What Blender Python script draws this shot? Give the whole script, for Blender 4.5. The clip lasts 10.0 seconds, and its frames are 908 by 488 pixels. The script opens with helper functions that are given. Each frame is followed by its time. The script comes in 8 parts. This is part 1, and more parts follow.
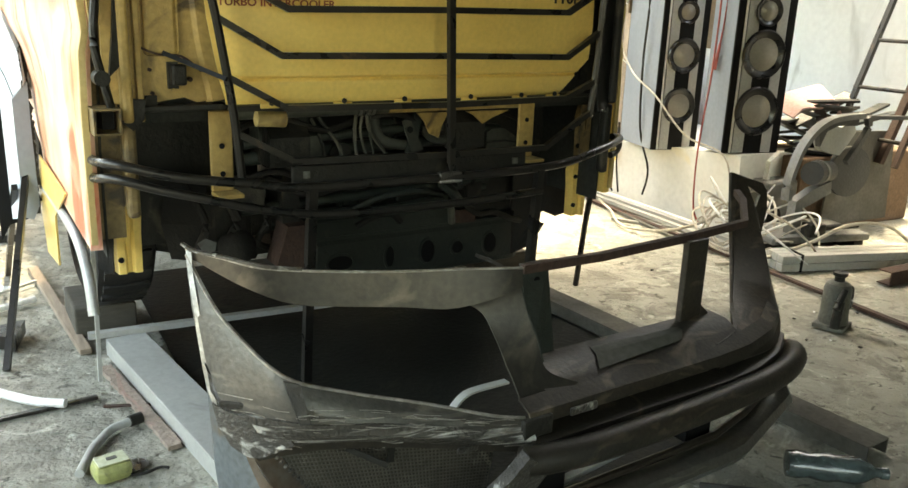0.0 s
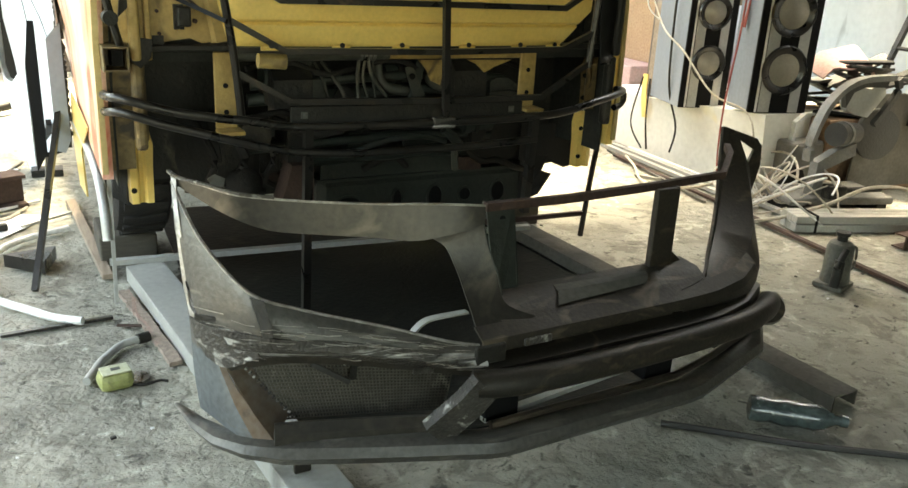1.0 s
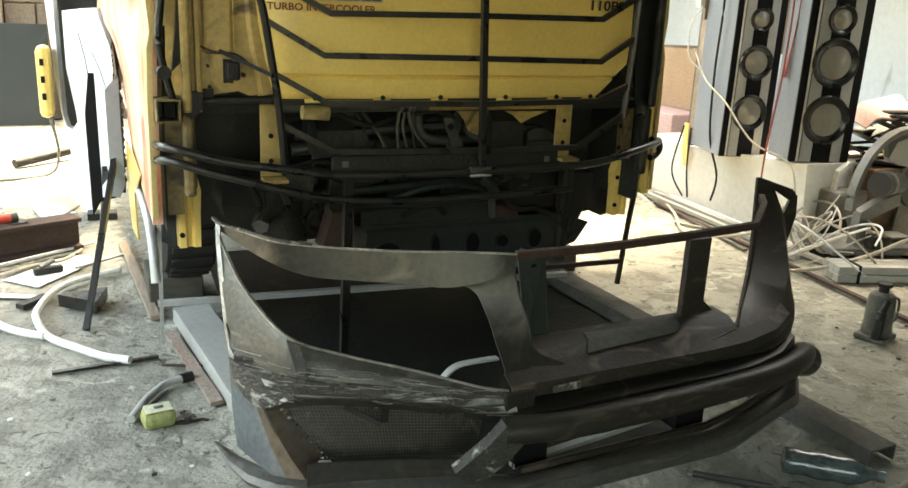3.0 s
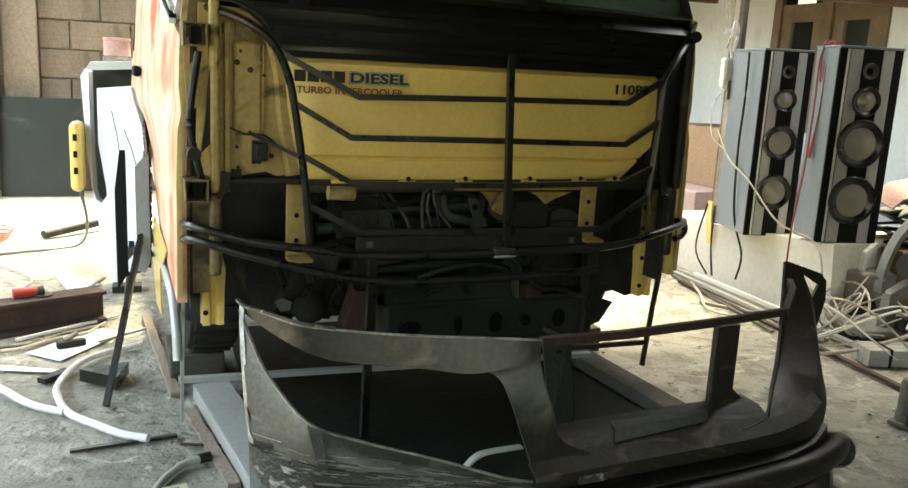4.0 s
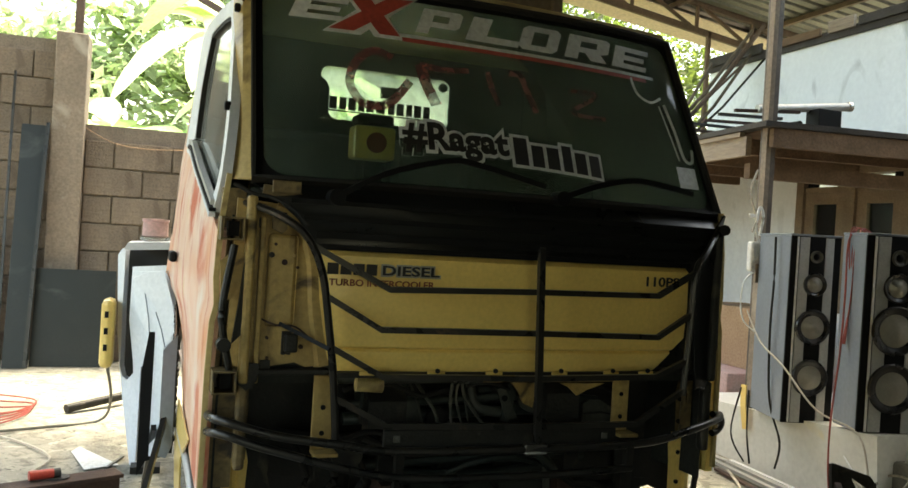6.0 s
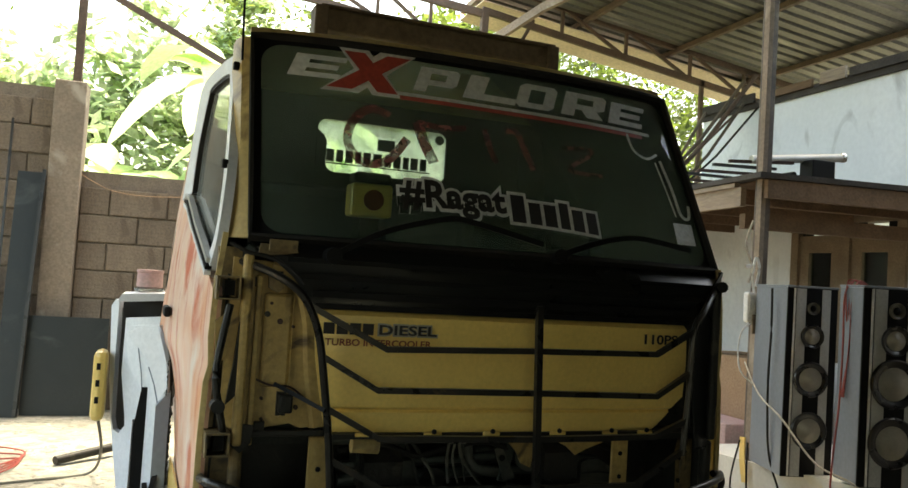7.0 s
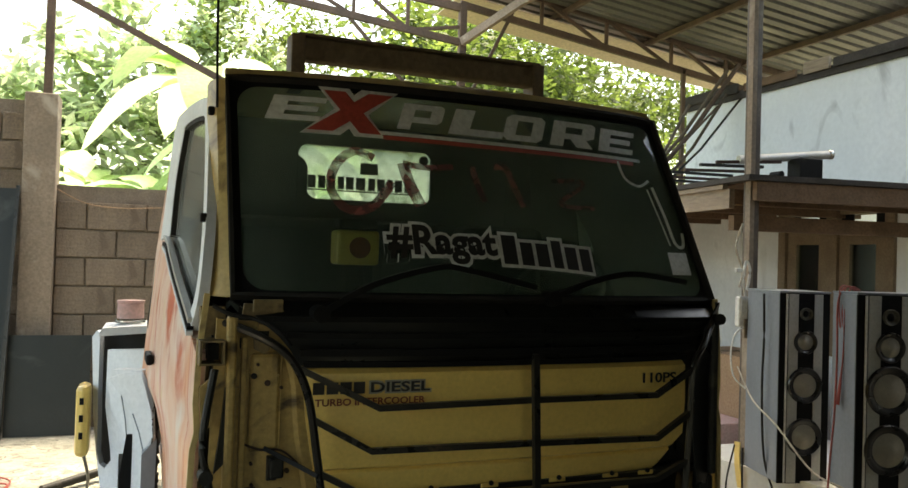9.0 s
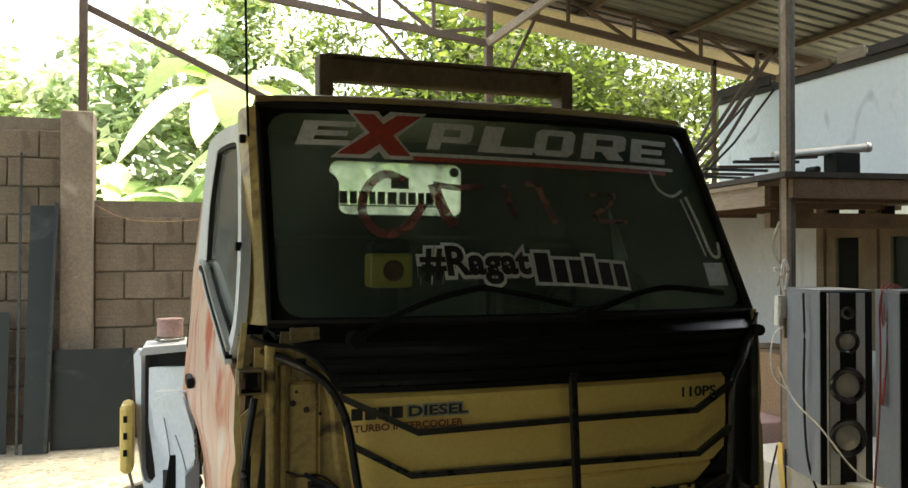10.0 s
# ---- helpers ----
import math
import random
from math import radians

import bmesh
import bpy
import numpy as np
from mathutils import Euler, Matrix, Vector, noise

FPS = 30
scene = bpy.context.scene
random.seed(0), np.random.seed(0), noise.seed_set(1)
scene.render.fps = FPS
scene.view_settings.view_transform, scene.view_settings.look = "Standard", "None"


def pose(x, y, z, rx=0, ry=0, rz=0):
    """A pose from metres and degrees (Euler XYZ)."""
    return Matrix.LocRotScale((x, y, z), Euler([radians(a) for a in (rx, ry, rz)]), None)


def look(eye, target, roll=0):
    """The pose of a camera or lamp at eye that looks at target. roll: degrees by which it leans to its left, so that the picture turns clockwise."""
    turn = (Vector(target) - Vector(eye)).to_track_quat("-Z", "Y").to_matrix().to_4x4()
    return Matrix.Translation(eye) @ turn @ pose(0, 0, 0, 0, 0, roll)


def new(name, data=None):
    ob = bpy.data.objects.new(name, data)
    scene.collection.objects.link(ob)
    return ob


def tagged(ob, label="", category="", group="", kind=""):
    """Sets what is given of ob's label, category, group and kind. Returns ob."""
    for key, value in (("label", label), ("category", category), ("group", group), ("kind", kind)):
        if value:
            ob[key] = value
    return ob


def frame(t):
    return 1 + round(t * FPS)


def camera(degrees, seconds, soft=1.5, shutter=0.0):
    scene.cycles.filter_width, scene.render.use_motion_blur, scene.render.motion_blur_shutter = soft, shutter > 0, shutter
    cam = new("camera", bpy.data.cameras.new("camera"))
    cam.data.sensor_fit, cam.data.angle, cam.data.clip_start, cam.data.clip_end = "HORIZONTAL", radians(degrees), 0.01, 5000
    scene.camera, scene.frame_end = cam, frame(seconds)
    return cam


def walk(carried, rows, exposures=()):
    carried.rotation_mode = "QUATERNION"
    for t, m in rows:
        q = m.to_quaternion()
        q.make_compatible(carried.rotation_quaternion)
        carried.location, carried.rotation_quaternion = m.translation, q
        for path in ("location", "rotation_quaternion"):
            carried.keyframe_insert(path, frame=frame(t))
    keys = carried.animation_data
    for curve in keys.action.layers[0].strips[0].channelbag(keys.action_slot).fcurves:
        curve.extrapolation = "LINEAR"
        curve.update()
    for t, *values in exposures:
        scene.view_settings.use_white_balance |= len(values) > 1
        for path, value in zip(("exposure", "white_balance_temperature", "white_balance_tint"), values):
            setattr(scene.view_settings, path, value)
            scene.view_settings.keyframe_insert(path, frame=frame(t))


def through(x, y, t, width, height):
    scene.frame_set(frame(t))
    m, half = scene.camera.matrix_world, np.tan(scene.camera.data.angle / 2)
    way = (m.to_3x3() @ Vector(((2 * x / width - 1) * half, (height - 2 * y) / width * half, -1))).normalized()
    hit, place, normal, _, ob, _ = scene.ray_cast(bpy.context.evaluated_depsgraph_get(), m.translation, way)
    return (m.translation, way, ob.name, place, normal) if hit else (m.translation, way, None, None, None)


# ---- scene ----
cam = camera(56.7, 10.0)
PATH = [
    (0, (-1.234, -2.253, 1.223), (-0.282, -0.585, 0.665), 2.2),
    (0.5, (-1.163, -2.378, 1.221), (-0.288, -0.687, 0.608), 2.6),
    (1, (-1.101, -2.467, 1.219), (-0.283, -0.765, 0.561), 3.1),
    (1.5, (-1.083, -2.519, 1.216), (-0.29, -0.817, 0.527), 3.3),
    (2, (-1.081, -2.53, 1.221), (-0.305, -0.815, 0.544), 3.1),
    (2.5, (-1.092, -2.535, 1.234), (-0.341, -0.792, 0.605), 2.9),
    (3.8, (-1.093, -2.505, 1.267), (-0.4, -0.681, 0.828), 2.8),
    (4, (-1.095, -2.503, 1.275), (-0.407, -0.669, 0.871), 3.0),
    (4.5, (-1.097, -2.492, 1.297), (-0.426, -0.632, 0.999), 3.2),
    (5, (-1.099, -2.481, 1.315), (-0.446, -0.6, 1.123), 3.4),
    (5.5, (-1.102, -2.473, 1.334), (-0.466, -0.58, 1.235), 3.5),
    (7, (-1.112, -2.45, 1.403), (-0.48, -0.555, 1.487), 3.6),
    (7.5, (-1.115, -2.439, 1.449), (-0.466, -0.55, 1.54), 3.7),
    (8, (-1.116, -2.406, 1.504), (-0.442, -0.524, 1.58), 3.4),
    (8.5, (-1.112, -2.377, 1.557), (-0.426, -0.499, 1.614), 2.8),
    (9, (-1.113, -2.358, 1.615), (-0.441, -0.474, 1.653), 1.7),
    (9.5, (-1.113, -2.357, 1.66), (-0.476, -0.461, 1.689), 0.8),
    (10, (-1.115, -2.357, 1.697), (-0.516, -0.448, 1.721), 0.0),
]
EXPOSURES = [(0.0, 4.35, 9100, 2), (2.7, 4.35, 9100, 2), (4.0, 3.95, 8600, 1), (5.5, 3.3, 8500, 1), (7.0, 2.8, 8500, 3), (10.0, 2.6, 8500, 4)]
walk(cam, [(t, look(eye, target, roll)) for t, eye, target, roll in PATH], EXPOSURES)

# ---- world and sun: a bright, hazy day outside an open-sided workshop ----
SUN_UP, SUN_TURN = radians(74), radians(25)
world = bpy.data.worlds.new("world")
scene.world = world
world.use_nodes = True
wn = world.node_tree.nodes
sky = wn.new("ShaderNodeTexSky")
sky.sky_type = "NISHITA"
sky.sun_disc = False
sky.sun_elevation, sky.sun_rotation = SUN_UP, SUN_TURN
sky.air_density, sky.dust_density = 1.2, 4.0
wn["Background"].inputs["Strength"].default_value = 0.15
world.node_tree.links.new(sky.outputs["Color"], wn["Background"].inputs["Color"])
sun = new("sun", bpy.data.lights.new("sun", "SUN"))
sun.data.energy, sun.data.angle, sun.data.color = 1.45, radians(14), (1.0, 0.975, 0.93)
sun.matrix_basis = look((0, 0, 0), (-math.sin(SUN_TURN) * math.cos(SUN_UP), -math.cos(SUN_TURN) * math.cos(SUN_UP), -math.sin(SUN_UP)))


# ---- materials ----
def mat(name, c1, c2=None, rough=0.6, metal=0.0, scale=6.0, bump=0.15, fine=60.0, stain=None, stain_at=0.6, stain_scale=2.5, rough_var=0.15, stretch=(1, 1, 1), per_object=0.0, coat=0.0, grain=1.0, spec=0.5):
    """Two colours mixed by coarse and fine noise, an optional stain colour in patches, and fine relief."""
    m = bpy.data.materials.new(name)
    m.use_nodes = True
    nt = m.node_tree
    n, l = nt.nodes, nt.links
    bsdf = n["Principled BSDF"]
    tc = n.new("ShaderNodeTexCoord")
    mp = n.new("ShaderNodeMapping")
    mp.inputs["Scale"].default_value = stretch
    l.new(tc.outputs["Object"], mp.inputs["Vector"])

    def noise_node(s, detail=6.0, dist=0.0, plain=False):
        t = n.new("ShaderNodeTexNoise")
        t.inputs["Scale"].default_value, t.inputs["Detail"].default_value, t.inputs["Distortion"].default_value = s, detail, dist
        l.new(tc.outputs["Object"] if plain else mp.outputs["Vector"], t.inputs["Vector"])
        return t.outputs["Fac"]

    def mix(fac, a, b):
        x = n.new("ShaderNodeMix")
        x.data_type = "RGBA"
        for sock, v in ((x.inputs[6], a), (x.inputs[7], b)):
            if isinstance(v, tuple):
                sock.default_value = (*v, 1)
            else:
                l.new(v, sock)
        if isinstance(fac, float):
            x.inputs[0].default_value = fac
        else:
            l.new(fac, x.inputs[0])
        return x.outputs[2]

    def ramp(v, lo, hi):
        r = n.new("ShaderNodeMapRange")
        r.inputs["From Min"].default_value, r.inputs["From Max"].default_value = lo, hi
        l.new(v, r.inputs["Value"])
        return r.outputs["Result"]

    c2 = c2 or tuple(0.75 * v for v in c1)
    coarse, small = noise_node(scale, 5.0, 0.4), noise_node(fine, 8.0, 0.0, bool(stain))
    col = mix(ramp(coarse, 0.3, 0.7), c1, c2)
    col = mix(ramp(small, 0.35, 0.95), col, tuple((1 - 0.4 * grain) * v for v in c2))
    if stain:
        st = noise_node(stain_scale, 9.0, 1.2)
        col = mix(ramp(st, stain_at, stain_at + 0.12), col, stain)
    if per_object:
        info = n.new("ShaderNodeObjectInfo")
        hsv = n.new("ShaderNodeHueSaturation")
        l.new(ramp(info.outputs["Random"], 0, 1), n.new("ShaderNodeMath").inputs[0])
        mth = nt.nodes[-1]
        mth.operation = "MULTIPLY_ADD"
        mth.inputs[1].default_value, mth.inputs[2].default_value = per_object, 1 - per_object / 2
        l.new(mth.outputs[0], hsv.inputs["Value"])
        l.new(col, hsv.inputs["Color"])
        col = hsv.outputs["Color"]
    l.new(col, bsdf.inputs["Base Color"])
    rr = n.new("ShaderNodeMapRange")
    rr.inputs["To Min"].default_value, rr.inputs["To Max"].default_value = max(0.03, rough - rough_var), min(1.0, rough + rough_var)
    l.new(coarse, rr.inputs["Value"])
    l.new(rr.outputs["Result"], bsdf.inputs["Roughness"])
    bsdf.inputs["Metallic"].default_value = metal
    bsdf.inputs["Coat Weight"].default_value = coat
    bsdf.inputs["Specular IOR Level"].default_value = spec
    if bump:
        b = n.new("ShaderNodeBump")
        b.inputs["Strength"].default_value, b.inputs["Distance"].default_value = bump, 0.01
        l.new(small, b.inputs["Height"])
        l.new(b.outputs["Normal"], bsdf.inputs["Normal"])
    return m


def glass(name, tint, gloss_rough=0.03):
    m = bpy.data.materials.new(name)
    m.use_nodes = True
    n, l = m.node_tree.nodes, m.node_tree.links
    n.remove(n["Principled BSDF"])
    tr, gl, mx, fr = n.new("ShaderNodeBsdfTransparent"), n.new("ShaderNodeBsdfGlossy"), n.new("ShaderNodeMixShader"), n.new("ShaderNodeFresnel")
    tr.inputs["Color"].default_value = (*tint, 1)
    gl.inputs["Roughness"].default_value = gloss_rough
    fr.inputs["IOR"].default_value = 1.45
    l.new(fr.outputs[0], mx.inputs[0])
    l.new(tr.outputs[0], mx.inputs[1])
    l.new(gl.outputs[0], mx.inputs[2])
    l.new(mx.outputs[0], n["Material Output"].inputs["Surface"])
    return m


def dusty(m, share, colour, through=0.0, spread=0.6, scale=3.0):
    """Lays a thin, uneven film on a glass, for dust and painted haze; part of its light passes through."""
    n, l = m.node_tree.nodes, m.node_tree.links
    out = n["Material Output"]
    src = out.inputs["Surface"].links[0].from_socket
    df, mx, tx, mr, tc = n.new("ShaderNodeBsdfDiffuse"), n.new("ShaderNodeMixShader"), n.new("ShaderNodeTexNoise"), n.new("ShaderNodeMapRange"), n.new("ShaderNodeTexCoord")
    tl, m2 = n.new("ShaderNodeBsdfTranslucent"), n.new("ShaderNodeMixShader")
    df.inputs["Color"].default_value = tl.inputs["Color"].default_value = (*colour, 1)
    tx.inputs["Scale"].default_value, tx.inputs["Detail"].default_value = scale, 8.0
    mr.inputs["From Min"].default_value, mr.inputs["From Max"].default_value = 0.3, 0.7
    mr.inputs["To Min"].default_value, mr.inputs["To Max"].default_value = share * (1 - spread), share * (1 + spread)
    m2.inputs[0].default_value = through
    l.new(tc.outputs["Object"], tx.inputs["Vector"])
    l.new(tx.outputs["Fac"], mr.inputs["Value"])
    l.new(mr.outputs["Result"], mx.inputs[0])
    l.new(df.outputs[0], m2.inputs[1])
    l.new(tl.outputs[0], m2.inputs[2])
    l.new(src, mx.inputs[1])
    l.new(m2.outputs[0], mx.inputs[2])
    l.new(mx.outputs[0], out.inputs["Surface"])


M = {}


def layered(name, base, layers, rough=0.8, spec=0.3, bump=((38, 0.7, 0.008), (9, 0.5, 0.02)), coat=0.0):
    """Colours laid over one another through noise masks: (scale, from, to, detail, distortion, stretch, colour)."""
    m = bpy.data.materials.new(name)
    m.use_nodes = True
    n, l = m.node_tree.nodes, m.node_tree.links
    bsdf, tc = n["Principled BSDF"], n.new("ShaderNodeTexCoord")

    def field(scale, lo, hi, detail=8.0, dist=0.0, stretch=(1, 1, 1)):
        t, r, mp = n.new("ShaderNodeTexNoise"), n.new("ShaderNodeMapRange"), n.new("ShaderNodeMapping")
        for key, v in (("Scale", scale), ("Detail", detail), ("Distortion", dist), ("Roughness", 0.6)):
            t.inputs[key].default_value = v
        mp.inputs["Scale"].default_value = stretch
        r.inputs["From Min"].default_value, r.inputs["From Max"].default_value = lo, hi
        l.new(tc.outputs["Object"], mp.inputs["Vector"])
        l.new(mp.outputs["Vector"], t.inputs["Vector"])
        l.new(t.outputs["Fac"], r.inputs["Value"])
        return r.outputs["Result"]

    col = None
    for scale, lo, hi, detail, dist, stretch, colour in layers:
        x = n.new("ShaderNodeMix")
        x.data_type = "RGBA"
        l.new(field(scale, lo, hi, detail, dist, stretch), x.inputs[0])
        if col is None:
            x.inputs[6].default_value = (*base, 1)
        else:
            l.new(col, x.inputs[6])
        x.inputs[7].default_value = (*colour, 1)
        col = x.outputs[2]
    l.new(col, bsdf.inputs["Base Color"])
    bsdf.inputs["Roughness"].default_value, bsdf.inputs["Specular IOR Level"].default_value, bsdf.inputs["Coat Weight"].default_value = rough, spec, coat
    last = None
    for scale, strength, depth in bump:
        b = n.new("ShaderNodeBump")
        b.inputs["Strength"].default_value, b.inputs["Distance"].default_value = strength, depth
        l.new(field(scale, 0.35, 0.65), b.inputs["Height"])
        if last is not None:
            l.new(last, b.inputs["Normal"])
        last = b.outputs["Normal"]
    l.new(last, bsdf.inputs["Normal"])
    return m


ONE = (1, 1, 1)
# old concrete: pale and grey areas, scuffed crusts, oily patches, dark and light specks
M["concrete"] = layered("concrete_floor", (0.36, 0.345, 0.285), (
    (2.1, 0.36, 0.66, 7, 0.6, ONE, (0.235, 0.228, 0.19)),
    (7.5, 0.5, 0.6, 10, 1.0, ONE, (0.2, 0.192, 0.158)),
    (5.2, 0.58, 0.66, 10, 1.6, ONE, (0.44, 0.425, 0.355)),
    (16, 0.6, 0.66, 9, 0.8, ONE, (0.11, 0.105, 0.088)),
    (1.15, 0.6, 0.74, 6, 0.8, ONE, (0.13, 0.127, 0.108)),
    (62, 0.63, 0.7, 6, 0, ONE, (0.075, 0.07, 0.06)),
    (48, 0.66, 0.72, 5, 0, ONE, (0.5, 0.49, 0.43)),
), 0.82, 0.3)
M["plaster"] = mat("white_plaster", (0.83, 0.87, 0.89), (0.72, 0.76, 0.79), 0.9, 0, 1.6, 0.12, 24, stain=(0.52, 0.55, 0.57), stain_at=0.6, stain_scale=3.2, stretch=(1, 1, 0.5), grain=0.15)
M["cream"] = mat("cream_wall", (0.55, 0.52, 0.47), (0.46, 0.43, 0.39), 0.9, 0, 1.5, 0.2, 30, stain=(0.36, 0.33, 0.3), stain_at=0.62)
M["block"] = mat("concrete_block", (0.235, 0.178, 0.128), (0.155, 0.118, 0.087), 0.95, 0, 3, 0.9, 45, per_object=0.2, stain=(0.12, 0.09, 0.066), stain_at=0.56, stain_scale=4)
M["mortar"] = mat("mortar", (0.235, 0.187, 0.142), (0.165, 0.13, 0.098), 0.95, 0, 8, 0.5, 70)
M["pillar"] = mat("pillar_render", (0.3, 0.23, 0.17), (0.23, 0.18, 0.135), 0.9, 0, 4, 0.3, 50, stain=(0.4, 0.34, 0.27), stain_at=0.6)
M["platform"] = mat("platform_render", (0.72, 0.7, 0.63), (0.62, 0.6, 0.53), 0.9, 0, 1.6, 0.1, 30, stain=(0.7, 0.58, 0.28), stain_at=0.62, stain_scale=1.8, grain=0.25)
M["ground"] = mat("earth", (0.22, 0.2, 0.14), (0.14, 0.145, 0.085), 1.0, 0, 0.4, 0.5, 8)
M["roof"] = mat("zinc_roof", (0.17, 0.16, 0.135), (0.1, 0.095, 0.08), 0.42, 0.35, 1.0, 0.1, 30, stain=(0.3, 0.285, 0.24), stain_at=0.6, stain_scale=1.4, stretch=(0.3, 2.5, 1))
M["soffit"] = mat("eave_board", (0.8, 0.66, 0.52), (0.7, 0.56, 0.43), 0.8, 0, 1.0, 0.15, 30, stain=(0.5, 0.38, 0.28), stain_at=0.62, stain_scale=1.0)
M["truss"] = mat("truss_steel", (0.16, 0.1, 0.065), (0.1, 0.07, 0.05), 0.7, 0.3, 6, 0.2, 60)
M["post"] = mat("post_steel", (0.14, 0.11, 0.085), (0.085, 0.066, 0.055), 0.6, 0.3, 5, 0.15, 60, stain=(0.24, 0.21, 0.175), stain_at=0.64)
M["old_wood"] = mat("old_wood", (0.2, 0.12, 0.07), (0.13, 0.08, 0.045), 0.85, 0, 6, 0.4, 60, stretch=(1, 0.15, 1))
M["pale_wood"] = mat("pale_wood", (0.34, 0.27, 0.2), (0.26, 0.2, 0.145), 0.85, 0, 6, 0.4, 60, stretch=(1, 0.15, 1))
M["door_wood"] = mat("window_wood", (0.24, 0.18, 0.12), (0.18, 0.13, 0.085), 0.7, 0, 6, 0.2, 60)
M["dark_tile"] = mat("canopy_roofing", (0.06, 0.05, 0.045), (0.04, 0.035, 0.03), 0.9, 0, 6, 0.4, 60)
M["yellow"] = mat("yellow_paint", (0.88, 0.62, 0.19), (0.81, 0.56, 0.165), 0.35, 0, 3, 0.03, 80, stain=(0.62, 0.43, 0.15), stain_at=0.66, stain_scale=3.5, coat=0.3, grain=0.3)
M["old_yellow"] = mat("worn_yellow", (0.52, 0.36, 0.125), (0.37, 0.245, 0.085), 0.45, 0, 5, 0.2, 60, stain=(0.07, 0.045, 0.022), stain_at=0.575, stain_scale=6, grain=0.8)
M["cream_yellow"] = mat("faded_cream", (0.58, 0.44, 0.19), (0.47, 0.345, 0.14), 0.5, 0, 4, 0.12, 60, stain=(0.2, 0.135, 0.06), stain_at=0.6, stain_scale=5, grain=0.5)
# filler and primer rubbed over the door: pink, orange, red runs and white filler
M["door_paint"] = layered("primer_door", (0.83, 0.6, 0.48), (
    (2.4, 0.42, 0.62, 3, 1.2, (1, 1, 0.6), (0.78, 0.37, 0.2)),
    (3.2, 0.52, 0.64, 4, 1.5, (1, 1.3, 0.4), (0.62, 0.14, 0.065)),
    (2.0, 0.55, 0.7, 3, 1.0, (1, 1, 0.7), (0.86, 0.76, 0.68)),
    (9, 0.62, 0.75, 5, 0.6, (1, 1, 0.5), (0.7, 0.5, 0.2)),
), 0.42, 0.4, ((30, 0.05, 0.004), (4, 0.25, 0.02)), 0.15)
M["black"] = mat("black_plastic", (0.006, 0.006, 0.0065), (0.009, 0.009, 0.009), 0.55, 0, 8, 0.05, 90, spec=0.12)
M["cowl"] = mat("dark_cowl", (0.006, 0.007, 0.007), (0.01, 0.011, 0.0105), 0.3, 0, 5, 0.04, 80, stain=(0.02, 0.02, 0.018), stain_at=0.66, spec=0.38)
M["rubber"] = mat("rubber", (0.012, 0.0115, 0.011), (0.026, 0.024, 0.021), 0.8, 0, 8, 0.3, 90, spec=0.25)
M["interior"] = mat("cab_trim", (0.04, 0.042, 0.038), (0.028, 0.03, 0.027), 0.8, 0, 5, 0.2, 60, spec=0.2)
M["bar"] = mat("bar_steel", (0.022, 0.0215, 0.02), (0.042, 0.038, 0.033), 0.3, 0.5, 9, 0.12, 90, stain=(0.1, 0.066, 0.045), stain_at=0.64, stain_scale=9)
M["greasy"] = mat("greasy_iron", (0.013, 0.0135, 0.012), (0.028, 0.026, 0.022), 0.5, 0.2, 8, 0.4, 60, stain=(0.065, 0.057, 0.043), stain_at=0.6, stain_scale=5, spec=0.3)
M["frame_paint"] = mat("chassis_paint", (0.02, 0.027, 0.023), (0.034, 0.04, 0.034), 0.45, 0.1, 6, 0.3, 60, stain=(0.075, 0.072, 0.056), stain_at=0.62, stain_scale=4, spec=0.4)
# near-black that holds the shade under the truck as well as oil
M["shade_and_oil_black"] = mat("shade_and_oil_sheet", (0.008, 0.009, 0.0075), (0.0125, 0.013, 0.0105), 0.55, 0, 4, 0.3, 60, stain=(0.034, 0.033, 0.025), stain_at=0.6, stain_scale=4, spec=0.14)
M["dusty_beam"] = mat("dusty_beam", (0.1, 0.094, 0.077), (0.066, 0.062, 0.05), 0.8, 0.05, 6, 0.15, 60, stain=(0.042, 0.038, 0.03), stain_at=0.58, stain_scale=5)
M["duct"] = mat("olive_housing", (0.075, 0.077, 0.062), (0.05, 0.052, 0.043), 0.5, 0, 6, 0.15, 60, stain=(0.12, 0.115, 0.09), stain_at=0.6, stain_scale=6, spec=0.4)
M["sheet"] = mat("bare_sheet_steel", (0.072, 0.063, 0.05), (0.04, 0.037, 0.031), 0.36, 0.45, 3.0, 0.08, 60, stain=(0.11, 0.094, 0.072), stain_at=0.57, stain_scale=6, rough_var=0.22)
M["oily_sheet"] = mat("oily_sheet_steel", (0.046, 0.036, 0.025), (0.019, 0.0175, 0.014), 0.48, 0.25, 5.5, 0.12, 90, stain=(0.1, 0.078, 0.056), stain_at=0.56, stain_scale=11, rough_var=0.28, stretch=(0.5, 1, 1.3), spec=0.4)
M["weld"] = mat("ground_weld", (0.085, 0.077, 0.066), (0.05, 0.045, 0.039), 0.4, 0.4, 14, 0.7, 110, stain=(0.5, 0.49, 0.45), stain_at=0.545, stain_scale=20, stretch=(0.22, 0.3, 2.6))
M["weld_spot"] = mat("weld_spot", (0.1, 0.092, 0.08), (0.05, 0.046, 0.04), 0.4, 0.4, 14, 0.6, 110, stain=(0.5, 0.49, 0.45), stain_at=0.58, stain_scale=22)
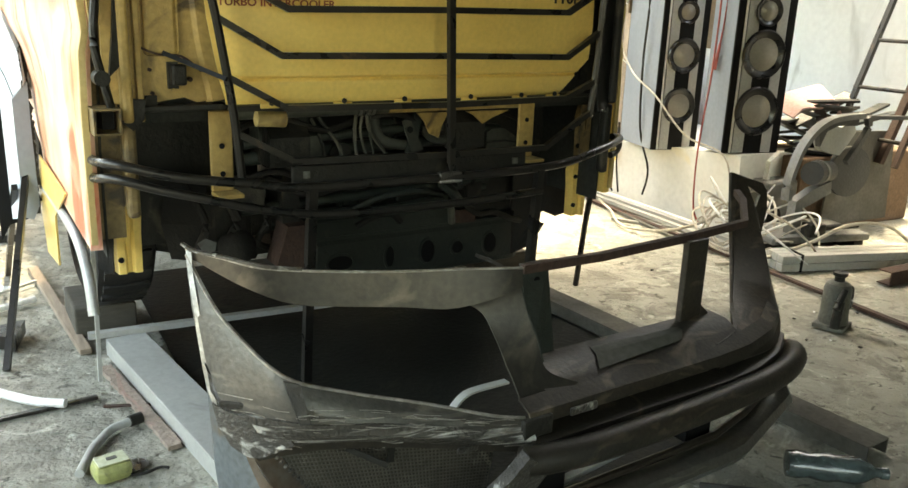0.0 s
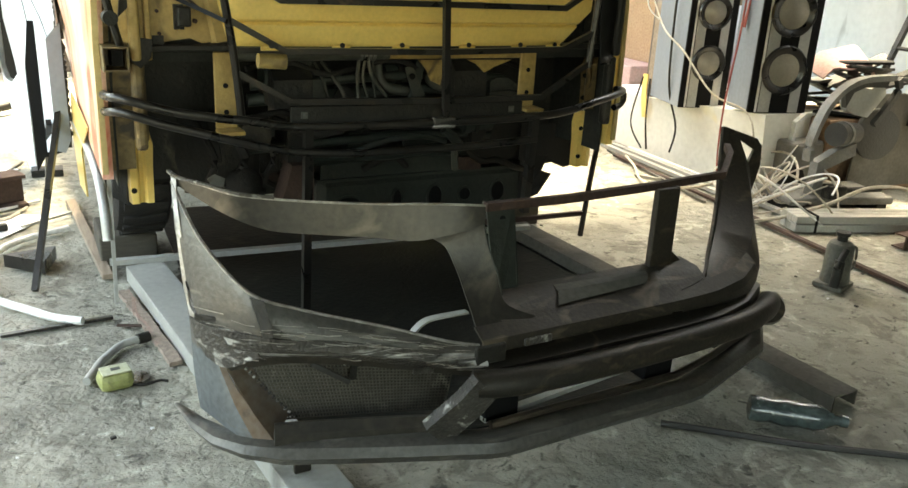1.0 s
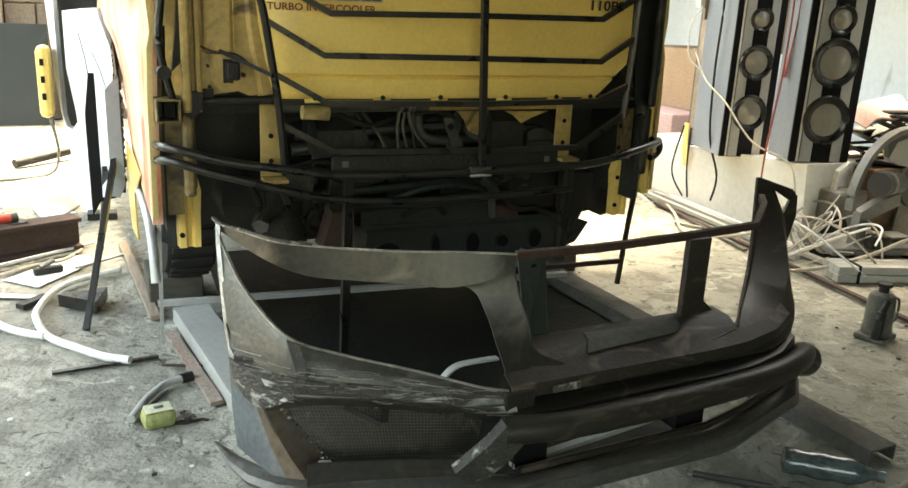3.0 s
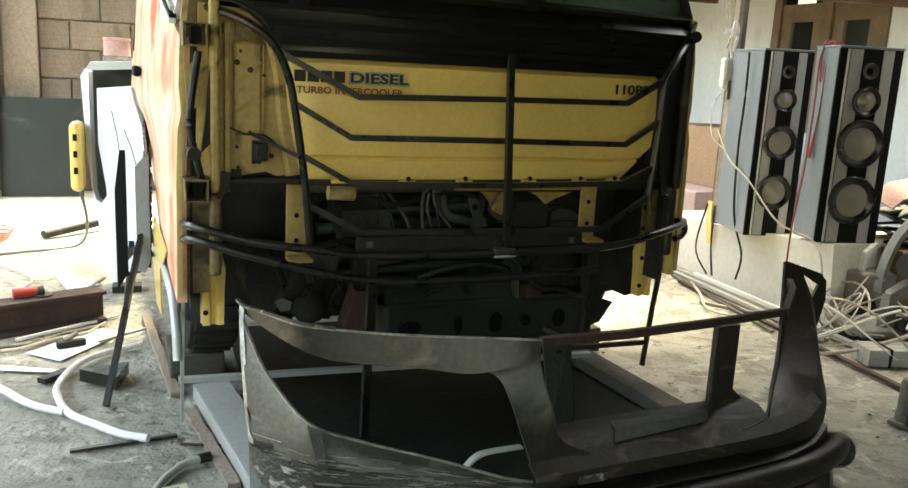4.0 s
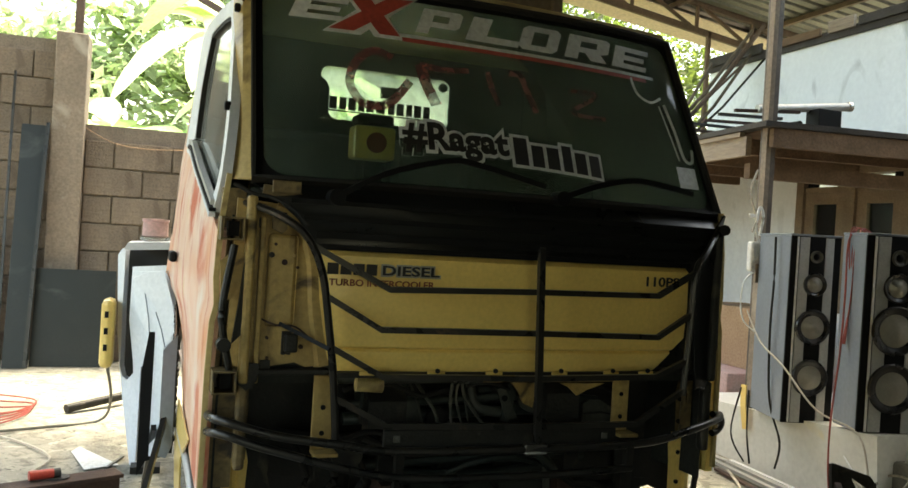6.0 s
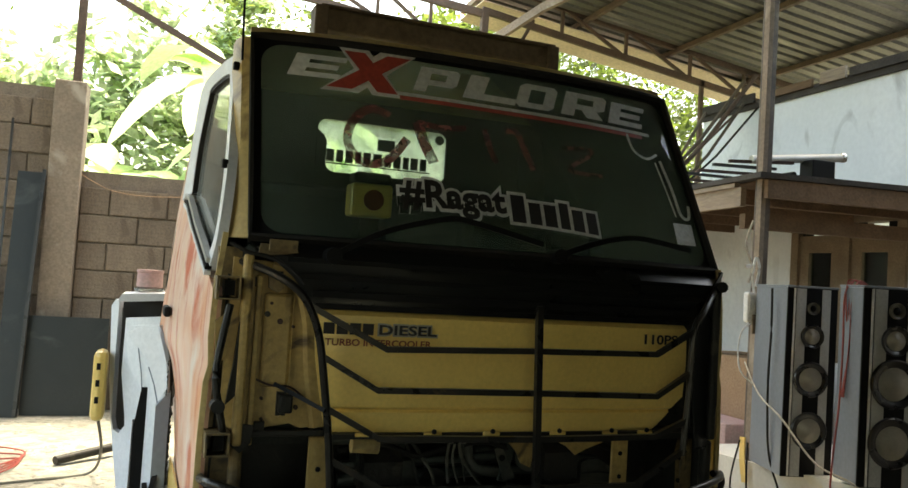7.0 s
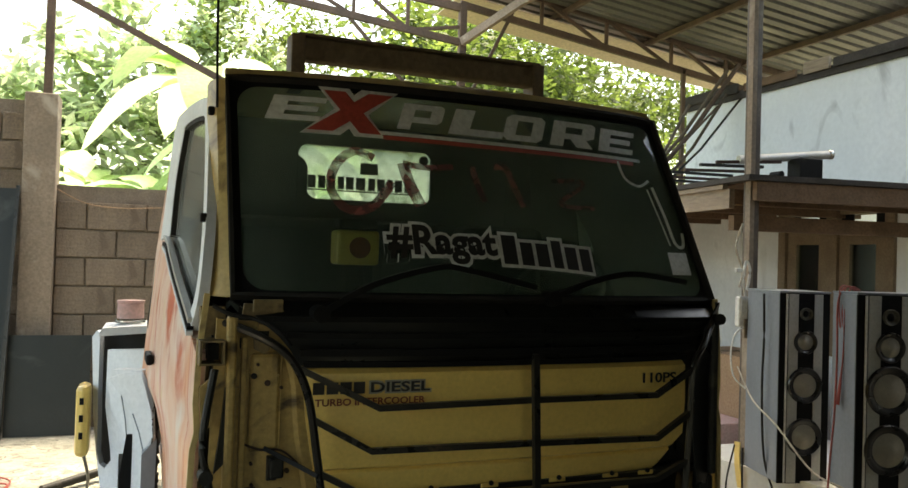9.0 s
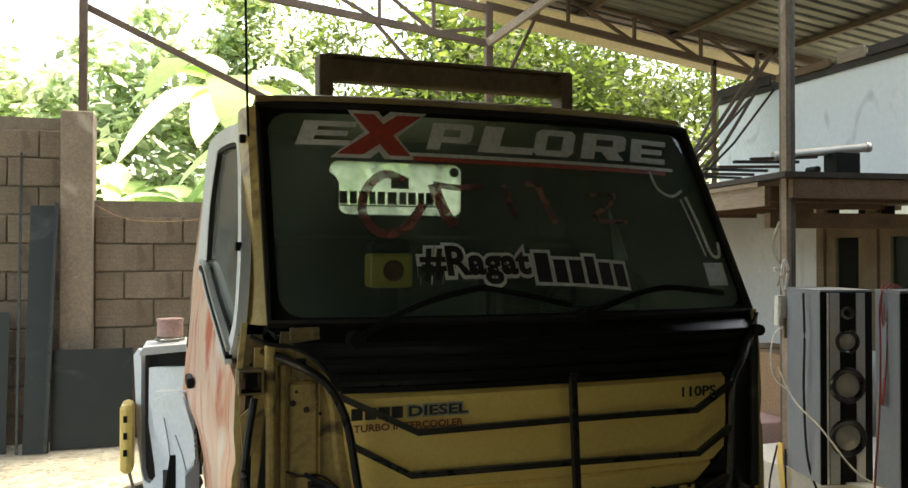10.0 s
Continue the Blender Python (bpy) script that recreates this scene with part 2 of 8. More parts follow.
M["mesh"] = mat("perforated_steel", (0.12, 0.11, 0.09), (0.07, 0.064, 0.053), 0.38, 0.4, 7, 0.1, 60, stain=(0.2, 0.185, 0.155), stain_at=0.62, stain_scale=11)
M["board"] = mat("stained_board", (0.2, 0.148, 0.098), (0.13, 0.094, 0.062), 0.7, 0, 5, 0.2, 50, stain=(0.07, 0.05, 0.035), stain_at=0.6, stain_scale=4)
M["edge"] = mat("ground_edge", (0.5, 0.48, 0.43), (0.2, 0.18, 0.155), 0.36, 0.5, 24, 0.2, 110)
# dark, weakly reflecting surface for the added light blockers
M["dark_blocker"] = mat("dark_blocker", (0.075, 0.07, 0.058), (0.052, 0.048, 0.04), 0.9, 0, 3, 0.3, 40)
M["heat"] = mat("heated_steel", (0.16, 0.185, 0.2), (0.19, 0.12, 0.065), 0.36, 0.4, 3, 0.1, 60, stain=(0.055, 0.05, 0.042), stain_at=0.6, stain_scale=9)
M["blued"] = mat("blued_steel", (0.165, 0.19, 0.2), (0.115, 0.125, 0.125), 0.36, 0.35, 5, 0.1, 60, stain=(0.14, 0.105, 0.07), stain_at=0.6, stain_scale=7)
M["scuffed"] = mat("scuffed_sheet", (0.118, 0.111, 0.096), (0.066, 0.062, 0.053), 0.4, 0.35, 6, 0.16, 80, stain=(0.17, 0.155, 0.13), stain_at=0.58, stain_scale=13, stretch=(0.4, 0.45, 1.8), grain=0.9)
M["hinge"] = mat("grimy_yellow", (0.24, 0.165, 0.065), (0.13, 0.09, 0.04), 0.6, 0, 9, 0.3, 70, stain=(0.04, 0.03, 0.02), stain_at=0.54, stain_scale=11)
M["galv"] = mat("grey_channel", (0.4, 0.4, 0.365), (0.34, 0.34, 0.31), 0.45, 0.1, 4, 0.04, 60, stain=(0.09, 0.09, 0.08), stain_at=0.62, grain=0.4)
M["rusty"] = mat("rusty_steel", (0.07, 0.038, 0.027), (0.045, 0.027, 0.021), 0.8, 0.2, 8, 0.4, 70)
M["white_paint"] = mat("white_primer", (0.74, 0.76, 0.78), (0.64, 0.67, 0.7), 0.55, 0, 4, 0.06, 50, stain=(0.5, 0.55, 0.58), stain_at=0.62, stain_scale=5, grain=0.3)
M["plain_white"] = mat("white_plastic", (0.78, 0.78, 0.75), (0.7, 0.7, 0.67), 0.5, 0, 6, 0.05, 60)
M["speaker_side"] = mat("speaker_side", (0.215, 0.243, 0.277), (0.17, 0.192, 0.222), 0.35, 0, 2.2, 0.02, 40, stain=(0.15, 0.17, 0.195), stain_at=0.62, grain=0.3, stretch=(1, 1, 0.6))
M["silver"] = mat("silver_trim", (0.5, 0.5, 0.475), (0.42, 0.42, 0.4), 0.4, 0.3, 6, 0.03, 80, grain=0.4)
M["cone"] = mat("speaker_cone", (0.3, 0.28, 0.235), (0.24, 0.22, 0.185), 0.35, 0.35, 6, 0.03, 60, grain=0.2)
M["surround"] = mat("rubber_surround", (0.008, 0.008, 0.0085), (0.013, 0.013, 0.013), 0.28, 0, 8, 0.05, 90, spec=0.5)
M["cable"] = mat("pale_cable", (0.5, 0.46, 0.38), (0.4, 0.36, 0.29), 0.6, 0, 8, 0.1, 60)
M["red"] = mat("red_plastic", (0.5, 0.05, 0.03), (0.38, 0.04, 0.03), 0.45, 0, 8, 0.05, 60)
M["red_cable"] = mat("red_cable", (0.36, 0.055, 0.04), (0.25, 0.04, 0.03), 0.55, 0, 8, 0.1, 60)
M["lime"] = mat("tape_yellow", (0.36, 0.37, 0.14), (0.27, 0.28, 0.1), 0.45, 0, 10, 0.1, 70, stain=(0.09, 0.09, 0.06), stain_at=0.55, stain_scale=16)
M["split_wood"] = mat("split_wood", (0.3, 0.235, 0.185), (0.22, 0.17, 0.135), 0.9, 0, 9, 0.6, 60, stain=(0.3, 0.19, 0.15), stain_at=0.55, stain_scale=16, stretch=(1, 0.25, 1))
M["pale_lime"] = mat("pale_tape_top", (0.55, 0.56, 0.4), (0.45, 0.46, 0.3), 0.45, 0, 12, 0.05, 70)
M["chrome"] = mat("worn_chrome", (0.5, 0.48, 0.44), (0.4, 0.38, 0.35), 0.3, 0.9, 10, 0.1, 90)
M["jack"] = mat("jack_paint", (0.13, 0.13, 0.11), (0.09, 0.088, 0.075), 0.6, 0.2, 10, 0.3, 80, stain=(0.2, 0.18, 0.145), stain_at=0.6, stain_scale=9)
M["saw"] = mat("saw_casting", (0.19, 0.19, 0.178), (0.14, 0.14, 0.13), 0.6, 0.2, 8, 0.2, 80, stain=(0.1, 0.092, 0.08), stain_at=0.58, stain_scale=7, grain=0.5)
M["saw_dark"] = mat("saw_motor", (0.028, 0.029, 0.028), (0.045, 0.044, 0.041), 0.6, 0.1, 8, 0.3, 80)
M["card"] = mat("cardboard", (0.42, 0.27, 0.16), (0.35, 0.22, 0.13), 0.9, 0, 5, 0.15, 60)
M["wood_block"] = mat("grey_timber", (0.085, 0.075, 0.056), (0.06, 0.053, 0.04), 0.9, 0, 8, 0.5, 70, stretch=(0.2, 1, 1))
M["blue_dark"] = mat("dark_plate", (0.012, 0.0155, 0.0155), (0.024, 0.028, 0.027), 0.42, 0.1, 2, 0.08, 40, stain=(0.055, 0.06, 0.057), stain_at=0.6, stain_scale=1.8, spec=0.35)
M["paper"] = mat("sheet_offcut", (0.62, 0.66, 0.68), (0.52, 0.56, 0.58), 0.5, 0.3, 5, 0.08, 60)
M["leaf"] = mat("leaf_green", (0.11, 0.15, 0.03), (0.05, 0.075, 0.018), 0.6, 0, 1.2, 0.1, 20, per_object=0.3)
# lit copy of the leaf green: sun glare is put into the colour
M["leaf_sun_in_colour"] = mat("leaf_sun_in_colour", (0.34, 0.42, 0.2), (0.24, 0.31, 0.14), 0.6, 0, 1.2, 0.1, 20)
M["banana"] = mat("banana_leaf", (0.26, 0.36, 0.13), (0.2, 0.29, 0.1), 0.5, 0, 2.0, 0.1, 20, per_object=0.25)
M["bark"] = mat("bark", (0.16, 0.12, 0.08), (0.1, 0.08, 0.055), 0.9, 0, 6, 0.5, 40)
def leafy(m, share, value=2.2, sat=1.1):
    """Lets light through a leaf: part of its reflection becomes translucency."""
    n, l = m.node_tree.nodes, m.node_tree.links
    tr, mx = n.new("ShaderNodeBsdfTranslucent"), n.new("ShaderNodeMixShader")
    bs = n["Principled BSDF"]
    geo, isl, mr = n.new("ShaderNodeNewGeometry"), n.new("ShaderNodeHueSaturation"), n.new("ShaderNodeMapRange")
    mr.inputs["To Min"].default_value, mr.inputs["To Max"].default_value = 0.45, 1.5
    old = bs.inputs["Base Color"].links[0].from_socket
    l.new(geo.outputs["Random Per Island"], mr.inputs["Value"])
    l.new(mr.outputs["Result"], isl.inputs["Value"])
    l.new(old, isl.inputs["Color"])
    l.new(isl.outputs["Color"], bs.inputs["Base Color"])
    hs = n.new("ShaderNodeHueSaturation")
    hs.inputs["Value"].default_value, hs.inputs["Saturation"].default_value = value, sat
    l.new(bs.inputs["Base Color"].links[0].from_socket, hs.inputs["Color"])
    l.new(hs.outputs["Color"], tr.inputs["Color"])
    mx.inputs[0].default_value = share
    l.new(bs.outputs[0], mx.inputs[1])
    l.new(tr.outputs[0], mx.inputs[2])
    l.new(mx.outputs[0], n["Material Output"].inputs["Surface"])


leafy(M["leaf"], 0.52, 2.4, 1.0)
leafy(M["banana"], 0.65, 2.0, 0.7)
leafy(M["leaf_sun_in_colour"], 0.7, 2.2, 0.7)
M["pink"] = mat("faded_pink", (0.55, 0.3, 0.28), (0.5, 0.36, 0.33), 0.9, 0, 5, 0.1, 60)
M["sticker"] = mat("grey_sticker", (0.7, 0.72, 0.71), (0.6, 0.62, 0.61), 0.5, 0, 6, 0.02, 60)
M["sticker_red"] = mat("red_sticker", (0.45, 0.07, 0.05), (0.38, 0.06, 0.045), 0.5, 0, 6, 0.02, 60)
M["smear"] = mat("red_smear", (0.3, 0.09, 0.08), (0.22, 0.08, 0.07), 0.7, 0, 10, 0.1, 60)
M["dim_smear"] = mat("brown_smear", (0.27, 0.12, 0.095), (0.19, 0.085, 0.07), 0.7, 0, 10, 0.1, 60)


def thin_paint(m, cover):
    """Paint rubbed on so thinly that the glass shows through it unevenly."""
    n, l = m.node_tree.nodes, m.node_tree.links
    out = n["Material Output"]
    src = out.inputs["Surface"].links[0].from_socket
    tr, mx, tx, mr, tc = n.new("ShaderNodeBsdfTransparent"), n.new("ShaderNodeMixShader"), n.new("ShaderNodeTexNoise"), n.new("ShaderNodeMapRange"), n.new("ShaderNodeTexCoord")
    tx.inputs["Scale"].default_value, tx.inputs["Detail"].default_value = 22.0, 6.0
    mr.inputs["From Min"].default_value, mr.inputs["From Max"].default_value = 0.3, 0.7
    mr.inputs["To Min"].default_value, mr.inputs["To Max"].default_value = cover * 0.4, min(1.0, cover * 1.5)
    l.new(tc.outputs["Object"], tx.inputs["Vector"])
    l.new(tx.outputs["Fac"], mr.inputs["Value"])
    l.new(mr.outputs["Result"], mx.inputs[0])
    l.new(tr.outputs[0], mx.inputs[1])
    l.new(src, mx.inputs[2])
    l.new(mx.outputs[0], out.inputs["Surface"])


thin_paint(M["smear"], 0.62)
thin_paint(M["dim_smear"], 0.75)
M["ink"] = mat("black_ink", (0.02, 0.018, 0.015), None, 0.5, 0, 6, 0.02, 60)
M["ink_red"] = mat("brown_red_ink", (0.3, 0.07, 0.03), None, 0.5, 0, 6, 0.02, 60)
M["grey_ink"] = mat("silver_ink", (0.42, 0.4, 0.33), None, 0.5, 0, 6, 0.02, 60)
M["screen"] = glass("windscreen_glass", (0.84, 0.93, 0.86))
M["side_glass"] = glass("side_glass", (0.9, 0.94, 0.9), 0.05)
# green-grey film: dust, plus haze of reflections put into its colour
dusty(M["screen"], 0.11, (0.44, 0.58, 0.49), 0.0, 0.95, 1.6)
M["rear_glass"] = glass("rear_glass", (0.9, 0.94, 0.9), 0.05)
dusty(M["rear_glass"], 0.5, (0.88, 0.93, 0.87), 0.9, 0.7, 9.0)
# grey film: dust, plus the pane's pale reflection put into its colour
dusty(M["side_glass"], 0.16, (0.6, 0.62, 0.6))
M["film"] = glass("filmed_side_glass", (0.12, 0.15, 0.13), 0.05)
M["bottle"] = mat("crushed_bottle", (0.08, 0.105, 0.1), (0.04, 0.055, 0.054), 0.2, 0, 25, 0.5, 50, stain=(0.33, 0.4, 0.4), stain_at=0.66, stain_scale=18, coat=0.6)
M["pane"] = glass("window_pane", (0.5, 0.55, 0.52), 0.06)


# ---- mesh helpers ----
def part(name, bm, material, parent=None, label="", smooth=False):
    me = bpy.data.meshes.new(name)
    bm.normal_update()
    bm.to_mesh(me)
    bm.free()
    me.materials.append(M[material])
    if smooth:
        for p in me.polygons:
            p.use_smooth = True
        me.set_sharp_from_angle(angle=radians(38))
    ob = new(name, me)
    if parent:
        ob.parent = parent
    return tagged(ob, label)


def thing(name, label, category, at=(0, 0, 0), turn=0.0, group="", kind=""):
    ob = new(name)
    ob.empty_display_size = 0.1
    ob.matrix_basis = pose(*at, 0, 0, turn)
    return tagged(ob, label, category, group, kind)


def solo(name, bm, material, label, category, group="", kind="", at=None, smooth=False):
    ob = part(name, bm, material, None, "", smooth)
    if at is not None:
        ob.matrix_basis = at
    return tagged(ob, label, category, group, kind)


def box(bm, lo, hi, m=None, bevel=0.0):
    """A box between two corners, moved by m."""
    c = [(a + b) / 2 for a, b in zip(lo, hi)]
    s = [abs(b - a) for a, b in zip(lo, hi)]
    r = bmesh.ops.create_cube(bm, size=1, matrix=(m or Matrix()) @ Matrix.Translation(c) @ Matrix.Diagonal((*s, 1)))
    if bevel:
        es = list({e for v in r["verts"] for e in v.link_edges})
        bmesh.ops.bevel(bm, geom=es, offset=bevel, segments=2, affect="EDGES", profile=0.5)
    return bm


def mk_box(lo, hi, m=None, bevel=0.0):
    return box(bmesh.new(), lo, hi, m, bevel)


def cyl(bm, a, b, r1, r2=None, seg=16, caps=True):
    a, b = Vector(a), Vector(b)
    d = b - a
    m = Matrix.Translation((a + b) / 2) @ d.to_track_quat("Z", "Y").to_matrix().to_4x4()
    bmesh.ops.create_cone(bm, cap_ends=caps, segments=seg, radius1=r1, radius2=r1 if r2 is None else r2, depth=d.length, matrix=m)
    return bm


def ring(n, r, squash=1.0):
    return [(r * math.cos(2 * math.pi * k / n), squash * r * math.sin(2 * math.pi * k / n)) for k in range(n)]


def rect(w, h):
    return [(-w / 2, -h / 2), (w / 2, -h / 2), (w / 2, h / 2), (-w / 2, h / 2)]


def sweep(bm, pts, profile, up=(0, 0, 1), closed=False, caps=True, grow=None):
    """Carries a flat profile (across, up) along a line of points; grow: its size at each point."""
    pts = [Vector(p) for p in pts]
    k, up, loops = len(pts), Vector(up), []
    for i, p in enumerate(pts):
        a = pts[i - 1] if (i or closed) else p
        b = pts[(i + 1) % k] if (i < k - 1 or closed) else p
        d = (b - a).normalized()
        side = d.cross(up)
        side = side.normalized() if side.length > 1e-4 else d.cross(Vector((0, 1, 0))).normalized()
        top = side.cross(d)
        g = grow[i] if grow else 1.0
        loops.append([bm.verts.new(p + side * x * g + top * y * g) for x, y in profile])
    m = len(profile)
    for i in range(k if closed else k - 1):
        A, B = loops[i], loops[(i + 1) % k]
        for j in range(m):
            bm.faces.new((A[j], A[(j + 1) % m], B[(j + 1) % m], B[j]))
    if caps and not closed:
        bm.faces.new(loops[0])
        bm.faces.new(loops[-1][::-1])
    bmesh.ops.recalc_face_normals(bm, faces=bm.faces[:])
    return bm


def smooth_line(pts, n):
    """A Catmull-Rom curve of n pieces through each pair of points."""
    pts = [Vector(p) for p in pts]
    out = []
    for i in range(len(pts) - 1):
        p0, p1, p2, p3 = pts[max(i - 1, 0)], pts[i], pts[i + 1], pts[min(i + 2, len(pts) - 1)]
        for k in range(n):
            t = k / n
            out.append(0.5 * ((2 * p1) + (p2 - p0) * t + (2 * p0 - 5 * p1 + 4 * p2 - p3) * t * t + (3 * p1 - p0 - 3 * p2 + p3) * t**3))
    return out + [pts[-1]]


def resample(pts, n):
    pts = [Vector(p) for p in pts]
    d = [0.0]
    for a, b in zip(pts, pts[1:]):
        d.append(d[-1] + (b - a).length)
    out, j = [], 0
    for k in range(n + 1):
        s = d[-1] * k / n
        while j < len(pts) - 2 and d[j + 1] < s:
            j += 1
        f = (s - d[j]) / max(1e-9, d[j + 1] - d[j])
        out.append(pts[j].lerp(pts[j + 1], min(1, max(0, f))))
    return out


def skin(bm, lines, n=12, thick=0.004, same=False):
    """A sheet of the given thickness through lines that run alongside one another."""
    rows = [[bm.verts.new(p) for p in (lines[i] if same else resample(lines[i], n))] for i in range(len(lines))]
    fs = []
    for a, b in zip(rows, rows[1:]):
        for j in range(len(a) - 1):
            fs.append(bm.faces.new((a[j], a[j + 1], b[j + 1], b[j])))
    bmesh.ops.recalc_face_normals(bm, faces=fs)
    if thick:
        bmesh.ops.solidify(bm, geom=fs, thickness=thick)
    return bm


def plate(bm, pts, depth):
    """A flat polygon given depth along the vector depth."""
    v = [bm.verts.new(p) for p in pts]
    f = bm.faces.new(v)
    g = bmesh.ops.extrude_face_region(bm, geom=[f])["geom"]
    bmesh.ops.translate(bm, vec=Vector(depth), verts=[e for e in g if isinstance(e, bmesh.types.BMVert)])
    bmesh.ops.recalc_face_normals(bm, faces=bm.faces[:])
    return bm


def lathe(bm, prof, m=None, seg=24):
    """Turns (radius, height) pairs round z."""
    m = m or Matrix()
    loops = [[bm.verts.new(m @ Vector((r * math.cos(2 * math.pi * k / seg), r * math.sin(2 * math.pi * k / seg), z))) for k in range(seg)] for r, z in prof]
    for a, b in zip(loops, loops[1:]):
        for k in range(seg):
            bm.faces.new((a[k], a[(k + 1) % seg], b[(k + 1) % seg], b[k]))
    bm.faces.new(loops[0][::-1])
    bm.faces.new(loops[-1])
    bmesh.ops.recalc_face_normals(bm, faces=bm.faces[:])
    return bm


def letters(text, size, depth, shear=0.0, bold=0.0, spacing=1.0):
    """A bmesh of built-in lettering in the xz plane, facing -y, its lower left corner at the origin."""
    cu = bpy.data.curves.new("lettering", "FONT")
    cu.body, cu.size, cu.extrude, cu.shear, cu.offset, cu.space_character, cu.resolution_u = text, size, depth, shear, bold, spacing, 3
    ob = bpy.data.objects.new("lettering", cu)
    scene.collection.objects.link(ob)
    bpy.context.view_layer.update()
    me = bpy.data.meshes.new_from_object(ob.evaluated_get(bpy.context.evaluated_depsgraph_get()))
    bm = bmesh.new()
    bm.from_mesh(me)
    bpy.data.objects.remove(ob)
    bpy.data.meshes.remove(me)
    bmesh.ops.transform(bm, matrix=pose(0, 0, 0, 90), verts=bm.verts[:])
    return bm


def fit_to(bm, x0, x1, z0, z1, place):
    """Stretches lettering to a box in x and z, then lays every vertex by place(x, y, z)."""
    xs, zs = [v.co.x for v in bm.verts], [v.co.z for v in bm.verts]
    xa, xb, za, zb = min(xs), max(xs), min(zs), max(zs)
    for v in bm.verts:
        x = x0 + (v.co.x - xa) / (xb - xa) * (x1 - x0)
        z = z0 + (v.co.z - za) / (zb - za) * (z1 - z0)
        v.co = place(x, v.co.y, z)
    return bm


def word(bm, material, parent, label="", name="letter"):
    """Parts a laid line of lettering into one mesh for each letter."""
    left, groups = set(bm.verts), []
    while left:
        todo, isl = [left.pop()], []
        while todo:
            v = todo.pop()
            isl.append(v)
            for e in v.link_edges:
                o = e.other_vert(v)
                if o in left:
                    left.discard(o)
                    todo.append(o)
        groups.append([min(v.co.x for v in isl), max(v.co.x for v in isl), isl])
    groups.sort(key=lambda g: g[0])
    merged = []
    for a, b, isl in groups:
        if merged and a < merged[-1][1] - 0.6 * (b - a):
            merged[-1][1] = max(b, merged[-1][1])
            merged[-1][2] += isl
        else:
            merged.append([a, b, isl])
    for _, _, isl in merged:
        one, at = bmesh.new(), {}
        for v in isl:
            at[v] = one.verts.new(v.co)
        for f in {f for v in isl for f in v.link_faces}:
            one.faces.new([at[v] for v in f.verts])
        part(name, one, material, parent, label)
    bm.free()

# ---- the setting ----
def setting(name, bm, material, label, category, smooth=False):
    return solo(name, bm, material, label, category, kind="structure", smooth=smooth)


# workshop floor: one sheet with shallow unevenness, inside the block wall
bm = bmesh.new()
NX, NY = 60, 70
grid = [[bm.verts.new((-6 + 10.3 * i / NX, -6 + 12.4 * j / NY, 0.006 * noise.noise((i * 0.35, j * 0.35, 0)) - 0.004)) for i in range(NX + 1)] for j in range(NY + 1)]
for j in range(NY):
    for i in range(NX):
        bm.faces.new((grid[j][i], grid[j][i + 1], grid[j + 1][i + 1], grid[j + 1][i]))
setting("floor", bm, "concrete", "worn grey concrete workshop floor with stains and dust", "floor", True)

# land outside
bm = bmesh.new()
k = 40
verts = {}
for j in range(k + 1):
    for i in range(k + 1):
        x, y = -400 + 800 * i / k, -400 + 800 * j / k
        far = max(0.0, math.hypot(x, y) - 40)
        verts[i, j] = bm.verts.new((x, y, -0.06 + (0.03 * far if y > 20 else 0.0) * (0.6 + 0.4 * noise.noise((x * 0.01, y * 0.01, 2)))))
for j in range(k):
    for i in range(k):
        bm.faces.new((verts[i, j], verts[i + 1, j], verts[i + 1, j + 1], verts[i, j + 1]))
setting("ground", bm, "ground", "green and brown open land behind the workshop", "ground", True)

# block wall at the back: core of mortar, with blocks proud of it
WALL_Y = 6.0
wall_back = setting("wall_back", box(mk_box((-6, WALL_Y + 0.012, 0), (-2.02, WALL_Y + 0.13, 2.93)), (-2.0, WALL_Y + 0.012, 0), (4.2, WALL_Y + 0.13, 2.19)), "mortar", "bare concrete block wall with pale mortar joints", "wall")
setting("wall_left", mk_box((-6.15, -6, 0), (-6.0, 6.13, 1.2)), "mortar", "low bare block wall", "wall")

# column between the two heights of block wall
solo("pillar", mk_box((-2.225, WALL_Y - 0.13, 0), (-1.955, WALL_Y + 0.2, 2.99), bevel=0.012), "pillar", "rendered brown column in the block wall", "pillar", kind="structure")

# house wall on the other side, with a window under the canopy
HX = 4.3
WY0, WY1, WZ0, WZ1 = 2.62, 3.9, 0.9, 2.18
bm = bmesh.new()
for lo, hi in (((HX, -6, 0), (HX + 0.15, WY0, 3.36)), ((HX, WY1, 0), (HX + 0.15, 5.4, 3.36)), ((HX, WY0, 0), (HX + 0.15, WY1, WZ0)), ((HX, WY0, WZ1), (HX + 0.15, WY1, 3.36))):
    box(bm, lo, hi)
setting("wall_house", bm, "plaster", "white painted house wall with scuffs", "wall")
bm = bmesh.new()
box(bm, (HX + 0.15, 5.25, 0), (HX + 4.0, 5.4, 3.36))
setting("wall_house_end", bm, "plaster", "white painted end wall of the house", "wall")
setting("house_ceiling", mk_box((HX + 0.15, -6, 3.3), (HX + 4.0, 5.25, 3.4)), "cream", "plain flat ceiling of the house", "ceiling")

